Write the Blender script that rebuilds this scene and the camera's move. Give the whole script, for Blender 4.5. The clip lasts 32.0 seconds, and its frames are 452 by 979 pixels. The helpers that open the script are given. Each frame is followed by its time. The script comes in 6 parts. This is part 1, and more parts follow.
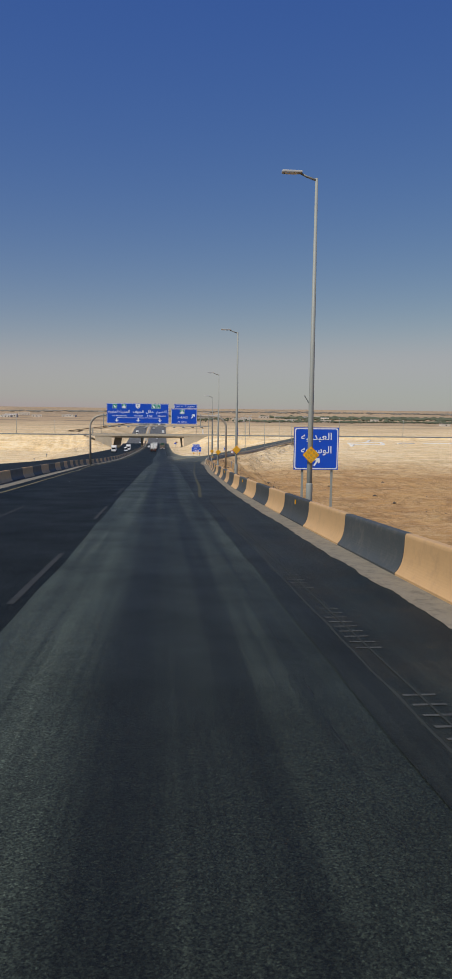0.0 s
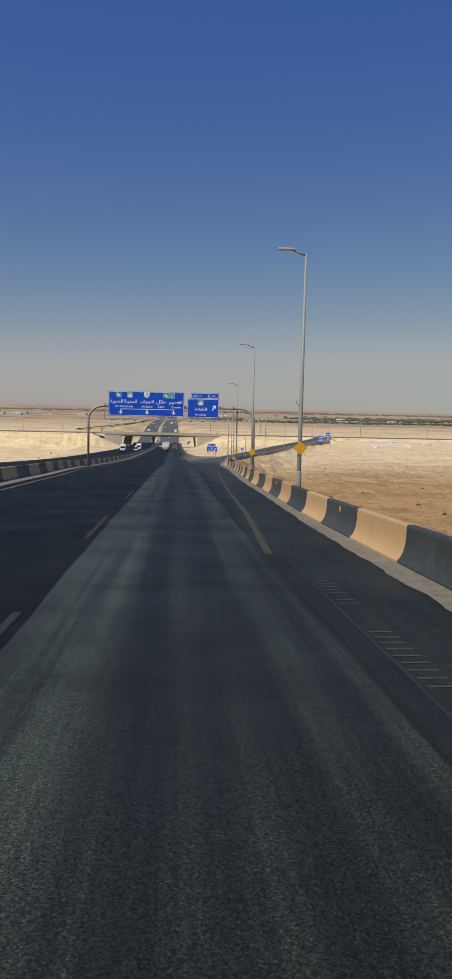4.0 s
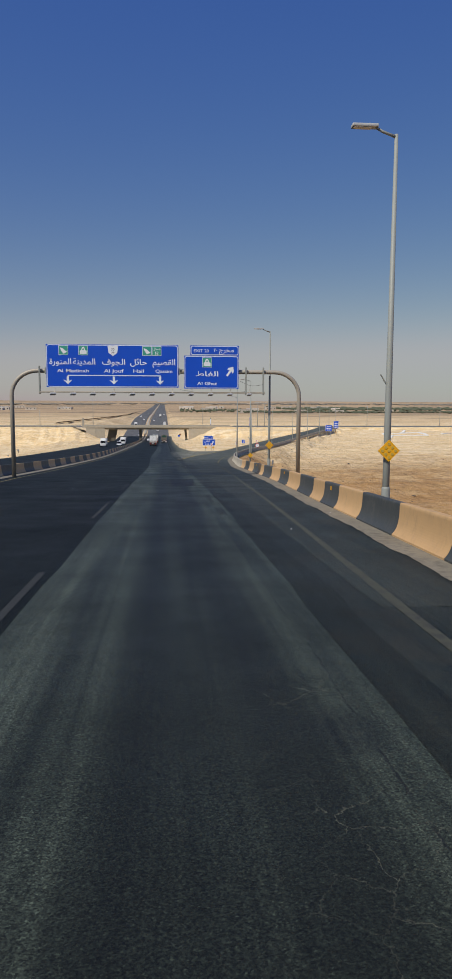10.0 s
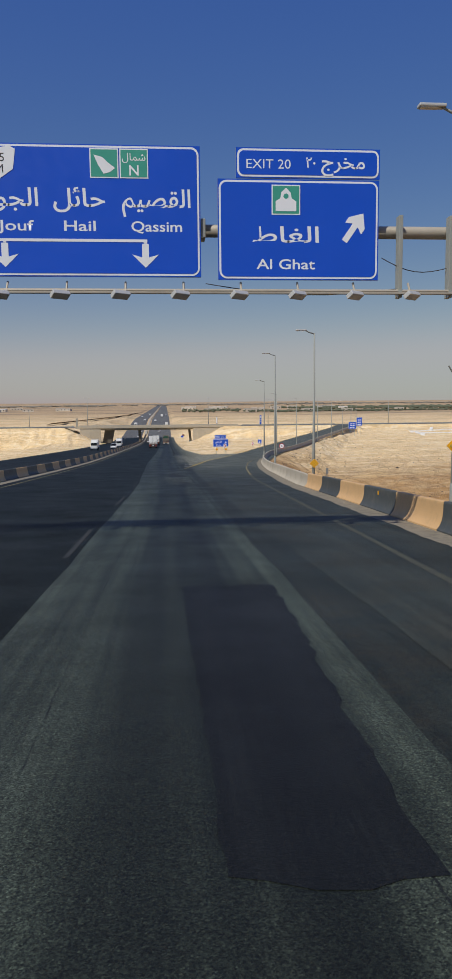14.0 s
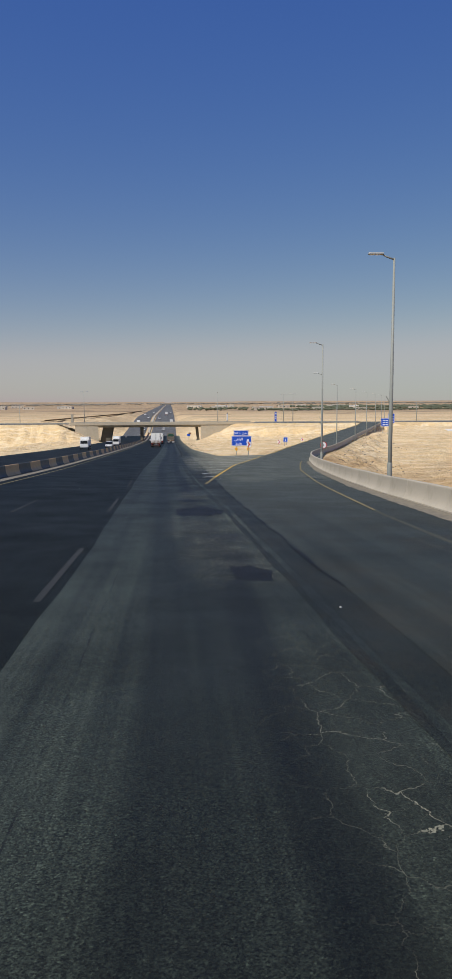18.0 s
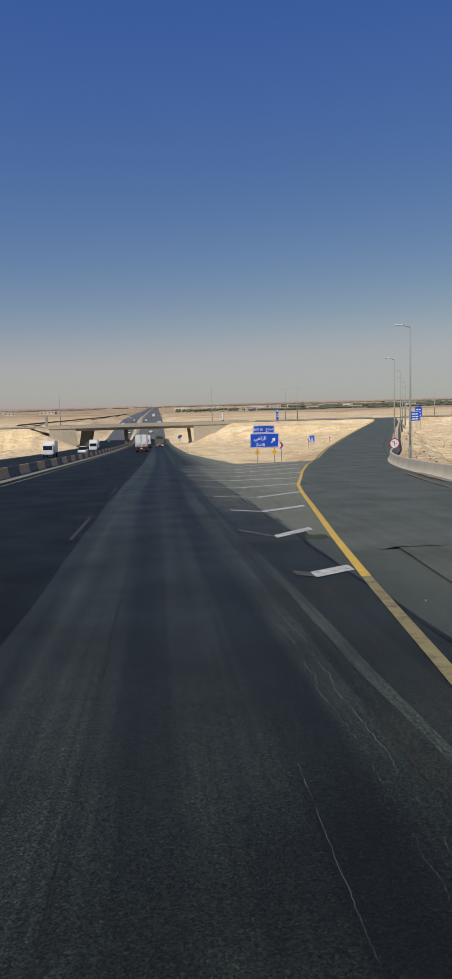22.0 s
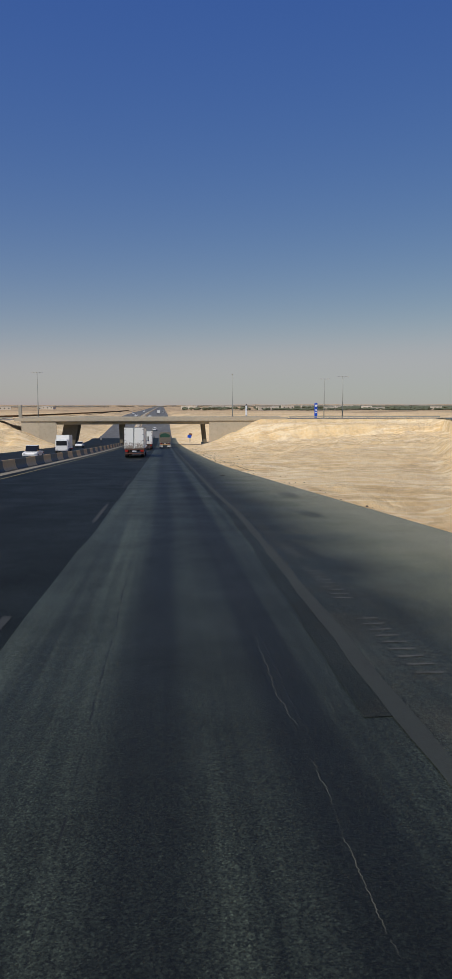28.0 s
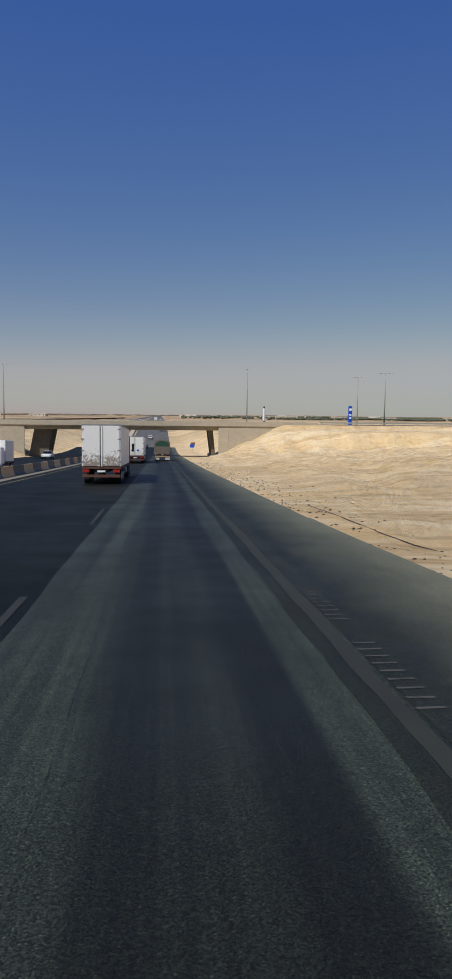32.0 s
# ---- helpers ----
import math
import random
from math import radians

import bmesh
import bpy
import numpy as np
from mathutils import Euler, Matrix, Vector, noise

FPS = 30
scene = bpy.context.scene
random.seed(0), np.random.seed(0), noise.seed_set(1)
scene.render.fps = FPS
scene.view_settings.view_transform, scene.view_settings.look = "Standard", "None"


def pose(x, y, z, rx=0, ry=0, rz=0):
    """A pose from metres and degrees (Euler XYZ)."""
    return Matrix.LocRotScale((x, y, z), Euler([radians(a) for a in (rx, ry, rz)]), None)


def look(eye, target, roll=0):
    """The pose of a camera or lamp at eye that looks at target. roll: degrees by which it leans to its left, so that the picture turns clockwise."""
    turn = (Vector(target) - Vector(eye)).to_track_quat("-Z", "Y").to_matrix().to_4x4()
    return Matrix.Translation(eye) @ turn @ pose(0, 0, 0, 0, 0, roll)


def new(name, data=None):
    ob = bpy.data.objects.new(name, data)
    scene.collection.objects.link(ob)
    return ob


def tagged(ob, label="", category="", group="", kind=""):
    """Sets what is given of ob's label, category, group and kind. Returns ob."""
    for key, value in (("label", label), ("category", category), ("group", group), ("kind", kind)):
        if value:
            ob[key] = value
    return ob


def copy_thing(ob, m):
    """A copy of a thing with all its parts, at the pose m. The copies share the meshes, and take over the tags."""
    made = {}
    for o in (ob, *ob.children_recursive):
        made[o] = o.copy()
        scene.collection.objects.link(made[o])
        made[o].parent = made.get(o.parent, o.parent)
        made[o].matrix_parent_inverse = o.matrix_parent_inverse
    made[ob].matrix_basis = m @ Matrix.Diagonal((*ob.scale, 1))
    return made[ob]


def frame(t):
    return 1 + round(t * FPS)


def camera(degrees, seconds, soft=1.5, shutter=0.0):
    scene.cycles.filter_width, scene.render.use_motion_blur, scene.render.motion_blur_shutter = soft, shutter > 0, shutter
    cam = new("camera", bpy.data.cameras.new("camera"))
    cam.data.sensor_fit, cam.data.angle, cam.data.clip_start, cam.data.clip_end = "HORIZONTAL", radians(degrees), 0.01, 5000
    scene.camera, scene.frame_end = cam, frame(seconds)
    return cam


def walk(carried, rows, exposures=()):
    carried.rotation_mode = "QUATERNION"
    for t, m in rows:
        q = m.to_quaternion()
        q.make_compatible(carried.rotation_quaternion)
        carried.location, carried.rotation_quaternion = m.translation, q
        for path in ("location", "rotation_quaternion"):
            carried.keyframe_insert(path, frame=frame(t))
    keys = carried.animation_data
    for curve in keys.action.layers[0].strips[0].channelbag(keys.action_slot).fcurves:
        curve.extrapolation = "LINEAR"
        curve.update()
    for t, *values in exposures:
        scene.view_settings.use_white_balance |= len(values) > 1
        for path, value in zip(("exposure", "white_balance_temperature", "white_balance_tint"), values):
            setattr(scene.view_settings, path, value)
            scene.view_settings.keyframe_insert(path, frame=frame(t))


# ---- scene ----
cam = camera(34.0, 32.0)
# seconds, eye x y z, yaw, pitch, roll
PATH = [
    (0, 0.24, -14.80, 3.380, -4.97, -6.40, 0.67),
    (0.5, 0.25, -12.23, 3.205, -5.28, -6.53, 0.47),
    (1, 0.25, -9.52, 3.023, -4.98, -6.45, 0.68),
    (1.5, 0.24, -6.84, 2.844, -4.82, -6.54, 0.92),
    (2, 0.21, -3.96, 2.656, -4.60, -6.67, 0.97),
    (2.5, 0.16, -1.11, 2.471, -4.44, -6.50, 1.28),
    (3, 0.12, 1.75, 2.289, -4.27, -6.44, 1.18),
    (3.5, 0.07, 4.63, 2.107, -4.06, -6.37, 1.28),
    (5.5, -0.11, 16.94, 1.361, -4.64, -6.42, 0.93),
    (6, -0.13, 20.10, 1.177, -5.01, -6.53, 0.55),
    (6.5, -0.14, 23.38, 0.990, -5.02, -6.20, 0.53),
    (7, -0.14, 26.76, 0.800, -5.11, -6.56, 0.42),
    (7.5, -0.12, 30.23, 0.608, -4.89, -6.71, 0.60),
    (8, -0.09, 33.83, 0.414, -4.93, -6.70, 0.28),
    (8.5, -0.06, 37.55, 0.217, -5.04, -6.77, -0.12),
    (9, -0.01, 41.47, 0.014, -4.85, -6.66, 0.19),
    (9.5, 0.04, 45.57, -0.202, -4.97, -6.80, 0.09),
    (10, 0.09, 49.88, -0.433, -4.84, -6.94, 0.23),
    (10.5, 0.13, 54.34, -0.679, -4.70, -6.84, 0.15),
    (11, 0.15, 58.95, -0.938, -4.73, -7.04, -0.24),
    (11.5, 0.16, 63.61, -1.206, -4.73, -6.44, 0.18),
    (12, 0.18, 68.36, -1.485, -5.08, -6.59, -0.08),
    (12.5, 0.20, 73.23, -1.778, -5.34, -7.29, -0.11),
    (13, 0.22, 78.25, -2.087, -5.10, -6.68, 0.10),
    (13.5, 0.25, 83.23, -2.400, -4.93, -6.85, -0.05),
    (14, 0.28, 88.32, -2.727, -4.62, -6.87, -0.50),
    (14.5, 0.29, 93.06, -3.039, -4.47, -6.64, -0.05),
    (16.5, 0.27, 111.29, -4.265, -5.03, -6.61, -0.03),
    (17, 0.25, 115.97, -4.573, -4.89, -6.93, -0.14),
    (17.5, 0.23, 120.79, -4.886, -4.88, -6.64, -0.13),
    (18, 0.19, 125.74, -5.204, -4.28, -6.87, -0.25),
    (18.5, 0.14, 130.80, -5.524, -3.97, -7.11, -0.47),
    (19, 0.09, 135.92, -5.843, -4.44, -6.94, -0.74),
    (19.5, 0.03, 141.09, -6.159, -4.59, -7.31, -1.00),
    (20, -0.02, 146.25, -6.472, -4.65, -8.03, -1.25),
    (20.5, -0.08, 151.40, -6.778, -4.86, -7.33, -1.48),
    (21, -0.13, 156.50, -7.077, -4.76, -6.27, -1.56),
    (21.5, -0.16, 161.56, -7.368, -5.20, -6.85, -1.61),
    (22, -0.19, 166.58, -7.654, -5.15, -6.67, -1.53),
    (22.5, -0.20, 171.60, -7.935, -5.43, -5.94, -1.25),
    (23, -0.21, 176.73, -8.218, -5.53, -6.34, -1.16),
    (23.5, -0.23, 182.03, -8.506, -5.40, -6.54, -0.72),
    (24, -0.26, 187.65, -8.807, -4.92, -6.46, -0.31),
    (24.5, -0.29, 193.50, -9.114, -4.81, -6.23, -0.01),
    (25, -0.31, 199.47, -9.422, -4.86, -5.94, 0.12),
    (25.5, -0.32, 205.37, -9.721, -4.54, -6.40, -0.11),
    (27.5, -0.23, 228.25, -10.831, -4.69, -6.46, 0.14),
    (28, -0.21, 234.01, -11.104, -4.89, -6.55, -0.09),
    (28.5, -0.18, 239.81, -11.378, -4.90, -6.38, 0.01),
    (29, -0.16, 245.66, -11.654, -5.14, -6.47, -0.07),
    (29.5, -0.14, 251.56, -11.931, -5.34, -6.30, -0.07),
    (30, -0.11, 257.52, -12.209, -5.47, -6.37, -0.09),
    (30.5, -0.09, 263.52, -12.489, -5.50, -6.15, 0.06),
    (31, -0.07, 269.55, -12.769, -5.32, -5.96, 0.35),
    (31.5, -0.05, 275.59, -13.048, -5.25, -5.79, 0.49),
    (32, -0.03, 281.65, -13.327, -5.13, -5.73, 0.59),
]


def aim(yaw, pitch, roll):
    return Matrix.Rotation(radians(yaw), 4, "Z") @ Matrix.Rotation(radians(90 + pitch), 4, "X") @ Matrix.Rotation(radians(roll), 4, "Z")


walk(cam, [(t, Matrix.Translation((x, y, z)) @ aim(a, b, c)) for t, x, y, z, a, b, c in PATH],
     ((0, 0.0), (9, 0.0), (10, 0.06), (12, 0.08), (14, 0.04), (16.5, 0.24), (17, 0.25), (18, 0.16), (20, 0.1), (22, 0.07), (24, 0.0), (26, 0.03), (30, 0.07), (32, 0.05)))

# ---- light ----
SUN_DIR = Vector((-0.58, -0.55, 1.0)).normalized()
world = bpy.data.worlds.new("sky")
scene.world = world
world.use_nodes = True
wn = world.node_tree
sky = wn.nodes.new("ShaderNodeTexSky")
sky.sky_type = "NISHITA"
sky.sun_disc = False
sky.sun_elevation = math.asin(SUN_DIR.z)
sky.sun_rotation = math.atan2(SUN_DIR.x, SUN_DIR.y)
sky.altitude, sky.air_density, sky.dust_density, sky.ozone_density = 300, 1.0, 0.4, 3.0
tone = wn.nodes.new("ShaderNodeHueSaturation")
tone.inputs["Saturation"].default_value = 1.3
wn.links.new(sky.outputs["Color"], tone.inputs["Color"])
cast = wn.nodes.new("ShaderNodeMix")
cast.data_type, cast.blend_type = "RGBA", "MULTIPLY"
cast.inputs["Factor"].default_value = 1.0
cast.inputs["B"].default_value = (1.15, 0.94, 1.02, 1)
wn.links.new(tone.outputs["Color"], cast.inputs["A"])
# dusty air evens out the brightness between the zenith and the horizon, most of all in the blue
split, merge = wn.nodes.new("ShaderNodeSeparateColor"), wn.nodes.new("ShaderNodeCombineColor")
wn.links.new(cast.outputs["Result"], split.inputs["Color"])
for channel, level, dusty_level, even, most in (("Red", 1.125, 1.24, 0.87, 4.7), ("Green", 2.375, 2.2, 0.86, 4.95), ("Blue", 5.4, 4.55, 0.31, 9.0)):
    ratio, power, back, cap = (wn.nodes.new("ShaderNodeMath") for _ in range(4))
    ratio.operation, power.operation, back.operation, cap.operation = "DIVIDE", "POWER", "MULTIPLY", "SMOOTH_MIN"
    ratio.inputs[1].default_value, power.inputs[1].default_value, back.inputs[1].default_value = level, even, dusty_level
    cap.inputs[1].default_value, cap.inputs[2].default_value = most, 1.5
    wn.links.new(split.outputs[channel], ratio.inputs[0])
    wn.links.new(ratio.outputs[0], power.inputs[0])
    wn.links.new(power.outputs[0], back.inputs[0])
    wn.links.new(back.outputs[0], cap.inputs[0])
    wn.links.new(cap.outputs[0], merge.inputs[channel])
wn.links.new(merge.outputs["Color"], wn.nodes["Background"].inputs["Color"])
wn.nodes["Background"].inputs["Strength"].default_value = 0.08
sun_data = bpy.data.lights.new("sun", "SUN")
sun_data.energy, sun_data.angle, sun_data.color = 3.5, radians(0.53), (1.0, 0.95, 0.86)
sun = new("sun", sun_data)
sun.matrix_world = look(SUN_DIR * 300, (0, 0, 0))
scene.view_settings.exposure = 0.0


# ---- materials ----
def nodes_of(name):
    m = bpy.data.materials.new(name)
    m.use_nodes = True
    return m, m.node_tree, m.node_tree.nodes["Principled BSDF"]


def node(nt, kind, **values):
    n = nt.nodes.new(kind)
    for key, value in values.items():
        if key in n.inputs:
            n.inputs[key].default_value = value
    return n


def coords(nt, scale=(1, 1, 1)):
    tc = nt.nodes.new("ShaderNodeTexCoord")
    mp = nt.nodes.new("ShaderNodeMapping")
    mp.inputs["Scale"].default_value = scale
    nt.links.new(tc.outputs["Object"], mp.inputs["Vector"])
    return mp.outputs["Vector"]


def noise_of(nt, vec, scale, detail=4.0, rough=0.55, dist=0.0):
    n = node(nt, "ShaderNodeTexNoise", Scale=scale, Detail=detail, Roughness=rough, Distortion=dist)
    nt.links.new(vec, n.inputs["Vector"])
    return n.outputs["Fac"]


def ramp(nt, fac, stops):
    r = nt.nodes.new("ShaderNodeValToRGB")
    el = r.color_ramp.elements
    while len(el) < len(stops):
        el.new(0.5)
    for e, (p, c) in zip(el, stops):
        e.position = p
        e.color = (c, c, c, 1) if isinstance(c, (int, float)) else (*c, 1)
    nt.links.new(fac, r.inputs["Fac"])
    return r.outputs["Color"]


def mix(nt, fac, a, b, how="MIX"):
    n = nt.nodes.new("ShaderNodeMix")
    n.data_type, n.blend_type = "RGBA", how
    for sock, v in ((n.inputs["Factor"], fac), (n.inputs["A"], a), (n.inputs["B"], b)):
        if isinstance(v, (int, float)):
            sock.default_value = v
        elif isinstance(v, tuple):
            sock.default_value = (*v, 1)
        else:
            nt.links.new(v, sock)
    return n.outputs["Result"]


def calc(nt, op, a, b=0.0, c=0.0):
    n = nt.nodes.new("ShaderNodeMath")
    n.operation = op
    for sock, v in zip(n.inputs, (a, b, c)):
        if isinstance(v, (int, float)):
            sock.default_value = v
        else:
            nt.links.new(v, sock)
    return n.outputs[0]


def bump_to(nt, bsdf, height, strength, distance):
    b = node(nt, "ShaderNodeBump", Strength=strength, Distance=distance)
    nt.links.new(height, b.inputs["Height"])
    nt.links.new(b.outputs["Normal"], bsdf.inputs["Normal"])


def surf(name, col, rough=0.6, metal=0.0, var=0.15, big=0.8, fine=25.0, bump=0.15, dirt=None, dirt_amount=0.35, shift=0.0):
    """A plain real surface with grain, slow mottling and, if asked, blotches of dirt."""
    m, nt, b = nodes_of(name)
    v = coords(nt)
    n1, n2 = noise_of(nt, v, big, 5), noise_of(nt, v, fine, 6, 0.65)
    lo, hi = tuple(c * (1 - var) for c in col), tuple(min(1, c * (1 + var)) for c in col)
    c = mix(nt, n1, lo, hi)
    c = mix(nt, ramp(nt, n2, [(0.3, 0), (0.7, 1)]), mix(nt, 0.35 * var / 0.15 if var < 0.4 else 0.8, c, lo), c)
    if dirt:
        d = ramp(nt, noise_of(nt, v, big * 2.7, 7, 0.7), [(0.48, 0), (0.68, 1)])
        c = mix(nt, calc(nt, "MULTIPLY", d, dirt_amount), c, dirt)
    if shift:
        oi = nt.nodes.new("ShaderNodeObjectInfo")
        hsv = nt.nodes.new("ShaderNodeHueSaturation")
        nt.links.new(calc(nt, "MULTIPLY_ADD", oi.outputs["Random"], shift, 1 - shift / 2), hsv.inputs["Value"])
        nt.links.new(c, hsv.inputs["Color"])
        c = hsv.outputs["Color"]
    nt.links.new(c, b.inputs["Base Color"])
    b.inputs["Metallic"].default_value = metal
    nt.links.new(ramp(nt, n2, [(0.2, max(0.03, rough - 0.08)), (0.8, min(1, rough + 0.08))]), b.inputs["Roughness"])
    if bump:
        bump_to(nt, b, n2, bump, 0.01)
    return m


def step_up(nt, x, a, b):
    """0 below a, 1 above b, a straight rise between."""
    n = nt.nodes.new("ShaderNodeMapRange")
    n.inputs["From Min"].default_value, n.inputs["From Max"].default_value = a, b
    nt.links.new(x, n.inputs["Value"])
    return n.outputs["Result"]


def by_y(nt, y, points):
    """A value that changes along the road, through points (y, value)."""
    lo, hi = min(p[1] for p in points), max(p[1] for p in points)
    y0, y1, span = points[0][0], points[-1][0], max(hi - lo, 1e-4)
    at = calc(nt, "DIVIDE", calc(nt, "SUBTRACT", y, y0), y1 - y0)
    return calc(nt, "MULTIPLY_ADD", ramp(nt, at, [((p - y0) / (y1 - y0), (q - lo) / span) for p, q in points]), span, lo)


def asphalt(name, dark, light, tracks=None, grain=1.0, cracks=(), dusty=0.0, stains=(), gloss=0.12, verge=None, seams=(), edge=None, toned=()):
    """Asphalt at real size: stone grain, streaks along the drive, oil-dark wheel bands, cracked zones (y0, y1, x0, x1).
    edge: the lane's left edge as (y, x), from which bands and brightness gains are laid out."""
    m, nt, b = nodes_of(name)
    v = coords(nt)
    cell = node(nt, "ShaderNodeTexVoronoi", Scale=85.0)
    cell.voronoi_dimensions = "2D"
    nt.links.new(v, cell.inputs["Vector"])
    pick = nt.nodes.new("ShaderNodeSeparateColor")
    nt.links.new(cell.outputs["Color"], pick.inputs["Color"])
    stone, chips = pick.outputs["Red"], ramp(nt, pick.outputs["Green"], [(0.86, 0), (0.95, 1)])
    gravel = noise_of(nt, v, 44, 4, 0.8)
    thread = noise_of(nt, coords(nt, (17, 0.03, 1)), 1.0, 5, 0.7)
    blotch = noise_of(nt, v, 0.45, 6, 0.6)
    streak = noise_of(nt, coords(nt, (2.6, 0.035, 1)), 1.0, 5, 0.6)
    c = mix(nt, ramp(nt, streak, [(0.3, 0), (0.7, 1)]), dark, light)
    c = mix(nt, 0.75, c, ramp(nt, thread, [(0.34, 0.62), (0.5, 0.98), (0.68, 1.3)]), "MULTIPLY")
    c = mix(nt, calc(nt, "MULTIPLY", ramp(nt, blotch, [(0.42, 0), (0.7, 1)]), 0.55), c, tuple(0.55 * x for x in dark))
    sep = nt.nodes.new("ShaderNodeSeparateXYZ")
    nt.links.new(v, sep.inputs["Vector"])
    across = calc(nt, "SUBTRACT", sep.outputs["X"], by_y(nt, sep.outputs["Y"], edge)) if edge else sep.outputs["X"]
    if tracks:
        wob = calc(nt, "MULTIPLY_ADD", noise_of(nt, coords(nt, (0.6, 0.03, 1)), 1.0, 3), 0.5, -0.25)
        x = calc(nt, "DIVIDE", calc(nt, "ADD", across, wob), tracks[0])
        early, late = (ramp(nt, x, stops) for stops in tracks[1:3])
        turn = ramp(nt, calc(nt, "DIVIDE", calc(nt, "SUBTRACT", sep.outputs["Y"], 140.0), 40.0), [(0.0, 0), (1.0, 1)])
        c = mix(nt, calc(nt, "MULTIPLY", mix(nt, turn, early, late), 0.85), c, tuple(0.5 * q for q in dark))
    # Hand-set brightness gains along y, multiplied into the colour band by band.
    for u0, u1, u2, u3, levels in toned:
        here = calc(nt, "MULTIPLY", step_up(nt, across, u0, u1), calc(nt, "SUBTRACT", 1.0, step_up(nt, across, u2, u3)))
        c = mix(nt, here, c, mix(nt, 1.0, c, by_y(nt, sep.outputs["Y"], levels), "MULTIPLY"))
    if dusty:
        d = ramp(nt, noise_of(nt, v, 0.9, 7, 0.7), [(0.45, 0), (0.75, 1)])
        c = mix(nt, calc(nt, "MULTIPLY", d, dusty), c, (0.34, 0.28, 0.2))
    for x0, x1, amount, tint, y0, y1, stray, y2, y3 in verge or ():
        w = calc(nt, "MULTIPLY_ADD", noise_of(nt, v, 0.5, 6, 0.65), stray, -stray / 2)
        x = calc(nt, "DIVIDE", calc(nt, "SUBTRACT", calc(nt, "ADD", sep.outputs["X"], w), x0), x1 - x0)
        y = calc(nt, "DIVIDE", calc(nt, "SUBTRACT", calc(nt, "MULTIPLY_ADD", w, 4.0, sep.outputs["Y"]), y0), y1 - y0)
        there = calc(nt, "MULTIPLY", ramp(nt, x, [(0.0, 0), (1.0, 1)]), ramp(nt, y, [(0.0, 0), (1.0, 1)]))
        there = calc(nt, "MULTIPLY", there, calc(nt, "SUBTRACT", 1.0, step_up(nt, sep.outputs["Y"], y2, y3)))
        c = mix(nt, calc(nt, "MULTIPLY", there, amount), c, tint)
    c = mix(nt, grain, c, ramp(nt, stone, [(0.0, 0.4), (0.5, 0.88), (1.0, 1.5)]), "MULTIPLY")
    c = mix(nt, grain, c, ramp(nt, gravel, [(0.36, 0.4), (0.5, 0.92), (0.64, 1.45)]), "MULTIPLY")
    c = mix(nt, calc(nt, "MULTIPLY", chips, grain), c, (1.7, 1.7, 1.66), "MULTIPLY")
    height = calc(nt, "MULTIPLY_ADD", stone, 0.4, gravel)
    for sx, wander, half, y0, y1, tone_of in seams:
        off = calc(nt, "MULTIPLY_ADD", noise_of(nt, coords(nt, (0.0, 0.25, 1)), 1.0, 12, 0.72), wander, sx - wander / 2)
        near = calc(nt, "ABSOLUTE", calc(nt, "SUBTRACT", sep.outputs["X"], off))
        inside = calc(nt, "MULTIPLY", calc(nt, "GREATER_THAN", sep.outputs["Y"], y0), calc(nt, "LESS_THAN", sep.outputs["Y"], y1))
        inside = calc(nt, "MULTIPLY", inside, ramp(nt, noise_of(nt, v, 1.1, 5, 0.7), [(0.44, 0), (0.56, 1)]))
        line = calc(nt, "MULTIPLY", inside, ramp(nt, calc(nt, "DIVIDE", near, half), [(0.45, 0.85), (1.0, 0)]))
        c = mix(nt, line, c, tone_of)
        height = calc(nt, "SUBTRACT", height, line)
    for size, width, wide_warp, zones in cracks:
        warp = nt.nodes.new("ShaderNodeVectorMath")
        warp.operation = "MULTIPLY_ADD"
        nz = node(nt, "ShaderNodeTexNoise", Scale=size * 1.1, Detail=5.0, Roughness=0.6)
        nt.links.new(v, nz.inputs["Vector"])
        nt.links.new(nz.outputs["Color"], warp.inputs[0])
        warp.inputs[1].default_value = (wide_warp / size, wide_warp / size, 0)
        nt.links.new(coords(nt, (1.0, 0.78, 1)), warp.inputs[2])
        near = None
        for k, scale in enumerate((size, size * 2.1)):
            vor = node(nt, "ShaderNodeTexVoronoi", Scale=scale)
            vor.voronoi_dimensions, vor.feature = "2D", "DISTANCE_TO_EDGE"
            nt.links.new(warp.outputs[0], vor.inputs["Vector"])
            thick = calc(nt, "MULTIPLY_ADD", noise_of(nt, v, 2.6, 4, 0.6), width * (2.2 if k == 0 else 1.5), -0.55 * width)
            d = calc(nt, "DIVIDE", vor.outputs["Distance"], calc(nt, "MAXIMUM", thick, 0.002))
            one = calc(nt, "MAXIMUM", ramp(nt, d, [(0.35, 1), (0.8, 0)]), ramp(nt, d, [(0.4, 0.3), (2.4, 0)]))
            if k:
                one = calc(nt, "MULTIPLY", one, ramp(nt, noise_of(nt, v, 1.3, 4, 0.6), [(0.46, 0), (0.62, 0.55)]))
            near = one if near is None else calc(nt, "MAXIMUM", near, one)
        stray = calc(nt, "MULTIPLY_ADD", noise_of(nt, v, 0.9, 5), 2.0, -1.0)
        ys = calc(nt, "MULTIPLY_ADD", stray, 1.6, sep.outputs["Y"])
        xs = calc(nt, "MULTIPLY_ADD", stray, 0.6, sep.outputs["X"])
        inside = None
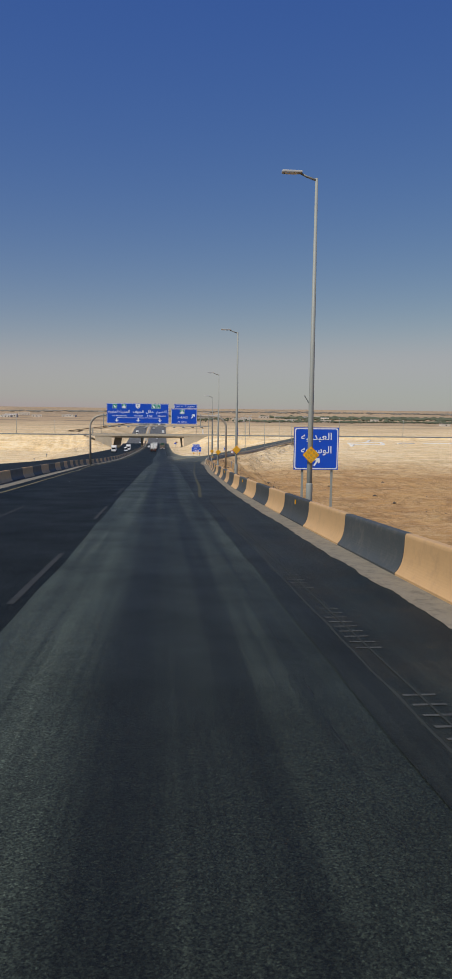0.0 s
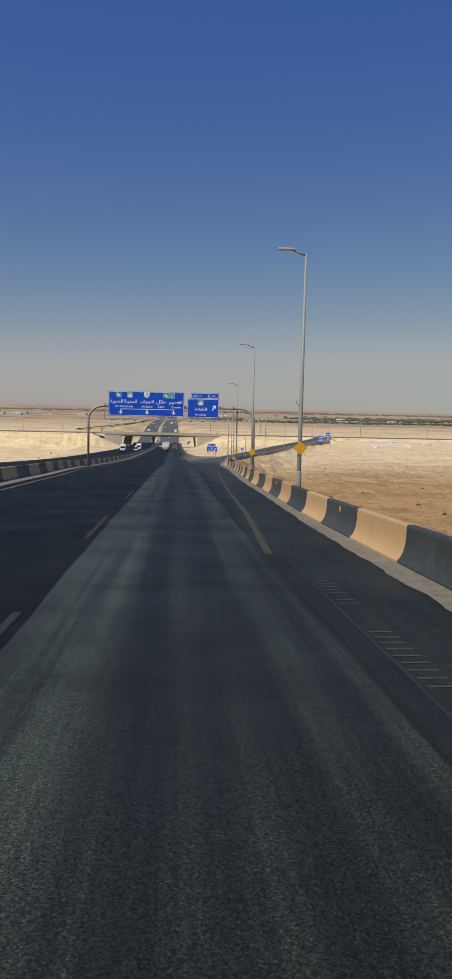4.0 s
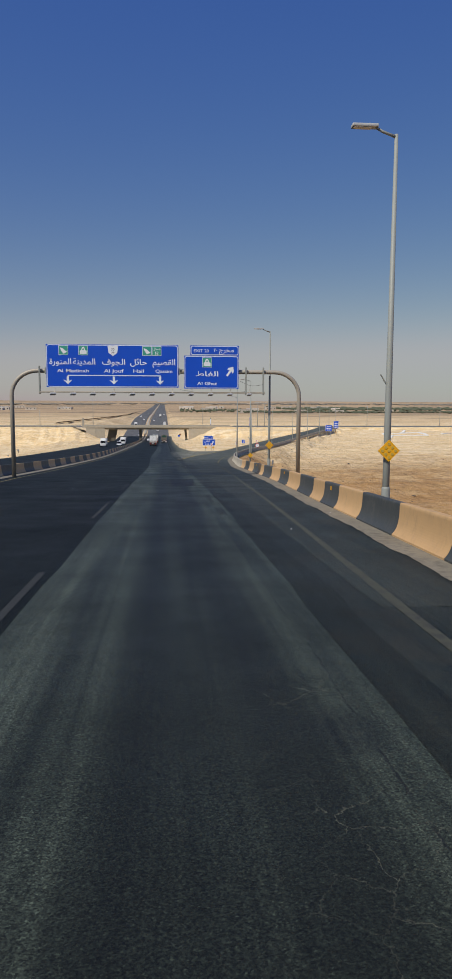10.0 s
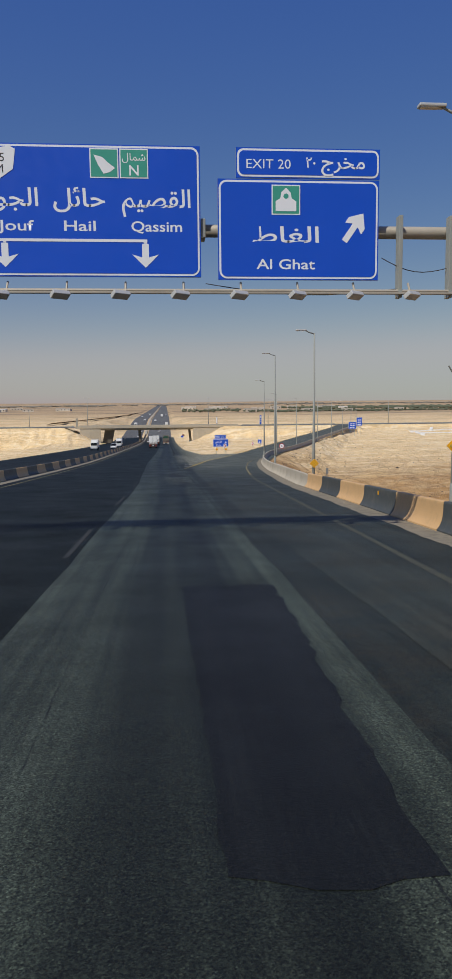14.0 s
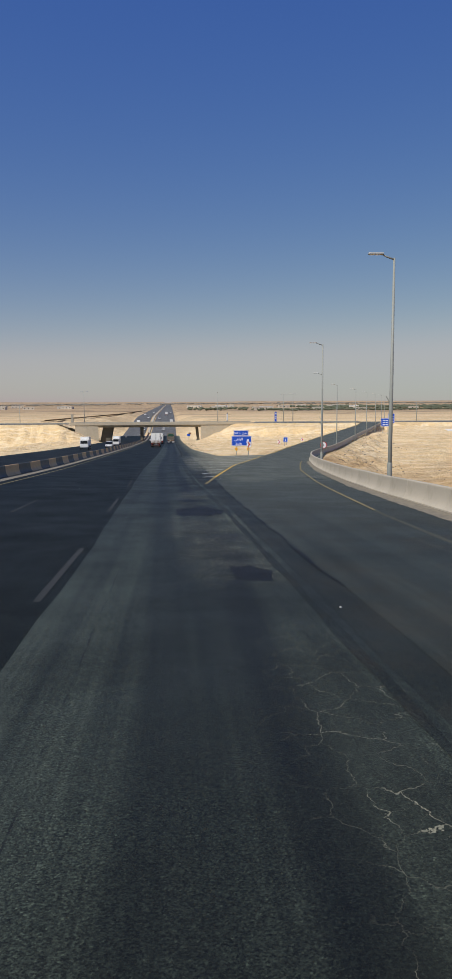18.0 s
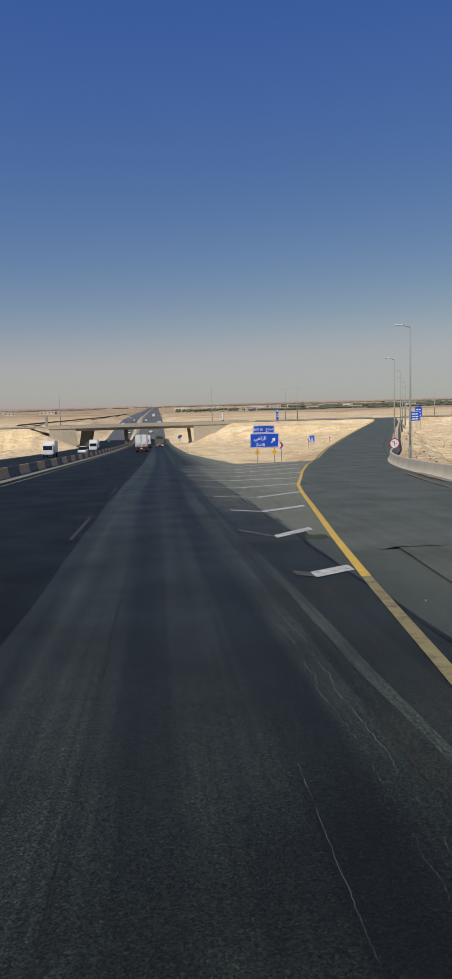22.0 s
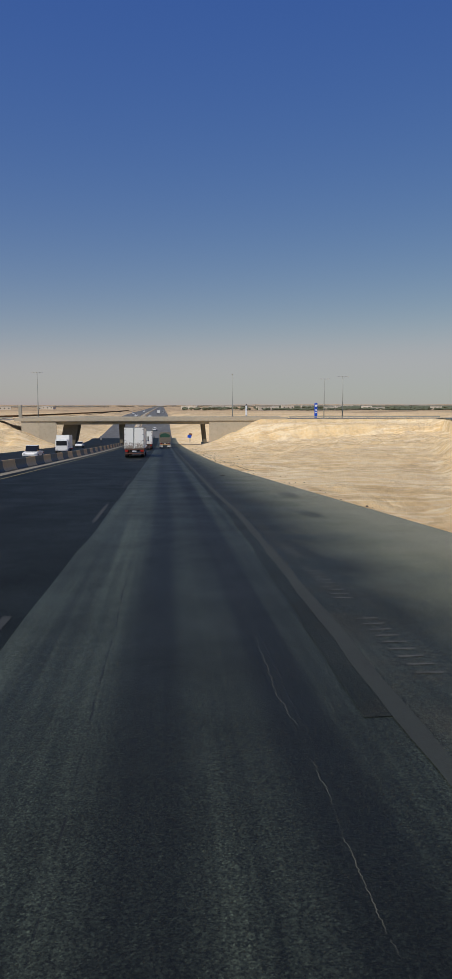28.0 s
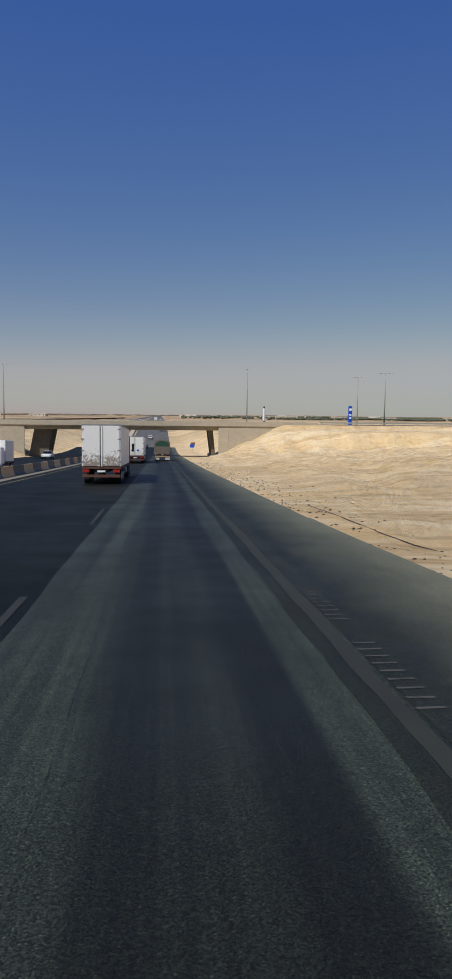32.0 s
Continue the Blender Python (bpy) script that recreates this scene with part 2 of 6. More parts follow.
        for y0, y1, x0, x1, amount in zones:
            yy = calc(nt, "MULTIPLY", step_up(nt, ys, y0 - 0.3, y0 + 0.3), calc(nt, "SUBTRACT", 1.0, step_up(nt, ys, y1 - 0.3, y1 + 0.3)))
            xx = calc(nt, "MULTIPLY", step_up(nt, xs, x0 - 0.25, x0 + 0.25), calc(nt, "SUBTRACT", 1.0, step_up(nt, xs, x1 - 0.12, x1 + 0.12)))
            z = calc(nt, "MULTIPLY", calc(nt, "MULTIPLY", xx, yy), amount)
            inside = z if inside is None else calc(nt, "MAXIMUM", inside, z)
        c = mix(nt, calc(nt, "MULTIPLY", inside, 0.15), c, (0.045, 0.052, 0.034))
        gaps = calc(nt, "MULTIPLY", ramp(nt, noise_of(nt, v, 2.4, 5, 0.65), [(0.36, 0.15), (0.56, 1)]), ramp(nt, noise_of(nt, v, 0.8, 3, 0.6), [(0.38, 0.25), (0.56, 1)]))
        line = calc(nt, "MULTIPLY", calc(nt, "MULTIPLY", near, inside), gaps)
        c = mix(nt, calc(nt, "MULTIPLY", line, calc(nt, "MULTIPLY_ADD", noise_of(nt, v, 5.0, 4, 0.7), 1.1, 0.15)), c, (0.34, 0.335, 0.255))
        height = calc(nt, "SUBTRACT", height, calc(nt, "MULTIPLY", line, 1.5))
    for cx, cy, rx, ry in stains:
        rag = calc(nt, "MULTIPLY_ADD", noise_of(nt, v, 2.2, 6, 0.65), 0.5, -0.25)
        dx = calc(nt, "ABSOLUTE", calc(nt, "DIVIDE", calc(nt, "SUBTRACT", sep.outputs["X"], cx), rx))
        dy = calc(nt, "ABSOLUTE", calc(nt, "DIVIDE", calc(nt, "SUBTRACT", sep.outputs["Y"], cy), ry))
        d = calc(nt, "ADD", rag, calc(nt, "SQRT", calc(nt, "ADD", calc(nt, "MULTIPLY", dx, dx), calc(nt, "MULTIPLY", dy, dy))))
        c = mix(nt, ramp(nt, d, [(0.45, 0.6), (1.05, 0)]), c, (0.3, 0.29, 0.31), "MULTIPLY")
    nt.links.new(c, b.inputs["Base Color"])
    nt.links.new(ramp(nt, blotch, [(0.3, 0.5), (0.7, 0.62)]), b.inputs["Roughness"])
    b.inputs["Specular IOR Level"].default_value = gloss
    b.inputs["Diffuse Roughness"].default_value = 1.0
    bump_to(nt, b, height, 0.5, 0.012)
    return m


def sand_material():
    """Desert sand: pale fans and gullies on the banks, redder flats, gravel and scattered dark stones."""
    m, nt, b = nodes_of("desert_sand")
    v = coords(nt)
    n0, n1 = noise_of(nt, v, 0.012, 6, 0.6, 0.4), noise_of(nt, v, 0.11, 7, 0.62, 0.6)
    n2, n3 = noise_of(nt, v, 0.7, 9, 0.72), noise_of(nt, v, 14, 6, 0.75)
    trail = noise_of(nt, coords(nt, (0.06, 0.12, 0.3)), 1.0, 8, 0.6, 2.8)
    rill = noise_of(nt, coords(nt, (0.22, 0.07, 0.02)), 1.0, 6, 0.6, 2.4)
    n4 = noise_of(nt, v, 0.045, 8, 0.68, 1.2)
    turn = nt.nodes.new("ShaderNodeMapping")
    turn.inputs["Rotation"].default_value, turn.inputs["Scale"].default_value = (0, 0, radians(24)), (0.022, 0.2, 0.05)
    nt.links.new(nt.nodes.new("ShaderNodeTexCoord").outputs["Object"], turn.inputs["Vector"])
    wheel_track = noise_of(nt, turn.outputs["Vector"], 1.0, 5, 0.55, 1.3)
    c = mix(nt, ramp(nt, n0, [(0.36, 0), (0.62, 1)]), (0.47, 0.262, 0.115), (0.6, 0.41, 0.2))
    c = mix(nt, calc(nt, "MULTIPLY", ramp(nt, n1, [(0.44, 0), (0.6, 1)]), 0.6), c, (0.7, 0.5, 0.245))
    c = mix(nt, calc(nt, "MULTIPLY", ramp(nt, n4, [(0.5, 0), (0.62, 1)]), 0.6), c, (0.36, 0.205, 0.09))
    place = nt.nodes.new("ShaderNodeSeparateXYZ")
    nt.links.new(v, place.inputs["Vector"])
    along_y = calc(nt, "MULTIPLY_ADD", n1, 60.0, place.outputs["Y"])
    graded = ramp(nt, calc(nt, "DIVIDE", calc(nt, "SUBTRACT", along_y, 225.0), 90.0), [(0.0, 0), (1.0, 1)])
    c = mix(nt, calc(nt, "MULTIPLY_ADD", graded, -0.65, 0.65), c, (0.49, 0.272, 0.096))
    c = mix(nt, calc(nt, "MULTIPLY", graded, 0.72), c, (0.92, 0.69, 0.37))
    wash = noise_of(nt, coords(nt, (0.04, 0.03, 0.1)), 1.0, 9, 0.66, 2.6)
    c = mix(nt, calc(nt, "MULTIPLY", ramp(nt, wash, [(0.5, 0), (0.58, 1), (0.7, 0.5)]), calc(nt, "MULTIPLY_ADD", graded, -0.42, 0.6)), c, (0.3, 0.165, 0.068))
    c = mix(nt, calc(nt, "MULTIPLY", ramp(nt, rill, [(0.46, 0), (0.56, 1), (0.64, 0.2)]), calc(nt, "MULTIPLY_ADD", graded, 0.5, 0.0)), c, (0.85, 0.68, 0.42))
    c = mix(nt, calc(nt, "MULTIPLY", ramp(nt, wheel_track, [(0.5, 0), (0.54, 1), (0.58, 0)]), calc(nt, "MULTIPLY_ADD", graded, 0.75, 0.15)), c, (0.92, 0.77, 0.52))
    c = mix(nt, calc(nt, "MULTIPLY", ramp(nt, wheel_track, [(0.41, 0), (0.435, 1), (0.46, 0)]), calc(nt, "MULTIPLY_ADD", graded, 0.2, 0.22)), c, (0.36, 0.23, 0.12))
    c = mix(nt, calc(nt, "MULTIPLY", ramp(nt, trail, [(0.47, 0), (0.5, 1), (0.53, 0)]), calc(nt, "MULTIPLY_ADD", graded, 0.3, 0.2)), c, (0.8, 0.66, 0.44))
    c = mix(nt, calc(nt, "MULTIPLY", ramp(nt, trail, [(0.56, 0), (0.59, 1), (0.63, 0)]), 0.25), c, (0.3, 0.19, 0.1))
    gully = noise_of(nt, coords(nt, (0.34, 0.11, 0.02)), 1.0, 7, 0.66, 1.6)
    c = mix(nt, calc(nt, "MULTIPLY", ramp(nt, gully, [(0.55, 0), (0.6, 1), (0.68, 0.6)]), calc(nt, "MULTIPLY_ADD", graded, -0.4, 0.5)), c, (0.23, 0.13, 0.06))
    # Haze painted by distance: sand past y 500 turns a duller brown.
    hazed_flats = ramp(nt, calc(nt, "DIVIDE", calc(nt, "SUBTRACT", along_y, 500.0), 500.0), [(0.0, 0), (1.0, 1)])
    c = mix(nt, calc(nt, "MULTIPLY", hazed_flats, 0.75), c, (0.36, 0.25, 0.155))
    bandy = noise_of(nt, coords(nt, (0.0025, 0.016, 0)), 1.0, 5, 0.6, 0.4)
    c = mix(nt, calc(nt, "MULTIPLY", hazed_flats, ramp(nt, bandy, [(0.5, 0), (0.6, 0.8)])), c, (0.2, 0.16, 0.11))
    c = mix(nt, calc(nt, "MULTIPLY", ramp(nt, n2, [(0.52, 0), (0.7, 1)]), calc(nt, "MULTIPLY_ADD", graded, -0.28, 0.45)), c, (0.36, 0.22, 0.115))
    c = mix(nt, calc(nt, "MULTIPLY", ramp(nt, n3, [(0.56, 0), (0.72, 1)]), calc(nt, "MULTIPLY_ADD", graded, -0.2, 0.45)), c, (0.22, 0.14, 0.08))
    nt.links.new(c, b.inputs["Base Color"])
    b.inputs["Roughness"].default_value = 0.95
    b.inputs["Specular IOR Level"].default_value = 0.15
    bump_to(nt, b, calc(nt, "MULTIPLY_ADD", n1, 6.0, calc(nt, "MULTIPLY_ADD", n2, 3.0, calc(nt, "MULTIPLY_ADD", rill, 0.8, n3))), 0.9, 0.16)
    return m


M_SAND = sand_material()
M_NEW = asphalt("new_asphalt", (0.0056, 0.0082, 0.0072), (0.0098, 0.0132, 0.0116), grain=0.6, gloss=0.08)
TAR, FADED, FINE = (0.007, 0.008, 0.008), (0.1, 0.097, 0.078), (0.085, 0.085, 0.068)
LEFT_EDGE = ((-120, -1.92), (0, -1.93), (29, -2.05), (50, -1.93), (90, -1.88), (115, -1.8), (133, -1.66), (145, -1.74), (154, -1.93), (165, -2.02), (177, -2.22), (198, -2.43), (206, -2.38), (254, -2.03), (280, -2.0), (540, -1.95))
RIGHT_EDGE = ((-120, 2.2), (10, 2.2), (25, 1.97), (30, 2.08), (46, 2.06), (60, 2.15), (73, 2.3), (88, 2.38), (116, 2.5), (131, 2.57), (142, 2.5), (152, 2.42), (162, 2.28), (172, 2.0), (184, 1.9), (195, 1.8), (215, 1.7), (239, 1.8), (251, 2.13), (275, 2.28), (300, 2.34), (540, 2.4))
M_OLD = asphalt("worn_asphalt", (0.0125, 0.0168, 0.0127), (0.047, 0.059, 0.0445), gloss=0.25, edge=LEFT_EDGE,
                tracks=(4.3, [(0.0, 0.0), (0.26, 0.05), (0.33, 0.4), (0.38, 0.85), (0.47, 0.9), (0.52, 0.6), (0.57, 0.7), (0.62, 0.6), (0.66, 0.85), (0.72, 0.9), (0.75, 0.4), (0.8, 0.15), (0.88, 0.25), (0.91, 0.05), (1.0, 0.1)],
                        [(0.0, 0.05), (0.26, 0.1), (0.33, 0.6), (0.37, 0.95), (0.46, 0.85), (0.51, 0.4), (0.57, 0.5), (0.61, 0.35), (0.645, 0.7), (0.66, 1.0), (0.76, 1.0), (0.785, 0.3), (0.83, 0.12), (0.9, 0.2), (1.0, 0.1)]),
                toned=((-1.0, -0.9, 1.3, 1.75, ((-20, 1.3), (40, 1.36), (75, 1.36), (95, 1.5), (122, 1.42), (134, 1.1), (142, 0.98), (150, 0.93), (162, 0.8), (173, 0.72), (182, 0.78), (205, 1.02), (225, 1.14), (260, 1.16), (300, 1.1))),
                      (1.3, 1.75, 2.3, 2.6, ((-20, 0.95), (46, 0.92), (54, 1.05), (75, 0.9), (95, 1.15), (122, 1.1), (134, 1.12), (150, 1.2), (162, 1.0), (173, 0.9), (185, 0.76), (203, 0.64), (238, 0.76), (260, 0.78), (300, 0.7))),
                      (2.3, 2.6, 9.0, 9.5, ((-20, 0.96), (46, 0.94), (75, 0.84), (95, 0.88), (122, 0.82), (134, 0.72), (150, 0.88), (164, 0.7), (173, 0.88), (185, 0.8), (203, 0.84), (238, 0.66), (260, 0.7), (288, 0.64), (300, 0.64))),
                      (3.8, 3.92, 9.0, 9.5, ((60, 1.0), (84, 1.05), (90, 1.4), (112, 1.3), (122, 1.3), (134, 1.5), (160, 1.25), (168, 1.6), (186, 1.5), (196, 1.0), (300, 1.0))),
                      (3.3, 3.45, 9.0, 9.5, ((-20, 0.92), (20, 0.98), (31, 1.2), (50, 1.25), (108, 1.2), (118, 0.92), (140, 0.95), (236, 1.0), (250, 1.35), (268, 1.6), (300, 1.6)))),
                cracks=((6.6, 0.1, 0.85, ((138.6, 147.2, 0.5, 2.35, 0.75), (145.2, 151.2, 0.1, 2.6, 0.9), (146.5, 150.6, -0.9, 0.4, 0.12), (154.2, 157.6, 0.45, 1.9, 0.4), (158.6, 163.6, 0.6, 2.0, 0.85), (159.0, 163.3, -0.5, 0.6, 0.16))),
                        (2.5, 0.026, 0.9, ((128.5, 134.8, 1.25, 2.3, 0.75), (180.5, 186.5, 0.85, 1.55, 0.6), (191.8, 195.2, 0.95, 1.5, 0.95), (119, 121.4, 1.25, 1.75, 0.3), (249.2, 251.2, 1.1, 1.7, 0.3), (52, 57, 0.8, 2.0, 0.2)))),
                seams=((-0.85, 0.14, 0.012, 60, 330, TAR), (0.95, 0.1, 0.012, 240, 330, TAR), (1.75, 0.3, 0.013, -20, 110, TAR), (0.88, 0.4, 0.004, 234, 258, FINE), (1.46, 0.5, 0.006, 166, 180, FADED), (0.76, 0.25, 0.005, 167, 172, FADED), (1.3, 0.6, 0.005, 168, 178, FADED), (1.4, 0.6, 0.006, 118.6, 121.6, FINE), (1.03, 0.14, 0.005, 262.7, 265.0, FINE), (1.08, 0.3, 0.007, 259.5, 261.2, FADED)),
                stains=((1.2, 108.4, 0.7, 1.7), (2.0, 145.0, 0.45, 1.3), (1.65, 145.0, 0.3, 0.8), (0.9, 170.3, 1.3, 1.3), (1.66, 141.3, 0.3, 1.0), (1.5, 154.8, 0.9, 0.9),
                        (1.65, 48.0, 0.4, 0.4), (1.6, 55.6, 0.4, 0.6), (1.9, 34.5, 0.3, 2.0), (0.3, 123.0, 0.5, 1.4),
                        (1.6, 200.0, 0.14, 10.0), (-0.9, 183.0, 0.25, 0.35)))
M_SHOULDER = asphalt("shoulder_asphalt", (0.0105, 0.0138, 0.0113), (0.0205, 0.0257, 0.021), grain=0.8, dusty=0.05, gloss=0.18)
M_EXIT = asphalt("exit_lane_asphalt", (0.018, 0.0225, 0.0183), (0.031, 0.037, 0.0305), grain=0.75, dusty=0.06, gloss=0.18, verge=((2.0, 2.5, 0.85, (0.047, 0.053, 0.042), 142, 164, 1.6, 900, 901), (3.2, 4.5, 0.9, (0.066, 0.074, 0.058), 168, 178, 1.0, 900, 901)))
M_SEAL = asphalt("reseal_asphalt", (0.0084, 0.0113, 0.0094), (0.0155, 0.0198, 0.0164), grain=0.7, dusty=0.03, gloss=0.14)
M_PATCH = asphalt("black_patch_asphalt", (0.0052, 0.0062, 0.0066), (0.0095, 0.011, 0.0112), grain=0.6, gloss=0.2)
M_GORE = asphalt("dusty_old_asphalt", (0.0145, 0.019, 0.0155), (0.029, 0.035, 0.029), grain=0.9, dusty=0.06, gloss=0.18, verge=((2.0, 2.25, 0.65, (0.0095, 0.0125, 0.0105), 238, 248, 0.3, 900, 901), (1.5, 2.9, 0.8, (0.075, 0.08, 0.06), 190, 197, 0.5, 226, 240), (3.1, 3.5, 0.85, (0.135, 0.138, 0.1), 150, 160, 0.3, 230, 240), (2.9, 4.6, 0.85, (0.1, 0.106, 0.074), 232, 240, 1.8, 900, 901), (4.4, 6.2, 0.85, (0.17, 0.168, 0.12), 194, 204, 2.4, 900, 901)),
                 seams=((3.4, 0.12, 0.07, 188, 216, TAR), (3.05, 0.1, 0.025, 188, 225, TAR), (5.2, 1.0, 0.03, 198, 236, FINE), (4.3, 1.2, 0.03, 192, 230, TAR)),
                 stains=((5.2, 265.3, 0.5, 2.2), (4.5, 257.0, 0.45, 1.5), (5.6, 284.2, 0.35, 0.9), (3.75, 203.4, 0.2, 0.7)))
M_RAMP = asphalt("exit_asphalt", (0.055, 0.064, 0.05), (0.092, 0.1, 0.078), grain=0.8, dusty=0.1, gloss=0.2)
M_OVERLAY = asphalt("smooth_overlay_asphalt", (0.0105, 0.0132, 0.0108), (0.0165, 0.0202, 0.0165), grain=0.5, gloss=0.2)
# Distance haze is put into this colour, so it is paler than near asphalt.
M_FAR_ROAD = asphalt("hazed_far_asphalt", (0.1, 0.1, 0.095), (0.15, 0.148, 0.14), grain=0.4)
M_GUTTER = surf("dusty_concrete_gutter", (0.25, 0.218, 0.156), 0.9, var=0.3, big=1.5, fine=30, bump=0.5, dirt=(0.1, 0.09, 0.07), dirt_amount=0.75)
M_CONC = surf("pale_concrete", (0.46, 0.41, 0.32), 0.85, var=0.14, big=0.5, fine=20, bump=0.2, dirt=(0.3, 0.26, 0.19), dirt_amount=0.4, shift=0.12)
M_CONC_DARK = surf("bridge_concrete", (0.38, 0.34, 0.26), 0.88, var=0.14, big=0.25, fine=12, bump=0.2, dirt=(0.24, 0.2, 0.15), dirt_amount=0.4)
M_BLACK = surf("black_barrier_paint", (0.052, 0.06, 0.059), 0.6, var=0.2, big=0.9, fine=22, bump=0.15, dirt=(0.16, 0.14, 0.11), dirt_amount=0.35, shift=0.3)
M_YELLOW = surf("sand_yellow_barrier_paint", (0.6, 0.375, 0.17), 0.6, var=0.12, big=0.9, fine=22, bump=0.15, dirt=(0.42, 0.27, 0.13), dirt_amount=0.5, shift=0.16)
M_WHITE_LINE = surf("worn_white_road_paint", (0.52, 0.52, 0.47), 0.85, var=0.35, big=1.9, fine=9, bump=0.1, dirt=(0.13, 0.13, 0.105), dirt_amount=0.95)
M_HATCH_LINE = surf("scuffed_white_road_paint", (0.34, 0.335, 0.3), 0.88, var=0.45, big=1.5, fine=8, bump=0.1, dirt=(0.04, 0.042, 0.036), dirt_amount=1.0)
M_FAINT_LINE = surf("faded_white_road_paint", (0.025, 0.028, 0.026), 0.85, var=0.4, big=1.2, fine=15, bump=0.3, dirt=(0.013, 0.016, 0.013), dirt_amount=0.95)
M_RUMBLE_LINE = surf("dull_white_rumble_paint", (0.078, 0.081, 0.072), 0.85, var=0.4, big=2.0, fine=15, bump=0.3, dirt=(0.025, 0.027, 0.025), dirt_amount=0.95)
M_GHOST_LINE = surf("nearly_gone_white_road_paint", (0.025, 0.031, 0.0255), 0.9, var=0.5, big=0.7, fine=40, bump=0.3, dirt=(0.017, 0.02, 0.017), dirt_amount=1.0)
M_YELLOW_LINE = surf("yellow_road_paint", (0.62, 0.4, 0.06), 0.75, var=0.2, big=2.5, fine=18, bump=0.3, dirt=(0.2, 0.15, 0.08), dirt_amount=0.6)
M_DULL_YELLOW = surf("dulled_yellow_road_paint", (0.26, 0.21, 0.09), 0.8, var=0.3, big=1.5, fine=15, bump=0.3, dirt=(0.06, 0.058, 0.045), dirt_amount=0.85)
M_OLIVE_LINE = surf("grimy_yellow_road_paint", (0.058, 0.055, 0.023), 0.8, var=0.3, big=1.5, fine=15, bump=0.3, dirt=(0.035, 0.034, 0.025), dirt_amount=0.8)
M_FAINT_YELLOW = surf("faded_yellow_road_paint", (0.062, 0.064, 0.04), 0.8, var=0.3, big=1.5, fine=15, bump=0.3, dirt=(0.025, 0.025, 0.024), dirt_amount=0.9)
M_STEEL = surf("galvanised_steel", (0.3, 0.315, 0.285), 0.6, 0.05, var=0.12, big=1.2, fine=14, bump=0.05, shift=0.1)
M_GANTRY = surf("beige_painted_steel", (0.4, 0.36, 0.29), 0.55, 0.1, var=0.1, big=0.6, fine=14, bump=0.05, dirt=(0.28, 0.23, 0.17), dirt_amount=0.3)
M_BLUE = surf("blue_reflective_sheet", (0.004, 0.08, 0.58), 0.4, var=0.1, big=0.35, fine=3, bump=0.0)
M_SIGN_WHITE = surf("white_reflective_sheet", (0.82, 0.84, 0.86), 0.45, var=0.05, big=1.0, fine=6, bump=0.0)
M_SIGN_GREEN = surf("green_reflective_sheet", (0.05, 0.34, 0.25), 0.45, var=0.1, big=2.0, fine=8, bump=0.0)
M_SIGN_YELLOW = surf("amber_reflector", (0.85, 0.42, 0.01), 0.35, var=0.1, big=4.0, fine=30, bump=0.0)
M_RED = surf("red_sign_paint", (0.5, 0.03, 0.03), 0.5, var=0.15, big=3, fine=20, bump=0.0)
M_SIGN_BACK = surf("aluminium_sign_back", (0.3, 0.31, 0.31), 0.5, 0.4, var=0.1, big=1.0, fine=10, bump=0.0)
M_LED = surf("grey_lamp_housing", (0.5, 0.51, 0.5), 0.5, 0.1, var=0.08, big=3, fine=20, bump=0.0)
M_LENS = surf("clear_lamp_lens", (0.7, 0.72, 0.72), 0.15, var=0.03, big=3, fine=20, bump=0.0)
M_RUBBER = surf("tyre_rubber", (0.018, 0.018, 0.019), 0.85, var=0.3, big=3, fine=30, bump=0.2, dirt=(0.14, 0.11, 0.08), dirt_amount=0.4)
M_CHASSIS = surf("dirty_black_chassis", (0.03, 0.03, 0.032), 0.7, var=0.3, big=2, fine=25, bump=0.1, dirt=(0.15, 0.11, 0.08), dirt_amount=0.4)
M_TARP = surf("green_tarpaulin", (0.014, 0.07, 0.045), 0.75, var=0.25, big=1.3, fine=12, bump=0.3)
M_TIPPER = surf("dusty_tipper_steel", (0.19, 0.165, 0.135), 0.75, 0.1, var=0.25, big=1.3, fine=16, bump=0.25, dirt=(0.12, 0.09, 0.07), dirt_amount=0.6)
M_TRAILER = surf("white_trailer_panel", (0.82, 0.82, 0.79), 0.4, var=0.06, big=0.5, fine=8, bump=0.03, dirt=(0.4, 0.35, 0.27), dirt_amount=0.35)
M_CAR_WHITE = surf("white_car_paint", (0.78, 0.78, 0.77), 0.25, var=0.03, big=1, fine=8, bump=0.0)
M_GLASS = surf("dark_car_glass", (0.012, 0.014, 0.017), 0.08, var=0.1, big=1, fine=5, bump=0.0)
M_TAIL = surf("red_tail_lamp", (0.35, 0.02, 0.015), 0.25, var=0.15, big=6, fine=40, bump=0.0)
M_HEAD = surf("clear_head_lamp", (0.65, 0.66, 0.66), 0.12, var=0.05, big=6, fine=40, bump=0.0)
M_FLAP = surf("white_mud_flap", (0.6, 0.6, 0.58), 0.7, var=0.15, big=2.5, fine=20, bump=0.1, dirt=(0.3, 0.24, 0.18), dirt_amount=0.6)
# Both foliage colours carry painted haze, the second one more for the horizon belts.
M_LEAF = surf("hazed_green_foliage", (0.13, 0.145, 0.09), 0.9, var=0.35, big=0.15, fine=1.5, bump=0.3)
M_HAZY_LEAF = surf("far_hazy_foliage", (0.25, 0.23, 0.19), 0.9, var=0.3, big=0.1, fine=1.0, bump=0.2)
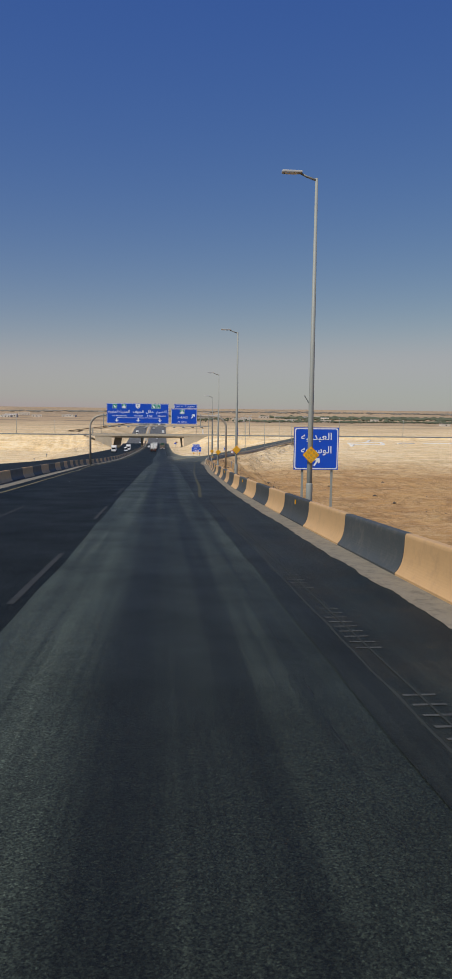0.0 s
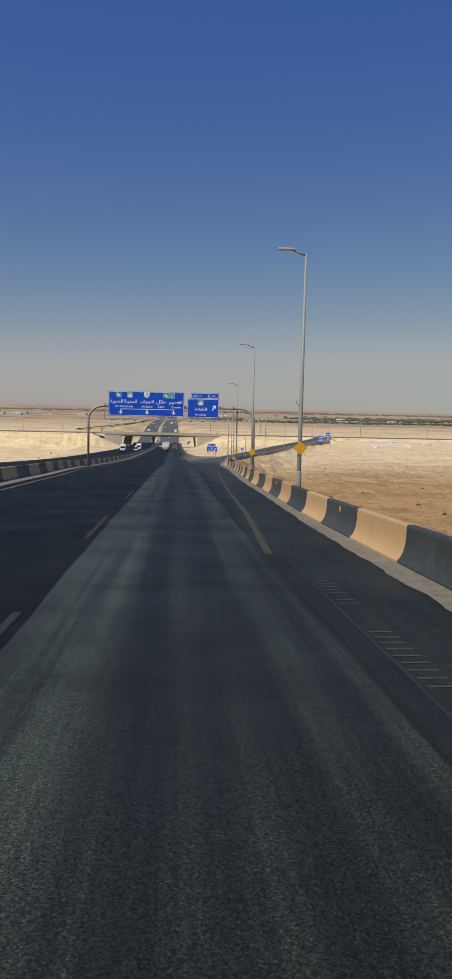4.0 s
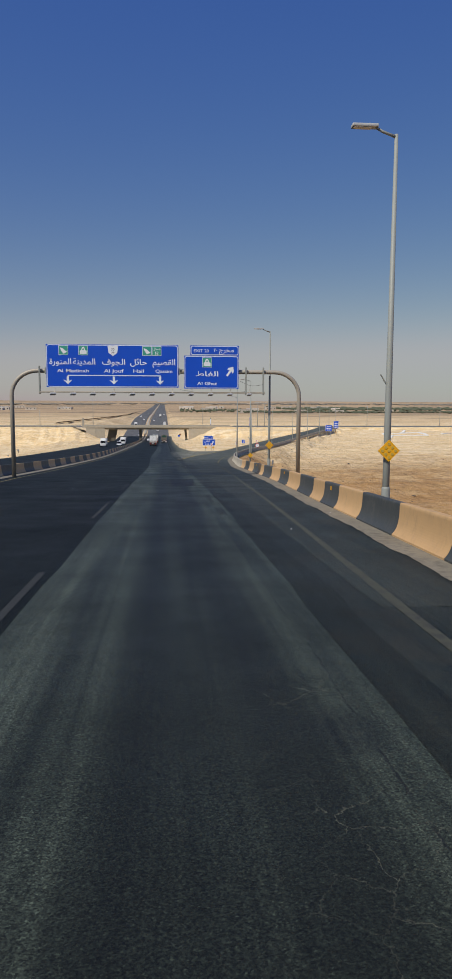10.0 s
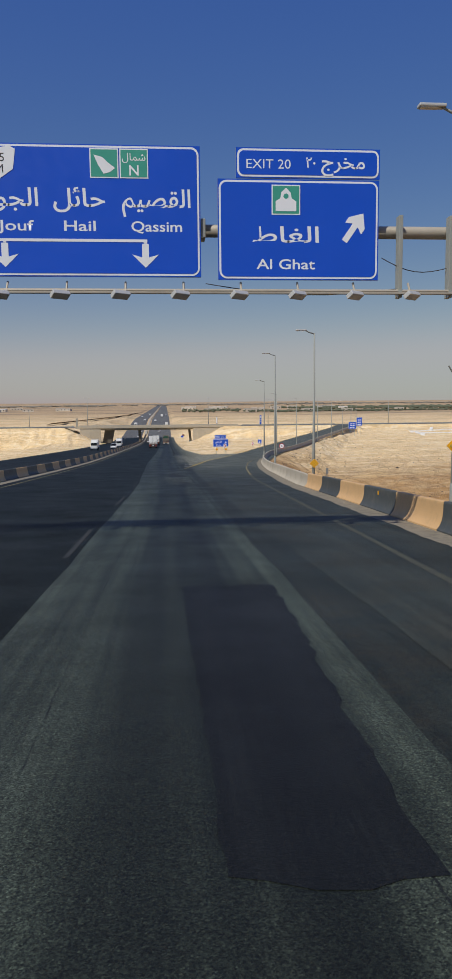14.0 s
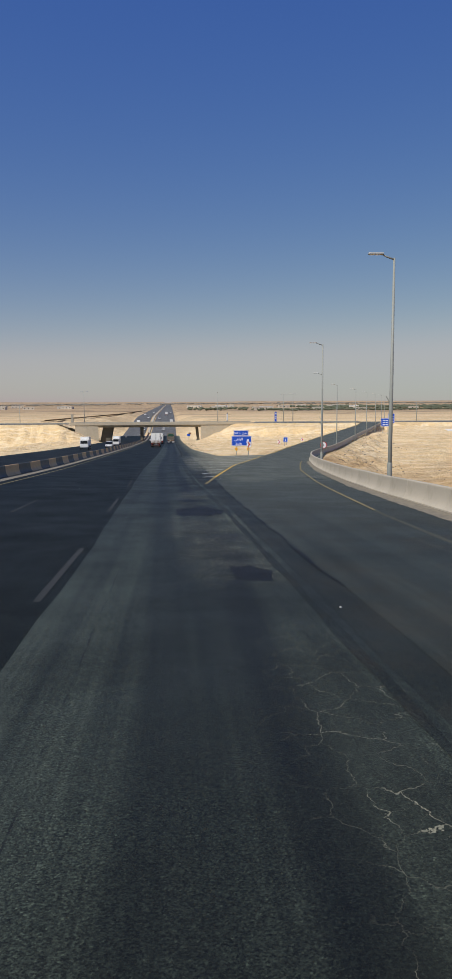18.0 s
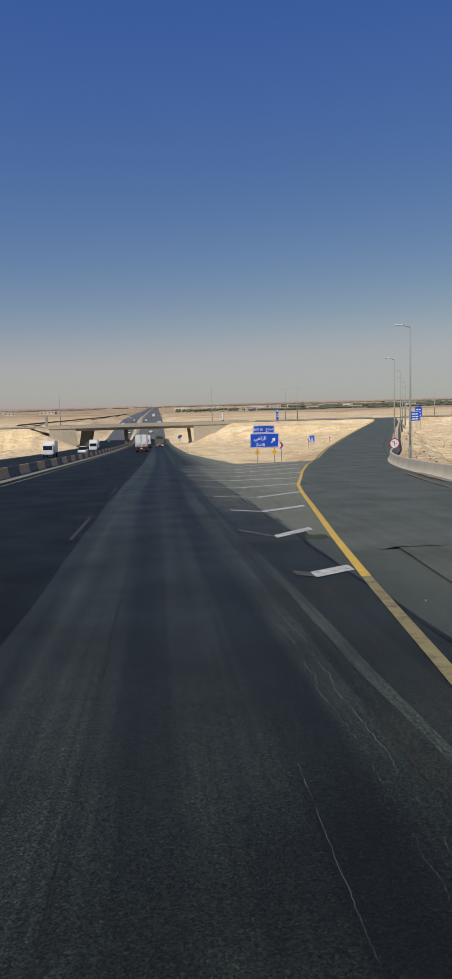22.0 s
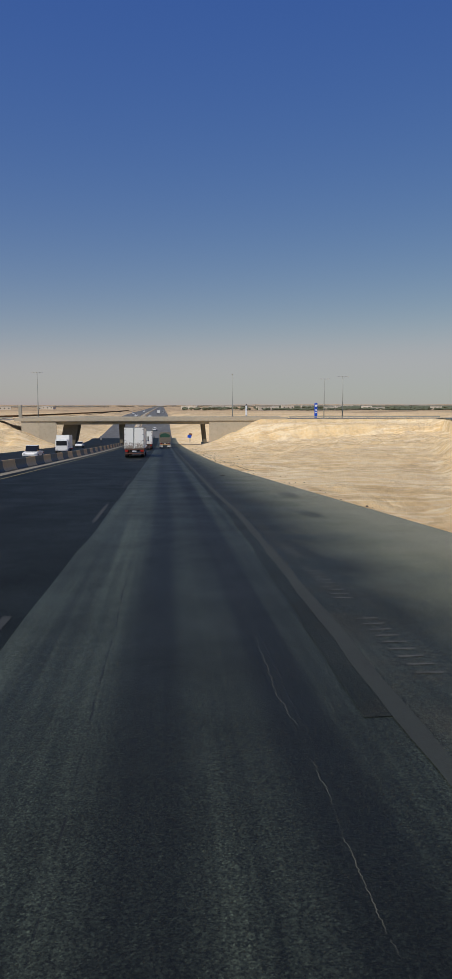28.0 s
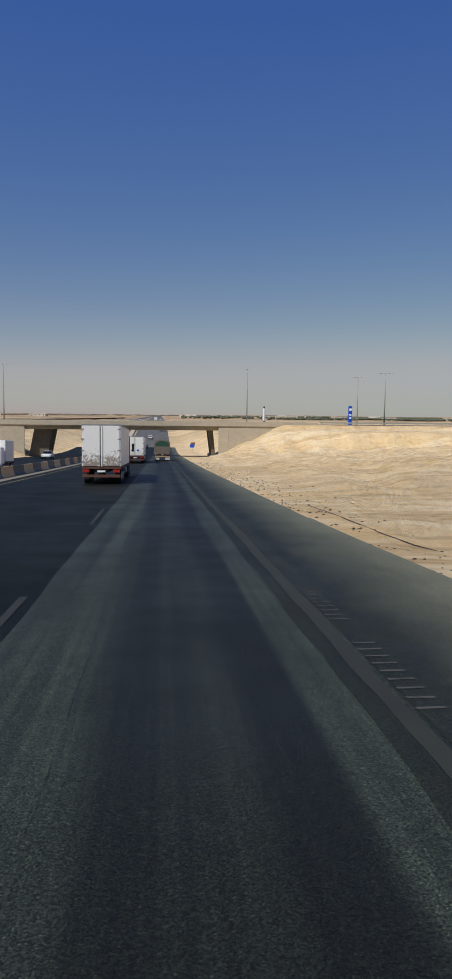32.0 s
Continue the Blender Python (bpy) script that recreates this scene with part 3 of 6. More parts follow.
M_STONE = surf("dark_stone", (0.1, 0.075, 0.055), 0.95, var=0.3, big=2.0, fine=14, bump=0.4, shift=0.5)
M_WHITEWASH = surf("whitewashed_stone", (0.75, 0.73, 0.68), 0.9, var=0.12, big=0.8, fine=9, bump=0.3)
M_WALL = surf("pale_plaster", (0.62, 0.56, 0.47), 0.9, var=0.15, big=0.2, fine=3, bump=0.1, shift=0.25)
M_RUST = surf("rusty_brown_steel", (0.13, 0.058, 0.04), 0.85, var=0.35, big=3, fine=20, bump=0.3, dirt=(0.06, 0.045, 0.04), dirt_amount=0.6)
M_LITTER = surf("pale_litter", (0.6, 0.58, 0.54), 0.8, var=0.3, big=4, fine=20, bump=0.2)
M_BROWN = surf("brown_sign_sheet", (0.2, 0.09, 0.04), 0.5, var=0.1, big=1.0, fine=8, bump=0.0)
# Shade under the bridge deck is painted into this dark pier colour.
M_PIER = surf("deck_shaded_concrete", (0.17, 0.15, 0.11), 0.9, var=0.2, big=0.4, fine=12, bump=0.2, dirt=(0.09, 0.08, 0.06), dirt_amount=0.5)
M_MUDWALL = surf("brown_earth_bund", (0.3, 0.2, 0.12), 0.95, var=0.25, big=0.1, fine=2, bump=0.4)


# ---- helpers of this scene ----
def mesh_of(bm, name, mat, smooth=False):
    me = bpy.data.meshes.new(name)
    bm.normal_update()
    bm.to_mesh(me)
    bm.free()
    if mat:
        me.materials.append(mat)
    if smooth:
        me.polygons.foreach_set("use_smooth", [True] * len(me.polygons))
    return me


def part(name, bm, mat=None, parent=None, label="", smooth=False, at=None):
    ob = new(name, mesh_of(bm, name, mat, smooth) if isinstance(bm, bmesh.types.BMesh) else bm)
    if parent:
        ob.parent = parent
    if at is not None:
        ob.matrix_basis = at
    return tagged(ob, label)


def thing(name, label, category, group="", at=None, kind=""):
    ob = new(name)
    ob.empty_display_size = 0.3
    if at is not None:
        ob.matrix_basis = at
    return tagged(ob, label, category, group, kind)


def box(bm, x0, x1, y0, y1, z0, z1, bevel=0.0, m=None):
    r = bmesh.ops.create_cube(bm, size=1.0)
    vs = r["verts"]
    for v in vs:
        v.co = Vector((x0 + (v.co.x + 0.5) * (x1 - x0), y0 + (v.co.y + 0.5) * (y1 - y0), z0 + (v.co.z + 0.5) * (z1 - z0)))
    if bevel:
        es = {e for v in vs for e in v.link_edges}
        r = bmesh.ops.bevel(bm, geom=list(es), offset=bevel, segments=2, affect="EDGES", profile=0.6)
        vs = list({v for f in r["faces"] for v in f.verts} | {v for v in vs if v.is_valid})
    if m is not None:
        bmesh.ops.transform(bm, matrix=m, verts=[v for v in vs if v.is_valid])
    return bm


def a_box(x0, x1, y0, y1, z0, z1, bevel=0.0, m=None):
    return box(bmesh.new(), x0, x1, y0, y1, z0, z1, bevel, m)


def tube(bm, points, radii, seg=10):
    """A round tube along points, with one radius for all or one each, closed at its ends."""
    pts = [Vector(p) for p in points]
    if isinstance(radii, (int, float)):
        radii = [radii] * len(pts)
    rings, side = [], None
    for i, p in enumerate(pts):
        d = (pts[min(i + 1, len(pts) - 1)] - pts[max(i - 1, 0)]).normalized()
        if side is None:
            side = d.orthogonal().normalized()
        side = (side - d * side.dot(d)).normalized()
        up = d.cross(side)
        rings.append([bm.verts.new(p + radii[i] * (math.cos(a) * side + math.sin(a) * up)) for a in (2 * math.pi * k / seg for k in range(seg))])
    for a, b in zip(rings, rings[1:]):
        for k in range(seg):
            bm.faces.new((a[k], a[(k + 1) % seg], b[(k + 1) % seg], b[k]))
    bm.faces.new(rings[0][::-1])
    bm.faces.new(rings[-1])
    return bm


def a_tube(points, radii, seg=10):
    return tube(bmesh.new(), points, radii, seg)


def prism(bm, outline, y0, y1):
    """A flat outline in x and z, given thickness along y."""
    a = [bm.verts.new((x, y0, z)) for x, z in outline]
    b = [bm.verts.new((x, y1, z)) for x, z in outline]
    n = len(outline)
    f1, f2 = bm.faces.new(a), bm.faces.new(b[::-1])
    for k in range(n):
        bm.faces.new((a[k], b[k], b[(k + 1) % n], a[(k + 1) % n]))
    bmesh.ops.recalc_face_normals(bm, faces=bm.faces[:])
    return bm


def a_prism(outline, y0, y1):
    return prism(bmesh.new(), outline, y0, y1)


def rounded(x0, x1, z0, z1, r, n=5):
    pts = []
    for cx, cz, a0 in ((x1 - r, z0 + r, -90), (x1 - r, z1 - r, 0), (x0 + r, z1 - r, 90), (x0 + r, z0 + r, 180)):
        pts += [(cx + r * math.cos(radians(a0 + 90 * k / n)), cz + r * math.sin(radians(a0 + 90 * k / n))) for k in range(n + 1)]
    return pts


FORMS = {"ا": "ﺍﺎ", "ل": "ﻝﻞﻟﻠ", "ق": "ﻕﻖﻗﻘ", "ص": "ﺹﺺﺻﺼ", "ي": "ﻱﻲﻳﻴ", "م": "ﻡﻢﻣﻤ", "ح": "ﺡﺢﺣﺤ", "ئ": "ﺉﺊﺋﺌ", "ج": "ﺝﺞﺟﺠ", "و": "ﻭﻮ",
         "ف": "ﻑﻒﻓﻔ", "د": "ﺩﺪ", "ن": "ﻥﻦﻧﻨ", "ة": "ﺓﺔ", "ر": "ﺭﺮ", "غ": "ﻍﻎﻏﻐ", "ط": "ﻁﻂﻃﻄ", "خ": "ﺥﺦﺧﺨ", "ز": "ﺯﺰ", "ش": "ﺵﺶﺷﺸ",
         "ع": "ﻉﻊﻋﻌ", "ب": "ﺏﺐﺑﺒ", "ه": "ﻩﻪﻫﻬ", "س": "ﺱﺲﺳﺴ"}


def joined(text):
    """Arabic letters in their joined forms, in the order in which they are drawn from left to right."""
    out = []
    for i, ch in enumerate(text):
        if ch not in FORMS:
            out.append(ch)
            continue
        f = FORMS[ch]
        before = i > 0 and len(FORMS.get(text[i - 1], "")) == 4
        after = len(f) == 4 and i + 1 < len(text) and text[i + 1] in FORMS
        out.append(f[(3 if before else 2) if after else (1 if before else 0)])
    return "".join(reversed(out))


def lettering(parent, text, x, y, z, size, mat, width=None, name="lettering"):
    """Flat letters that face -y, centred on x, with their foot at z."""
    cu = bpy.data.curves.new(name, "FONT")
    cu.body, cu.size, cu.align_x, cu.resolution_u = text, size, "CENTER", 3
    cu.offset = size * 0.012 if size > 0.35 else 0.0
    tmp = new(name, cu)
    bpy.context.view_layer.update()
    me = bpy.data.meshes.new_from_object(tmp.evaluated_get(bpy.context.evaluated_depsgraph_get()))
    bpy.data.objects.remove(tmp)
    bpy.data.curves.remove(cu)
    me.materials.clear()
    me.materials.append(mat)
    for p in me.polygons:
        p.material_index = 0
    xs = [v.co.x for v in me.vertices]
    s = 1.0
    if width and xs:
        s = width / (max(xs) - min(xs))
    mid = (max(xs) + min(xs)) / 2 if xs else 0
    me.transform(pose(x, y, z, 90, 0, 0) @ Matrix.Diagonal((s, 1, 1, 1)) @ Matrix.Translation((-mid, 0, 0)))
    me.name = name
    return part(name, me, None, parent)


def bars(parent, x, y, z, widths, height, mat, gap=0.12):
    """Writing too small to read: plain bars of its size."""
    total = sum(widths) + gap * (len(widths) - 1)
    at = x - total / 2
    for w in widths:
        part("text_bar", a_box(at, at + w, y - 0.004, y, z, z + height), mat, parent)
        at += w + gap


# ---- lie of the land ----
SLOPE_Y = (-300, -20, 40, 100, 160, 220, 280, 340, 400, 480, 520, 570, 690, 780)
SLOPE_G = (-0.07, -0.0701, -0.0516, -0.0683, -0.0575, -0.0478, -0.046, -0.0445, -0.0403, -0.0379, 0.0, 0.035, 0.035, 0.0)
_y = np.arange(-300, 5000.1, 0.5)
_g = np.interp(_y, SLOPE_Y, SLOPE_G)
_z = np.concatenate([[0], np.cumsum((_g[1:] + _g[:-1]) / 2 * 0.5)])
_z -= np.interp(0, _y, _z)


def rz(y):
    """The height of the main road's surface."""
    return np.interp(y, _y, _z)


PLAIN, CROSS_Y, CROSS_Z = -17.0, 466.0, -15.5
BAR_Y = (-80, 35, 60, 80, 100, 120, 137, 153, 167, 188, 209, 232)
BAR_X = (4.85, 4.95, 5.5, 6.4, 7.6, 8.4, 8.9, 10.0, 11.0, 13.2, 16.2, 20.6)
RAMP = [(5.6, 140, 0), (7.2, 165, 0), (10.6, 195, 0), (16.0, 225, -13.1), (24.0, 256, -13.9), (33.5, 286, -14.3), (45.5, 322, -14.6), (62, 370, -15.0), (79, 420, -15.35), (92, 462, -15.5)]
RAMP = [(x, y, z if z else float(rz(y))) for x, y, z in RAMP]


def curve_through(points, step):
    """Points at even steps along a smooth curve through the given ones."""
    p = np.array(points, float)
    d = np.concatenate([[0], np.cumsum(np.linalg.norm(np.diff(p, axis=0), axis=1))])
    q = np.vstack([2 * p[0] - p[1], p, 2 * p[-1] - p[-2]])
    out = []
    for s in np.arange(0, d[-1], step):
        i = min(int(np.searchsorted(d, s, "right")) - 1, len(p) - 2)
        t = (s - d[i]) / (d[i + 1] - d[i])
        a, b, c, e = q[i], q[i + 1], q[i + 2], q[i + 3]
        out.append(0.5 * (2 * b + (c - a) * t + (2 * a - 5 * b + 4 * c - e) * t * t + (3 * b - 3 * c + e - a) * t ** 3))
    out.append(p[-1])
    return np.array(out)


RAMP_LINE = curve_through(RAMP, 3.0)
WALL_LINE = curve_through([(x, y) for x, y in zip(BAR_X, BAR_Y)] + [(28.6, 254.5), (38, 283), (50, 319), (66.5, 367.5), (83, 416), (95, 452)], 1.0)
EDGE_Y = (-80, 35, 100, 137, 175, 232, 240, 250, 270, 300, 432, 455, 480, 560, 700)
EDGE_X = (5.9, 6.1, 8.6, 10.0, 12.5, 10.5, 7.2, 6.9, 6.05, 4.9, 5.0, 13.2, 13.2, 9.0, 6.0)


def smooth(a, b, x):
    t = np.clip((x - a) / (b - a), 0, 1)
    return t * t * (3 - 2 * t)


def wavy(x, y, s, seed):
    """Cheap rolling unevenness from a few sine waves."""
    r = np.random.RandomState(seed)
    z = 0
    for k in range(5):
        a, f, p = r.uniform(0, 6.28), s * 1.8 ** k, r.uniform(0, 6.28)
        z = z + np.sin((x * math.cos(a) + y * math.sin(a)) * f + p + 1.3 * np.sin((x * math.sin(a) - y * math.cos(a)) * f * 0.6)) / 1.7 ** k
    return z / 2.2


def ground_z(x, y):
    x, y = np.asarray(x, float), np.asarray(y, float)
    far = smooth(600, 2500, np.hypot(x, y - 300))
    z = PLAIN + 0.6 * wavy(x, y, 0.05, 1) + 0.3 * wavy(x, y, 0.21, 8) + 0.14 * wavy(x, y, 0.7, 11) + far * (-1.0 + 2.2 * wavy(x, y, 0.003, 2)) + 9.0 * smooth(2800, 4600, y) * (0.6 + 0.4 * wavy(x, y * 0.2, 0.004, 3))
    basin = smooth(-42, -60, x) * smooth(-420, -260, x) * smooth(40, 120, y) * (1 - smooth(455, 468, y))
    z = z - 7.6 * basin
    zm = rz(y)
    right, left = np.interp(y, EDGE_Y, EDGE_X), np.interp(y, (0, 440, 458, 480, 600), (-29.3, -29.3, -31.5, -31.5, -29.3))
    dm = np.maximum(np.maximum(x - right, left - x), 0)
    dr, zr = np.full(x.shape, 1e9), np.zeros(x.shape)
    for px, py, pz in RAMP_LINE:
        d = np.hypot(x - px, y - py)
        zr, dr = np.where(d < dr, pz, zr), np.minimum(d, dr)
    dr = np.maximum(dr - 5.4, 0)
    dc = np.maximum(np.abs(y - CROSS_Y) - 7.5, 0)
    gully = 0.8 * wavy(x * 2.2, y * 0.7, 0.35, 4) + 0.3 * wavy(x, y, 0.8, 5) + 0.12 * wavy(x, y, 1.6, 6)
    rills = 0.16 * wavy(x * 2.0, y * 0.15, 0.9, 9)
    near = smooth(0, 4, dm)
    z = np.maximum(z, zm - dm * 0.42 + gully * near)
    z = np.maximum(z, zr - 0.05 - dr * 0.42 + gully * smooth(0, 4, dr))
    z = np.maximum(z, np.where(np.abs(x) < 1500, CROSS_Z - dc * 0.55 + (gully * 0.5 + rills) * smooth(0, 3, dc), -99))
    grade = np.where(x > 0, 0.05, 0.0) + 0.42 * smooth(436, 456, y) - 0.15 * smooth(480, 520, y)
    lim = zm + dm * grade + 0.6 * gully * smooth(1, 10, dm)
    z = np.where((dr > 0) | (dm <= 0), np.minimum(z, lim), np.minimum(z, zr - 0.05))
    z = np.where(dm <= 0, zm - 0.15, z)
    return np.where((dr <= 0) & (dm > 0) , zr - 0.15, z)


def spread(lo, hi, step, far_lo, far_hi, grow=1.13):
    a = list(np.arange(lo, hi + step / 2, step))
    s = step
    while a[-1] < far_hi:
        s *= grow
        a.append(a[-1] + s)
    s = step
    while a[0] > far_lo:
        s *= grow
        a.insert(0, a[0] - s)
    return np.array(a)


def sheet(name, xs, ys, zf, mat):
    gx, gy = np.meshgrid(xs, ys)
    gz = zf(gx, gy)
    n = len(xs)
    verts = np.stack([gx, gy, gz], -1).reshape(-1, 3).tolist()
    faces = [(j * n + i, j * n + i + 1, (j + 1) * n + i + 1, (j + 1) * n + i) for j in range(len(ys) - 1) for i in range(n - 1)]
    me = bpy.data.meshes.new(name)
    me.from_pydata(verts, [], faces)
    me.materials.append(mat)
    me.polygons.foreach_set("use_smooth", [True] * len(me.polygons))
    return me


ground = part("ground", sheet("ground", spread(-62, 112, 0.7, -4700, 4700, 1.11), spread(-60, 520, 1.2, -1500, 4800, 1.11), ground_z, M_SAND), None)
tagged(ground, "pale ochre desert sand with gullied banks and stony flats", "ground", kind="structure")


# ---- roads ----
def ribbon(name, left, right, ys, lift, mat, zf=None, cross=1):
    """A strip of road surface between two edges, each a number or a function of y."""
    lf = left if callable(left) else (lambda y: left)
    rf = right if callable(right) else (lambda y: right)
    verts, faces = [], []
    for y in ys:
        for k in range(cross + 1):
            x = lf(y) + (rf(y) - lf(y)) * k / cross
            verts.append((x, float(y), float((zf or (lambda a, b: rz(b)))(x, y)) + lift))
    n = cross + 1
    for j in range(len(ys) - 1):
        for k in range(cross):
            faces.append((j * n + k, j * n + k + 1, (j + 1) * n + k + 1, (j + 1) * n + k))
    me = bpy.data.meshes.new(name)
    me.from_pydata(verts, [], faces)
    me.materials.append(mat)
    return part(name, me, None)


def along(line, left, right, lift, mat, name):
    """A strip beside a line of points (x, y, z), between two offsets to its right."""
    verts, faces = [], []
    for i, p in enumerate(line):
        d = np.array(line[min(i + 1, len(line) - 1)]) - np.array(line[max(i - 1, 0)])
        d = d / math.hypot(d[0], d[1])
        for o in (left, right):
            verts.append((p[0] + d[1] * o, p[1] - d[0] * o, p[2] + lift))
    for j in range(len(line) - 1):
        faces.append((2 * j, 2 * j + 1, 2 * j + 3, 2 * j + 2))
    me = bpy.data.meshes.new(name)
    me.from_pydata(verts, [], faces)
    me.materials.append(mat)
    return part(name, me, None)


ROWS_Y = np.arange(-120, 541, 2.0)
FAR_Y = np.concatenate([np.arange(540, 820, 10.0), np.arange(820, 3600, 40.0)])
bar_x = lambda y: float(np.interp(y, BAR_Y, BAR_X))
jag = lambda y, s: 0.02 * math.sin(y * 0.5 + s) + 0.015 * math.sin(y * 1.1 + 2 * s)
lane_left = lambda y: float(np.interp(y, *zip(*LEFT_EDGE))) + jag(y, 0)
lane_edge = lambda y: float(np.interp(y, *zip(*RIGHT_EDGE))) + jag(y, 1)
median_shift = lambda y: float(np.interp(y, (-120, 50, 70, 105, 150, 200), (1.3, 1.3, 1.1, -0.5, -0.5, 0.0)))
road = ribbon("road", lambda y: -12.0 + median_shift(y), lane_left, ROWS_Y, 0.0, M_NEW)
tagged(road, "dark newly laid asphalt of the two faster lanes", "road", kind="structure")
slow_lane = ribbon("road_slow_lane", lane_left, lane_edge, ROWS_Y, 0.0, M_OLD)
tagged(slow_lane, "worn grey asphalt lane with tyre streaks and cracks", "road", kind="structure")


def gore_z(x, y):
    """Between the main road and the exit road the paving lies on a warped surface."""
    cx, cz = float(np.interp(y, RAMP_LINE[:, 1], RAMP_LINE[:, 0])), float(np.interp(y, RAMP_LINE[:, 1], RAMP_LINE[:, 2]))
    t = min(max((x - 4.0) / max(cx - 4.0, 1.0), 0), 1)
    return float(rz(y)) * (1 - t) + cz * t


def shoulder_edge(y):
    if y < 174:
        return bar_x(y) - 0.05
    return float(np.interp(y, (174, 186, 188), (10.5, 9.0, 2.45)))


def pave_edge(y):
    return float(np.interp(y, (240, 252, 262, 270, 280, 290, 302, 3600), (7.5, 7.1, 6.7, 6.35, 5.95, 5.55, 5.25, 5.2)))


shoulder = ribbon("road_shoulder", lane_edge, lambda y: max(shoulder_edge(y), lane_edge(y) + 0.1), ROWS_Y, 0.0, M_SHOULDER)
tagged(shoulder, "dark asphalt shoulder with dust along its edge", "road", kind="structure")
exit_seam = lambda y: float(np.interp(y, (56, 100, 130, 154, 165, 175, 188), (3.2, 3.3, 3.12, 3.04, 3.06, 3.18, 3.28))) + jag(1.6 * y, 5)
exit_lane = ribbon("exit_lane", exit_seam, lambda y: bar_x(y) - 0.7 if y < 174 else shoulder_edge(y) - 0.4, np.arange(60, 187, 1.0), 0.004, M_EXIT)
tagged(exit_lane, "greyer asphalt of the exit lane beyond a dark seam", "road", kind="structure")
tar_seam = ribbon("tar_seam", lambda y: exit_seam(y) - 0.045 - 0.02 * math.sin(y * 0.9), lambda y: exit_seam(y) + 0.02 + 0.02 * math.sin(y * 1.7), np.arange(138, 214, 0.5), 0.009, M_PATCH, lambda x, y: max(float(rz(y)), gore_z(x, y) if y > 184 else -99.0))
tagged(tar_seam, "dark tar seam between the paving strips", "road", kind="structure")
band_at = lambda y: float(np.interp(y, (112, 116, 131, 152, 162, 172, 184, 206, 212), (2.3, 2.33, 2.36, 2.2, 2.02, 1.72, 1.58, 1.47, 1.47)))
band_half = lambda y: float(np.interp(y, (112, 116, 131, 152, 162, 172, 184, 206, 214), (0.02, 0.08, 0.07, 0.09, 0.14, 0.12, 0.12, 0.07, 0.03)))
dark_band = ribbon("resealed_strip", lambda y: band_at(y) - band_half(y) + jag(2 * y, 2), lambda y: band_at(y) + band_half(y) + jag(2 * y, 6), np.arange(112, 213, 1.0), 0.004, M_SHOULDER)
early_band = ribbon("resealed_strip", lambda y: lane_edge(y) + 0.01, lambda y: lane_edge(y) + 0.02 + 0.6 * float(np.interp(y, (30, 42, 62, 84), (0.05, 1, 1, 0.05))) + jag(2 * y, 3), np.arange(30, 84.1, 1.0), 0.004, M_SEAL)
tagged(early_band, "black resealed strip beside the slow lane", "road", kind="structure")
tagged(dark_band, "dark resealed strip along the slow lane's edge", "road", kind="structure")
ghost_at = lambda y: float(np.interp(y, (236, 241, 251, 258, 266, 277, 300), (1.78, 1.87, 2.1, 2.22, 2.14, 2.17, 2.2)))
late_band = ribbon("resealed_strip", lambda y: ghost_at(y) - 0.34 + jag(2 * y, 2), lambda y: ghost_at(y) - 0.08, np.arange(240, 420, 1.0), 0.006, M_SEAL)
tagged(late_band, "thin dark resealed strip beside the worn edge line", "road", kind="structure")
opposite = ribbon("opposite_road", -28.6, lambda y: -13.5 + median_shift(y), ROWS_Y, 0.0, M_NEW)
tagged(opposite, "dark asphalt carriageway of the oncoming traffic", "road", kind="structure")
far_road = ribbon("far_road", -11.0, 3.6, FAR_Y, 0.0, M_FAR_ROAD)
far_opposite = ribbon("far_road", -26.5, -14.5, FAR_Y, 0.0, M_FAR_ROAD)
tagged(far_opposite, "asphalt of the distant oncoming carriageway, haze painted into its grey", "road", kind="structure")
tagged(far_road, "asphalt of the distant highway, haze painted into its grey", "road", kind="structure")
strip = ribbon("median_strip", lambda y: -13.5 + median_shift(y), lambda y: -12.0 + median_shift(y), ROWS_Y, -0.01, M_GUTTER)
tagged(strip, "dusty concrete strip under the median barrier", "median", kind="structure")
verge = ribbon("median_gutter", lambda y: -11.95 + median_shift(y), lambda y: -11.15 + median_shift(y), np.arange(-120, 540, 2.0), 0.006, M_GUTTER)
tagged(verge, "sand-dusted concrete gutter beside the median barrier", "gutter", kind="structure")
crumble = lambda y: 0.03 * math.sin(1.37 * y + 2.1 * math.sin(0.31 * y)) + 0.02 * math.sin(4.3 * y + 1.7 * math.sin(0.83 * y)) + 0.012 * math.sin(11.9 * y + 2.3 * math.sin(2.1 * y))
gutter = ribbon("barrier_gutter", lambda y: bar_x(y) - float(np.interp(y, (-80, 22, 40, 95, 130, 175, 214), (0.68, 0.62, 0.46, 0.72, 0.85, 0.75, 0.5))) + jag(y, 3) + crumble(y), lambda y: bar_x(y) + 0.05, np.arange(-80, 214, 0.2), 0.006, M_GUTTER)
tagged(gutter, "crumbling dusty concrete gutter along the barrier foot", "gutter", kind="structure")
ramp_road = along([(p[0], p[1], p[2] - max(0.0, 0.03 - 0.008 * k)) for k, p in enumerate(RAMP_LINE[11:])], -3.95, 4.6, 0.02, M_RAMP, "exit_road")
tagged(ramp_road, "dark asphalt exit road that bends away and climbs to the crossing", "road", kind="structure")


def ramp_x(y):
    return float(np.interp(y, RAMP_LINE[:, 1], RAMP_LINE[:, 0]))


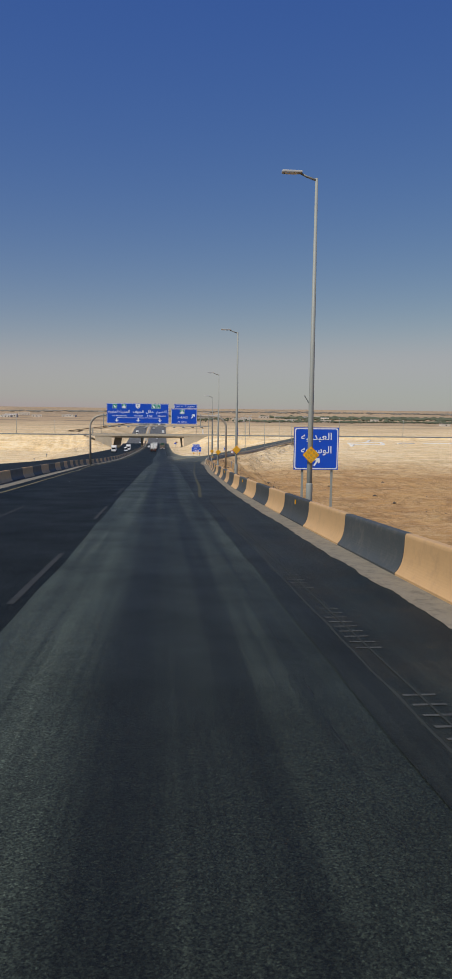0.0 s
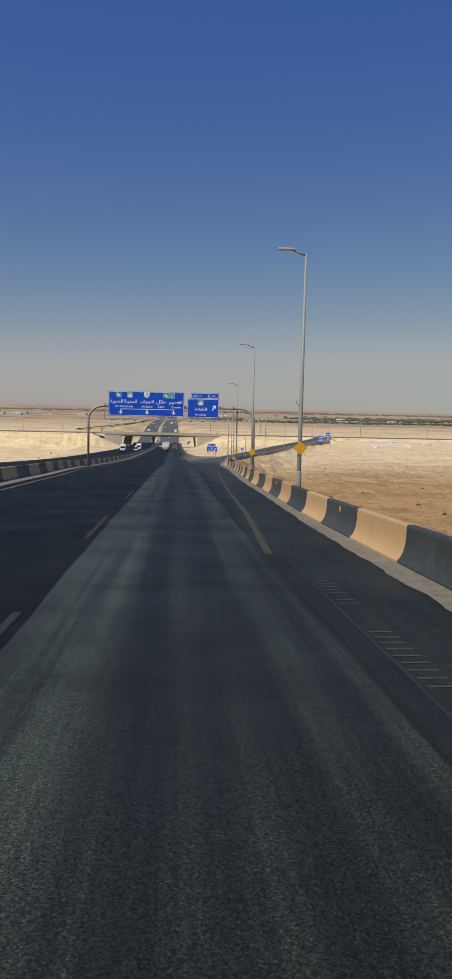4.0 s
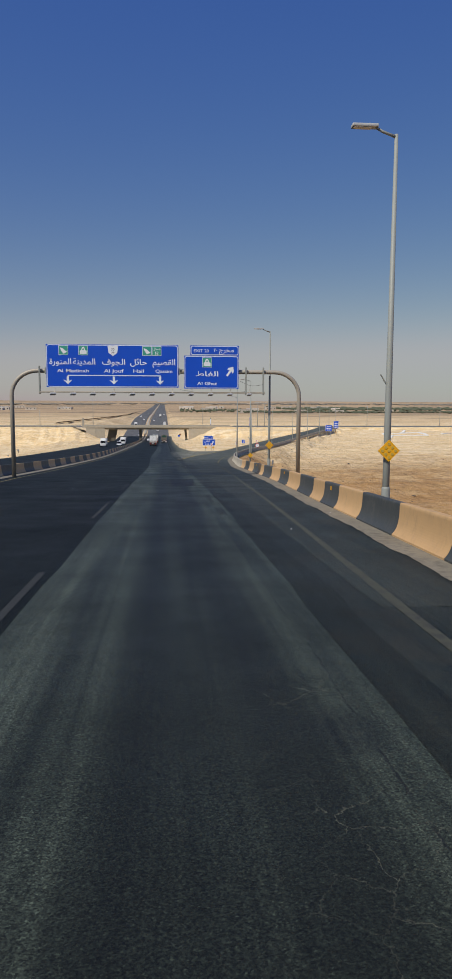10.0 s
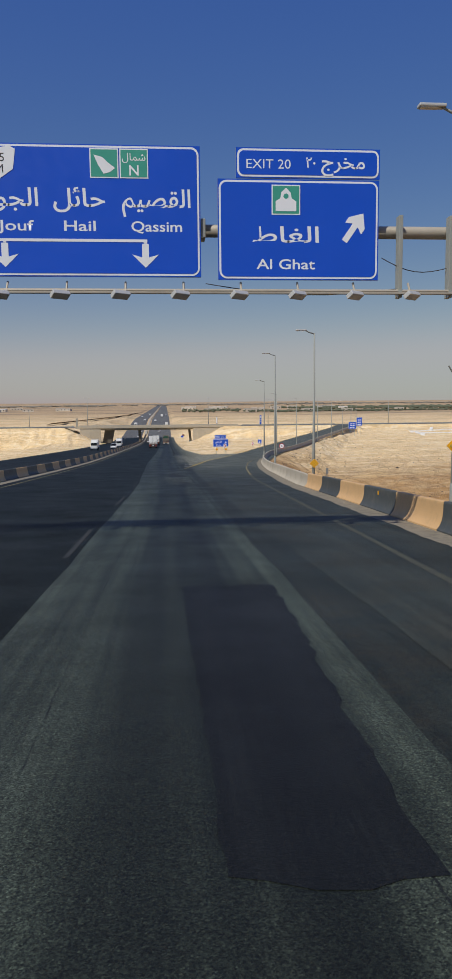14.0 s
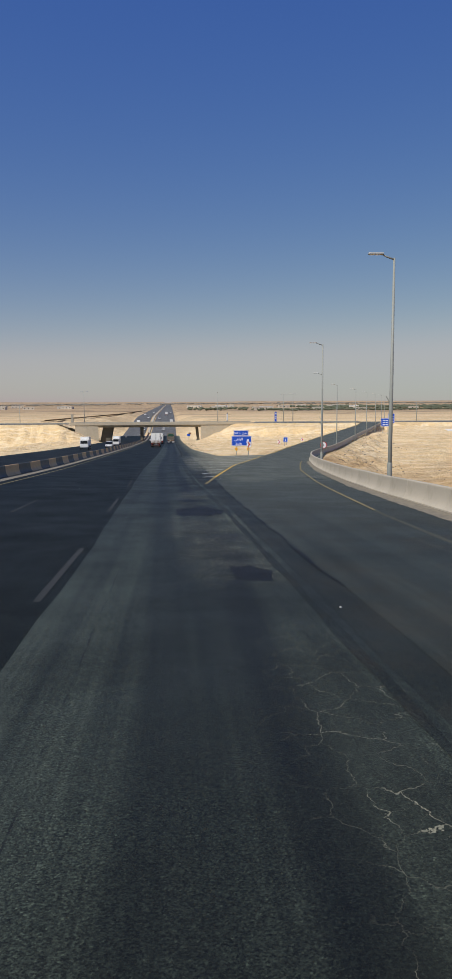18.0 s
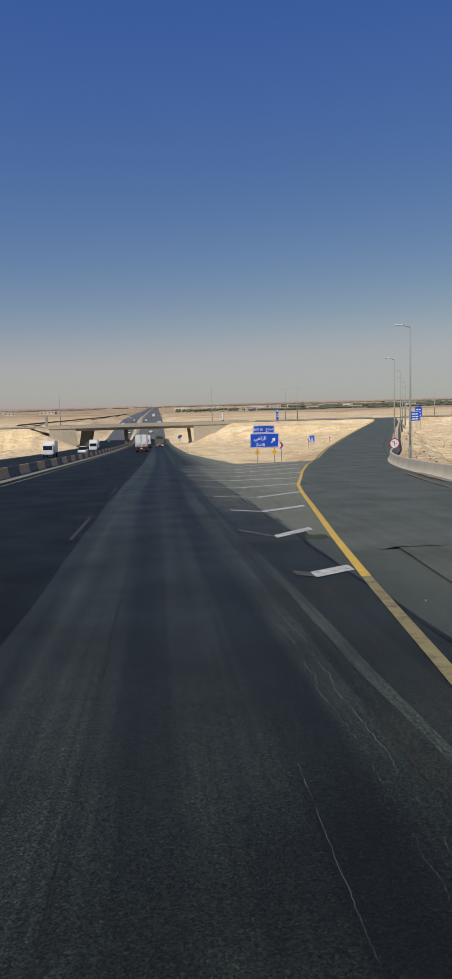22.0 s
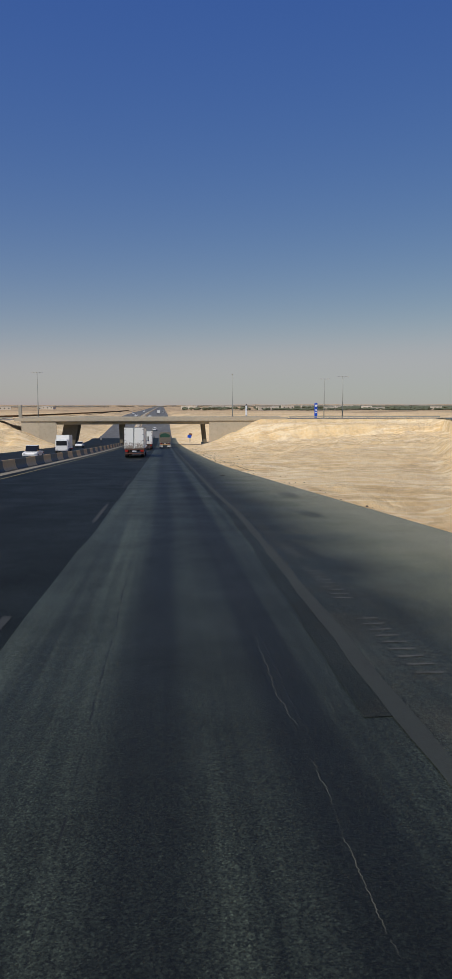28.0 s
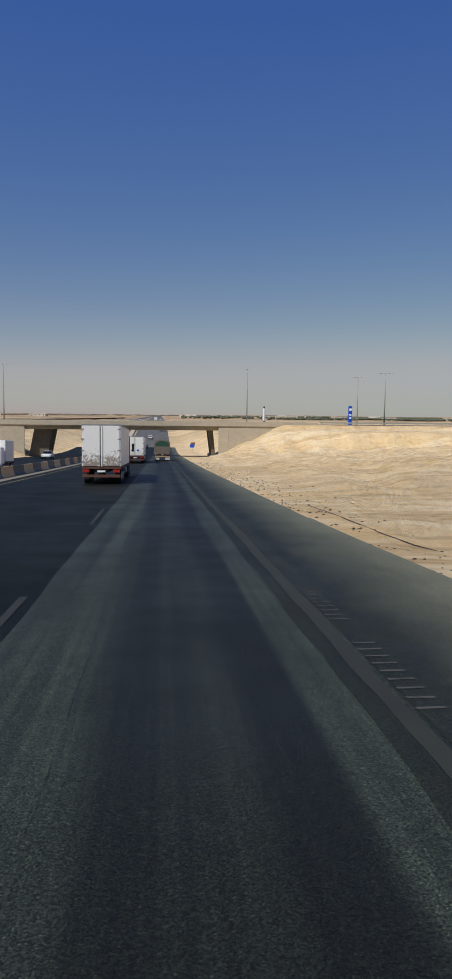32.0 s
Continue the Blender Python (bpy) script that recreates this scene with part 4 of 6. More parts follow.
def gore_edge(y):
    return max(5.3, ramp_x(y) - 3.2) if y < 240 else pave_edge(y)


gore = ribbon("gore_paving", lambda y: lane_edge(y) + 0.05, gore_edge, np.concatenate([np.arange(184, 241, 1.0), np.arange(240.5, 541, 4.0)]), 0.004, M_GORE, lambda x, y: gore_z(x, y) if y < 241 else float(rz(y)), 10)
tagged(gore, "dusty cracked old asphalt of the gore between the roads", "road", kind="structure")

CROSS_X = np.arange(-620, 621, 20.0)
me = bpy.data.meshes.new("crossing_road")
me.from_pydata([(float(x), y, CROSS_Z + 0.03) for x in CROSS_X for y in (CROSS_Y - 6.4, CROSS_Y + 6.4)], [],
               [(2 * k, 2 * k + 2, 2 * k + 3, 2 * k + 1) for k in range(len(CROSS_X) - 1)])
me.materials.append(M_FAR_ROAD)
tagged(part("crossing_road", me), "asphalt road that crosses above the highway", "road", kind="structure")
LOOP = curve_through([(-31, 60, float(rz(60))), (-35, 105, -7.2), (-41, 150, -10.2), (-52, 200, -13.0), (-75, 260, -15.0), (-110, 320, -16.4)], 4.0)
tagged(along([tuple(p) for p in LOOP], -4.5, 4.5, 0.03, M_SHOULDER, "loop_road"), "asphalt loop road that joins the oncoming carriageway", "road", kind="structure")


# ---- paint on the road ----
def paint(points, mat, name="road_marking", lift=0.005):
    """A painted patch from its corner points (x, y) on the main road."""
    me = bpy.data.meshes.new(name)
    me.from_pydata([(x, y, float(rz(y)) + lift) for x, y in points], [], [tuple(range(len(points)))])
    me.materials.append(mat)
    return part(name, me, None, road)


def line_marking(xf, y0, y1, width, mat, step=2.0, lift=0.006):
    return ribbon("edge_line", lambda y: xf(y) - width / 2, lambda y: xf(y) + width / 2, np.arange(y0, y1 + 0.01, step), lift, mat)


DASHES = (-64, -48.5, -33.3, -18.1, -3.0, 12.2, 27.2, 42.3, 57.3, 73.2, 89.1, 105, 121, 137.2, 153.5, 170, 186, 203, 220.5, 238, 255.7, 271.5, 287.5, 305, 322, 339, 356, 373, 390, 407, 424, 441, 458, 475, 492)
for y in DASHES:
    for off in (-0.24, -3.85):
        a, b = lane_left(y) + off, lane_left(y + 6.1) + off
        paint([(a - 0.065, y), (a + 0.065, y), (b + 0.065, y + 6.1), (b - 0.065, y + 6.1)], M_FAINT_LINE, "lane_dash")
tagged(line_marking(lambda y: -10.3 + median_shift(y), -100, 540, 0.16, M_DULL_YELLOW), "faded yellow edge line", "road marking", kind="structure")
exit_line = lambda y: float(np.interp(y, (22, 26, 35, 49, 60, 78, 95, 110, 125, 143, 151, 166, 172, 190, 206, 216), (2.15, 2.33, 2.77, 3.1, 3.5, 4.3, 5.02, 5.75, 6.35, 7.02, 7.5, 8.8, 9.4, 11.6, 14.4, 16.4)))
tagged(line_marking(exit_line, 24.5, 48, 0.2, M_OLIVE_LINE), "grimy yellow edge line where the exit lane opens", "road marking", kind="structure")
tagged(line_marking(exit_line, 48, 152, 0.17, M_FAINT_YELLOW), "faded pale edge line along the exit lane", "road marking", kind="structure")
tagged(line_marking(exit_line, 152, 214, 0.13, M_DULL_YELLOW, lift=0.02), "yellow edge line bending along the barrier", "road marking", kind="structure")
for x in (-14.1, -28.0):
    tagged(line_marking(lambda y, x=x: x + (median_shift(y) if x > -20 else 0.0), -100, 540, 0.16, M_FAINT_LINE), "white edge line of the oncoming carriageway", "road marking", kind="structure")
for xa in (-18.7, -23.4):
    for k in range(0, 46):
        paint([(xa - 0.07, 12.0 * k), (xa + 0.07, 12.0 * k), (xa + 0.07, 12.0 * k + 3.6), (xa - 0.07, 12.0 * k + 3.6)], M_FAINT_LINE, "lane_dash")
# the yellow line of the gore, and its white bars
def ramp_z(x, y):
    """Height of the exit road beside the nearest point of its middle line, if it reaches so far."""
    a, b = RAMP_LINE[:-1], RAMP_LINE[1:]
    d = b - a
    t = np.clip(((x - a[:, 0]) * d[:, 0] + (y - a[:, 1]) * d[:, 1]) / (d[:, 0] ** 2 + d[:, 1] ** 2), 0, 1)
    p = a + d * t[:, None]
    far = np.hypot(p[:, 0] - x, p[:, 1] - y)
    k = int(np.argmin(far))
    return float(p[k, 2]) + 0.02 if far[k] < 4.1 else -99.0


def top_z(x, y):
    return max(float(rz(y)) if y < 186 else gore_z(x, y) + 0.004, ramp_z(x, y))


gore_left = lambda y: float(np.interp(y, (171, 173.4, 178.4, 184.4, 193.2, 200, 206, 212, 222, 232, 242), (2.35, 2.66, 3.28, 4.1, 5.38, 6.35, 7.3, 8.6, 10.7, 13.1, 16.2)))
for y0, y1, mat, label in ((171.0, 179.0, M_DULL_YELLOW, "scuffed yellow line where the gore begins"), (179.0, 241.0, M_YELLOW_LINE, "bright yellow line curving along the gore")):
    tagged(ribbon("edge_line", lambda y: gore_left(y) - 0.09, lambda y: gore_left(y) + 0.09, np.arange(y0, y1 + 0.1, 1.0), 0.012, mat, top_z), label, "road marking", kind="structure")


apron = ribbon("exit_apron", gore_left, lambda y: ramp_x(y) - 2.9, np.arange(182, 240.1, 1.0), 0.007, M_RAMP, top_z, 6)
tagged(apron, "grey asphalt between the yellow line and the exit road", "road", kind="structure")


def warped(points, mat, name):
    me = bpy.data.meshes.new(name)
    me.from_pydata([(x, y, top_z(x, y) + 0.013) for x, y in points], [], [tuple(range(len(points)))])
    me.materials.append(mat)
    return part(name, me, None, gore)


def bar(x0, y0, x1, y1, w, mat):
    n = max(1, int(abs(x1 - x0) / 1.2))
    for k in range(n):
        a, b = k / n, (k + 1) / n
        xa, ya, xb, yb = x0 + (x1 - x0) * a, y0 + (y1 - y0) * a, x0 + (x1 - x0) * b, y0 + (y1 - y0) * b
        warped([(xa, ya - w), (xb, yb - w), (xb, yb + w), (xa, ya + w)], mat, "hatch_bar")


for xa, ya, xb, yb, xc, yc in ((2.2, 179.7, 2.5, 179.4, 3.35, 180.0), (1.9, 186.6, 2.7, 184.9, 3.9, 186.3), (2.3, 192.6, 3.3, 191.6, 5.1, 193.2), (2.2, 199.4, 4.0, 198.0, 6.3, 200.4), (2.0, 206.9, 4.1, 205.0, 7.6, 207.0),
                               (1.9, 214.4, 4.1, 211.8, 8.6, 213.0), (1.8, 220.6, 5.0, 216.7, 10.2, 220.0), (1.75, 227.4, 5.7, 222.3, 11.4, 226.8), (1.7, 233.0, 6.1, 227.6, 12.6, 233.4), (2.3, 238, 7.2, 233.5, 14.3, 239.5)):
    bar(xa, ya, xb, yb, 0.24, M_HATCH_LINE if ya > 190 else M_RUMBLE_LINE)
    bar(xb, yb, xc, yc, 0.28, M_WHITE_LINE)
exit_far = [tuple(p) for p in RAMP_LINE if p[1] > 238]
tagged(along(exit_far, -3.8, -3.62, 0.028, M_YELLOW_LINE, "edge_line"), "thin yellow line along the climbing exit road", "road marking", kind="structure")
tagged(along(exit_far, 3.5, 3.65, 0.028, M_FAINT_YELLOW, "edge_line"), "faded pale line along the outer side of the exit road", "road marking", kind="structure")
# rumble bars beside the edge line
for y0, y1, pitch, x0, x1, base in ((-68.4, 20, 4.16, 2.66, 3.0, shoulder), (241.1, 345, 3.614, 2.35, 2.64, gore)):
    g = y0
    while g < y1:
        for k in range(9):
            y = g + 0.29 * k
            paint([(x0, y), (x1, y), (x1, y + 0.055), (x0, y + 0.055)], M_RUMBLE_LINE, "rumble_bar", 0.009 if base is gore else 0.005).parent = base
        g += pitch
overlay = ribbon("overlay_strip", lambda y: 2.19 + jag(y, 1), lambda y: 2.58 + 0.25 * jag(y * 3.7, 4), np.arange(-100, 24.1, 0.25), 0.008, M_OVERLAY)
tagged(overlay, "smooth narrow asphalt overlay along the lane's ragged edge", "road", kind="structure")
tagged(ribbon("edge_line", lambda y: 2.57 + 0.25 * jag(y * 3.7, 4), lambda y: 2.605 + 0.5 * jag(y * 3.7, 4), np.arange(-100, 24.1, 0.25), 0.01, M_GHOST_LINE), "crumbling pale lip of the overlay strip", "road marking", kind="structure")
tagged(line_marking(lambda y: 2.83, -100, 12, 0.03, M_GHOST_LINE), "thin pale survey line across the rumble bars", "road marking", kind="structure")
tagged(ribbon("edge_line", lambda y: ghost_at(y) - 0.1 + 0.6 * jag(3.1 * y, 2), lambda y: ghost_at(y) + 0.1 + 0.6 * jag(2.3 * y, 5), np.arange(236, 540, 0.5), 0.008, M_GHOST_LINE), "nearly gone white edge line", "road marking", kind="structure")


def road_patch(points, label, seed, mat=None, rag=1.0):
    """A ragged-edged patch of black asphalt laid on the slow lane."""
    r, outline = random.Random(seed), []
    for (ax, ay), (bx, by) in zip(points, points[1:] + points[:1]):
        n = max(2, int(math.hypot(bx - ax, by - ay) / 0.22))
        outline += [(ax + (bx - ax) * k / n + rag * r.gauss(0, 0.022), ay + (by - ay) * k / n + rag * r.gauss(0, 0.05)) for k in range(n)]
    ob = paint(outline, mat or M_PATCH, "asphalt_patch", 0.004)
    ob.parent = slow_lane
    tagged(ob, label)


road_patch([(0.58, 92.1), (1.3, 91.95), (1.8, 92.05), (1.88, 94.5), (2.14, 101.0), (0.52, 101.1), (0.55, 97.0)], "large black asphalt patch", 3)
road_patch([(0.33, 151.5), (0.56, 150.9), (1.42, 150.85), (1.94, 151.45), (2.17, 152.6), (1.62, 154.3), (1.08, 154.4), (1.0, 153.85), (0.38, 153.8)], "black asphalt patch in the cracked stretch", 5)
road_patch([(1.32, 138.6), (2.0, 138.5), (2.1, 139.6), (1.75, 140.2), (1.36, 140.15)], "small black asphalt patch", 8)
road_patch([(1.96, 79.4), (2.13, 79.4), (2.17, 83.9), (2.0, 83.9)], "narrow dark patch strip", 11, M_SHOULDER, 0.3)
road_patch([(1.93, 74.1), (2.2, 74.1), (2.2, 76.8), (1.94, 76.8)], "narrow dark patch strip", 12, M_SHOULDER, 0.3)
road_patch([(1.84, 48.3), (2.0, 48.3), (2.02, 51.6), (1.88, 51.6)], "narrow dark patch strip", 13, M_SHOULDER, 0.3)
for k, (cx, cy) in enumerate(((1.92, 115.7), (1.75, 91.0), (1.63, 264.65), (1.76, 281.7))):
    for a, b, c, d in ((-0.12, 0.1, 0, 0.03), (-0.1, 0.12, 0.16, 0.19), (-0.1, -0.07, 0.03, 0.16), (0.02, 0.05, 0.03, 0.16)):
        paint([(cx + a, cy + c), (cx + b, cy + c), (cx + b, cy + d), (cx + a, cy + d)], M_HATCH_LINE, "chalk_mark")


# ---- barriers ----
SEG = 4.9
PROFILE = [(-0.30, 0.0), (-0.30, 0.05)] + [(-0.095 - 0.2 * math.exp(-(z - 0.05) / 0.2), z) for z in (0.07, 0.1, 0.14, 0.18, 0.23, 0.28, 0.34, 0.41, 0.49, 0.58, 0.68, 0.78)] + [(-0.092, 0.82), (-0.08, 0.842), (-0.062, 0.85)]
PROFILE = PROFILE + [(-x, z) for x, z in reversed(PROFILE)]


def barrier_mesh(length, mat, name):
    me = mesh_of(a_prism(PROFILE, -length / 2 + 0.008, length / 2 - 0.008), name, mat)
    return me


SEG_BLACK, SEG_YELLOW = barrier_mesh(SEG, M_BLACK, "black_segment"), barrier_mesh(SEG, M_YELLOW, "yellow_segment")
SEG_PLAIN = barrier_mesh(3.0, M_CONC, "plain_segment")


def lay(parent, me, ax, ay, az, bx, by, bz, name, label="", stretch=1.0):
    d = Vector((bx - ax, by - ay, bz - az))
    yaw, pitch = math.atan2(-d.x, d.y), math.atan2(d.z, math.hypot(d.x, d.y))
    m = Matrix.Translation(((ax + bx) / 2, (ay + by) / 2, (az + bz) / 2)) @ Matrix.Rotation(yaw, 4, "Z") @ Matrix.Rotation(pitch, 4, "X") @ Matrix.Diagonal((1, stretch, 1, 1))
    ob = part(name, me, None, parent, label)
    ob.matrix_basis = m
    return ob


reflector = mesh_of(a_box(-0.14, -0.105, -0.03, 0.03, 0.58, 0.74, 0.006), "reflector", M_SIGN_YELLOW)
right_barrier = thing("concrete_barrier", "roadside concrete barrier painted in black and sand-yellow blocks", "barrier")
joints = [-0.5 + SEG * k for k in range(-15, 4)]
joints += [18.6, 23.3, 27.7, 31.8, 35.7, 40.1, 43.6, 47.8, 51.5, 55.5, 59.7, 64.0, 68.0, 72.2, 76.0, 79.0, 82.0, 86.7, 92.0, 97.0, 102.6, 108.6, 113.6, 118.5, 123.4, 128.3, 133.2]
for k, (ya, yb) in enumerate(zip(joints, joints[1:])):
    dark = k % 2
    seg = lay(right_barrier, SEG_BLACK if dark else SEG_YELLOW, bar_x(ya) + 0.3, ya, float(rz(ya)), bar_x(yb) + 0.3, yb, float(rz(yb)), "barrier_block", "black painted block" if dark else "sand-yellow painted block", (yb - ya) / SEG)
    if k % 4 == 1:
        part("reflector", reflector, None, seg, "amber reflector")
y = joints[-1]
ramp_wall = thing("concrete_barrier", "plain pale concrete barrier curving along the exit road", "barrier")
PLAIN_Y = y
pts = [p for p in WALL_LINE if p[1] >= PLAIN_Y]


def wall_z(x, yy):
    i = int(np.argmin(np.hypot(RAMP_LINE[:, 0] - x, RAMP_LINE[:, 1] - yy)))
    return float(RAMP_LINE[i][2]) if yy > 200 else float(rz(yy))


pts = np.array([[bar_x(PLAIN_Y), PLAIN_Y]] + [list(p) for p in pts])
dist = np.concatenate([[0], np.cumsum(np.linalg.norm(np.diff(pts, axis=0), axis=1))])
wz = np.array([wall_z(a, b) for a, b in pts])
wz = np.convolve(np.pad(wz, 6, mode="edge"), np.ones(13) / 13, "valid")
at_s = lambda s: (float(np.interp(s, dist, pts[:, 0])) + 0.3, float(np.interp(s, dist, pts[:, 1])), float(np.interp(s, dist, wz)))
s = 0.0
while s + 3.0 < dist[-1]:
    lay(ramp_wall, SEG_PLAIN, *at_s(s), *at_s(s + 3.0), "barrier_block")
    s += 3.0
median = thing("median_barrier", "median concrete barrier painted in black and sand-yellow blocks", "barrier")
y, k = -100.0, 0
while y < 560:
    lay(median, SEG_BLACK if k % 2 else SEG_YELLOW, -12.6 + median_shift(y), y, float(rz(y)), -12.6 + median_shift(y + SEG), y + SEG, float(rz(y + SEG)), "barrier_block", "black painted block" if k % 2 else "sand-yellow painted block")
    y += SEG
    k += 1
far_median = ribbon("far_median", -13.3, -11.9, np.arange(560, 3600, 40.0), 0.5, M_CONC)
tagged(far_median, "pale concrete median of the distant highway", "median", kind="structure")
loop_barrier = thing("concrete_barrier", "painted concrete barrier beside the loop road", "barrier")
for k in range(14):
    a, b = LOOP[6 + k], LOOP[7 + k]
    lay(loop_barrier, SEG_BLACK if k % 2 else SEG_YELLOW, a[0] + 4.6, a[1], a[2], b[0] + 4.6, b[1], b[2], "barrier_block")


# ---- street lamps ----
def street_lamp(height=11.75, arm=1.0, label="tall tapered grey steel street lamp behind the barrier"):
    t = thing("street_lamp", label, "street lamp", "street lamps along the road")
    part("pole", a_tube([(0, 0, -1.2), (0, 0, height * 0.3), (0, 0, height)], [0.11, 0.1, 0.052], 12), M_STEEL, t, smooth=True)
    part("base_sleeve", a_tube([(0, 0, -1.2), (0, 0, 1.25), (0, 0, 1.3)], [0.13, 0.127, 0.108], 12), M_STEEL, t, smooth=True)
    part("arm", a_tube([(0.02, 0, height - 0.08), (-arm * 0.4, 0, height + 0.06), (-arm * 0.62, 0, height + 0.17)], [0.045, 0.04, 0.038], 8), M_STEEL, t, smooth=True)
    lamp = part("lamp_head", a_box(-arm - 0.3, -arm + 0.45, -0.14, 0.14, height + 0.15, height + 0.24, 0.03), M_LED, t)
    part("lens", a_box(-arm - 0.25, -arm + 0.25, -0.1, 0.1, height + 0.135, height + 0.152), M_LENS, lamp)
    part("bracket", a_tube([(0.02, 0, 4.2), (-0.28, -0.05, 4.65)], 0.02, 6), M_STEEL, t)
    return t


def hazard_plate(parent, x, y, z, r=0.33, back=0.03):
    """A diamond plate with nine amber reflectors."""
    d = part("hazard_plate", a_prism([(x, z - r), (x + r, z), (x, z + r), (x - r, z)], y, y + back), M_SIGN_YELLOW, parent, "amber diamond hazard plate")
    for i in (-1, 0, 1):
        for j in (-1, 0, 1):
            cx, cz = x + (i - j) * r * 0.3, z + (i + j) * r * 0.3
            part("reflector_disc", a_tube([(cx, y, cz), (cx, y - 0.012, cz)], r * 0.14, 8), M_YELLOW_LINE, d)


lamp_a = street_lamp(12.6)
lamp_a.matrix_basis = pose(5.9, 13.2, float(rz(13.2)))
hazard_plate(lamp_a, 0.0, -0.2, 2.4)
lamp_p, lamp_b = street_lamp(11.4), street_lamp(11.4)
lamp_p.matrix_basis = pose(6.0, 42.6, float(rz(42.6)) + 0.1)
hazard_plate(lamp_p, 0.0, -0.2, 2.4)
for x, y, up in ((5.95, -16.5, 0.2), (6.75, 71.5, -0.25), (8.55, 108.9, 0.05), (10.62, 139.5, -1.1)):
    copy_thing(lamp_p, pose(x, y, float(rz(y)) + up))
lamp_b.matrix_basis = pose(11.3, 162.5, float(rz(162.5)) + 0.15)
PLAIN_LAMPS = [(14.6, 195.5), (21.4, 228.5), (31.6, 264), (43.5, 297), (55.0, 330), (66.5, 362), (78.0, 395), (88.0, 425)]
for x, y in PLAIN_LAMPS:
    copy_thing(lamp_b, pose(x, y, wall_z(x - 6, y) + 0.2, 0, 0, -30 if y > 215 else -8))
for x, y in ((-47, 128), (-51, 152), (-56, 178), (-64, 205)):
    copy_thing(lamp_b, pose(x, y, float(ground_z(np.array([x]), np.array([y]))[0]) + 0.9, 0, 0, 20))


# ---- signs ----
def panel(parent, x0, x1, z0, z1, y, r=0.12, name="panel", mat=None, rim=0.05):
    """A sign plate: aluminium back, coloured face, white rim line."""
    back = part(name, a_box(x0, x1, y, y + 0.05, z0, z1, 0.008), M_SIGN_BACK, parent)
    part("face", a_box(x0 + 0.004, x1 - 0.004, y - 0.006, y - 0.001, z0 + 0.004, z1 - 0.004), mat or M_BLUE, back, "blue reflective face")
    part("rim", a_prism(rounded(x0 + 0.035, x1 - 0.035, z0 + 0.035, z1 - 0.035, r * 1.3), y - 0.012, y - 0.007), M_SIGN_WHITE, back, "white rim line")
    part("field", a_prism(rounded(x0 + 0.035 + rim, x1 - 0.035 - rim, z0 + 0.035 + rim, z1 - 0.035 - rim, r * 1.0), y - 0.018, y - 0.013), mat or M_BLUE, back)
    return back


def down_arrow(parent, x, y, z, s):
    part("arrow", a_prism([(x - s * 0.14, z + s * 0.55), (x + s * 0.14, z + s * 0.55), (x + s * 0.14, z), (x + s * 0.55, z + s * 0.12), (x, z - s * 0.42), (x - s * 0.55, z + s * 0.12), (x - s * 0.14, z)], y - 0.004, y), M_SIGN_WHITE, parent)


def slant_arrow(parent, x, y, z, s, deg=35):
    """A broad arrow that points up and to the right."""
    base = [(-0.13, -0.7), (0.13, -0.7), (0.13, 0.1), (0.42, -0.05), (0.42, 0.22), (0, 0.7), (-0.42, 0.22), (-0.42, -0.05), (-0.13, 0.1)]
    c, sn = math.cos(radians(-deg)), math.sin(radians(-deg))
    part("arrow", a_prism([(x + s * (a * c - b * sn), z + s * (a * sn + b * c)) for a, b in base], y - 0.004, y), M_SIGN_WHITE, parent)


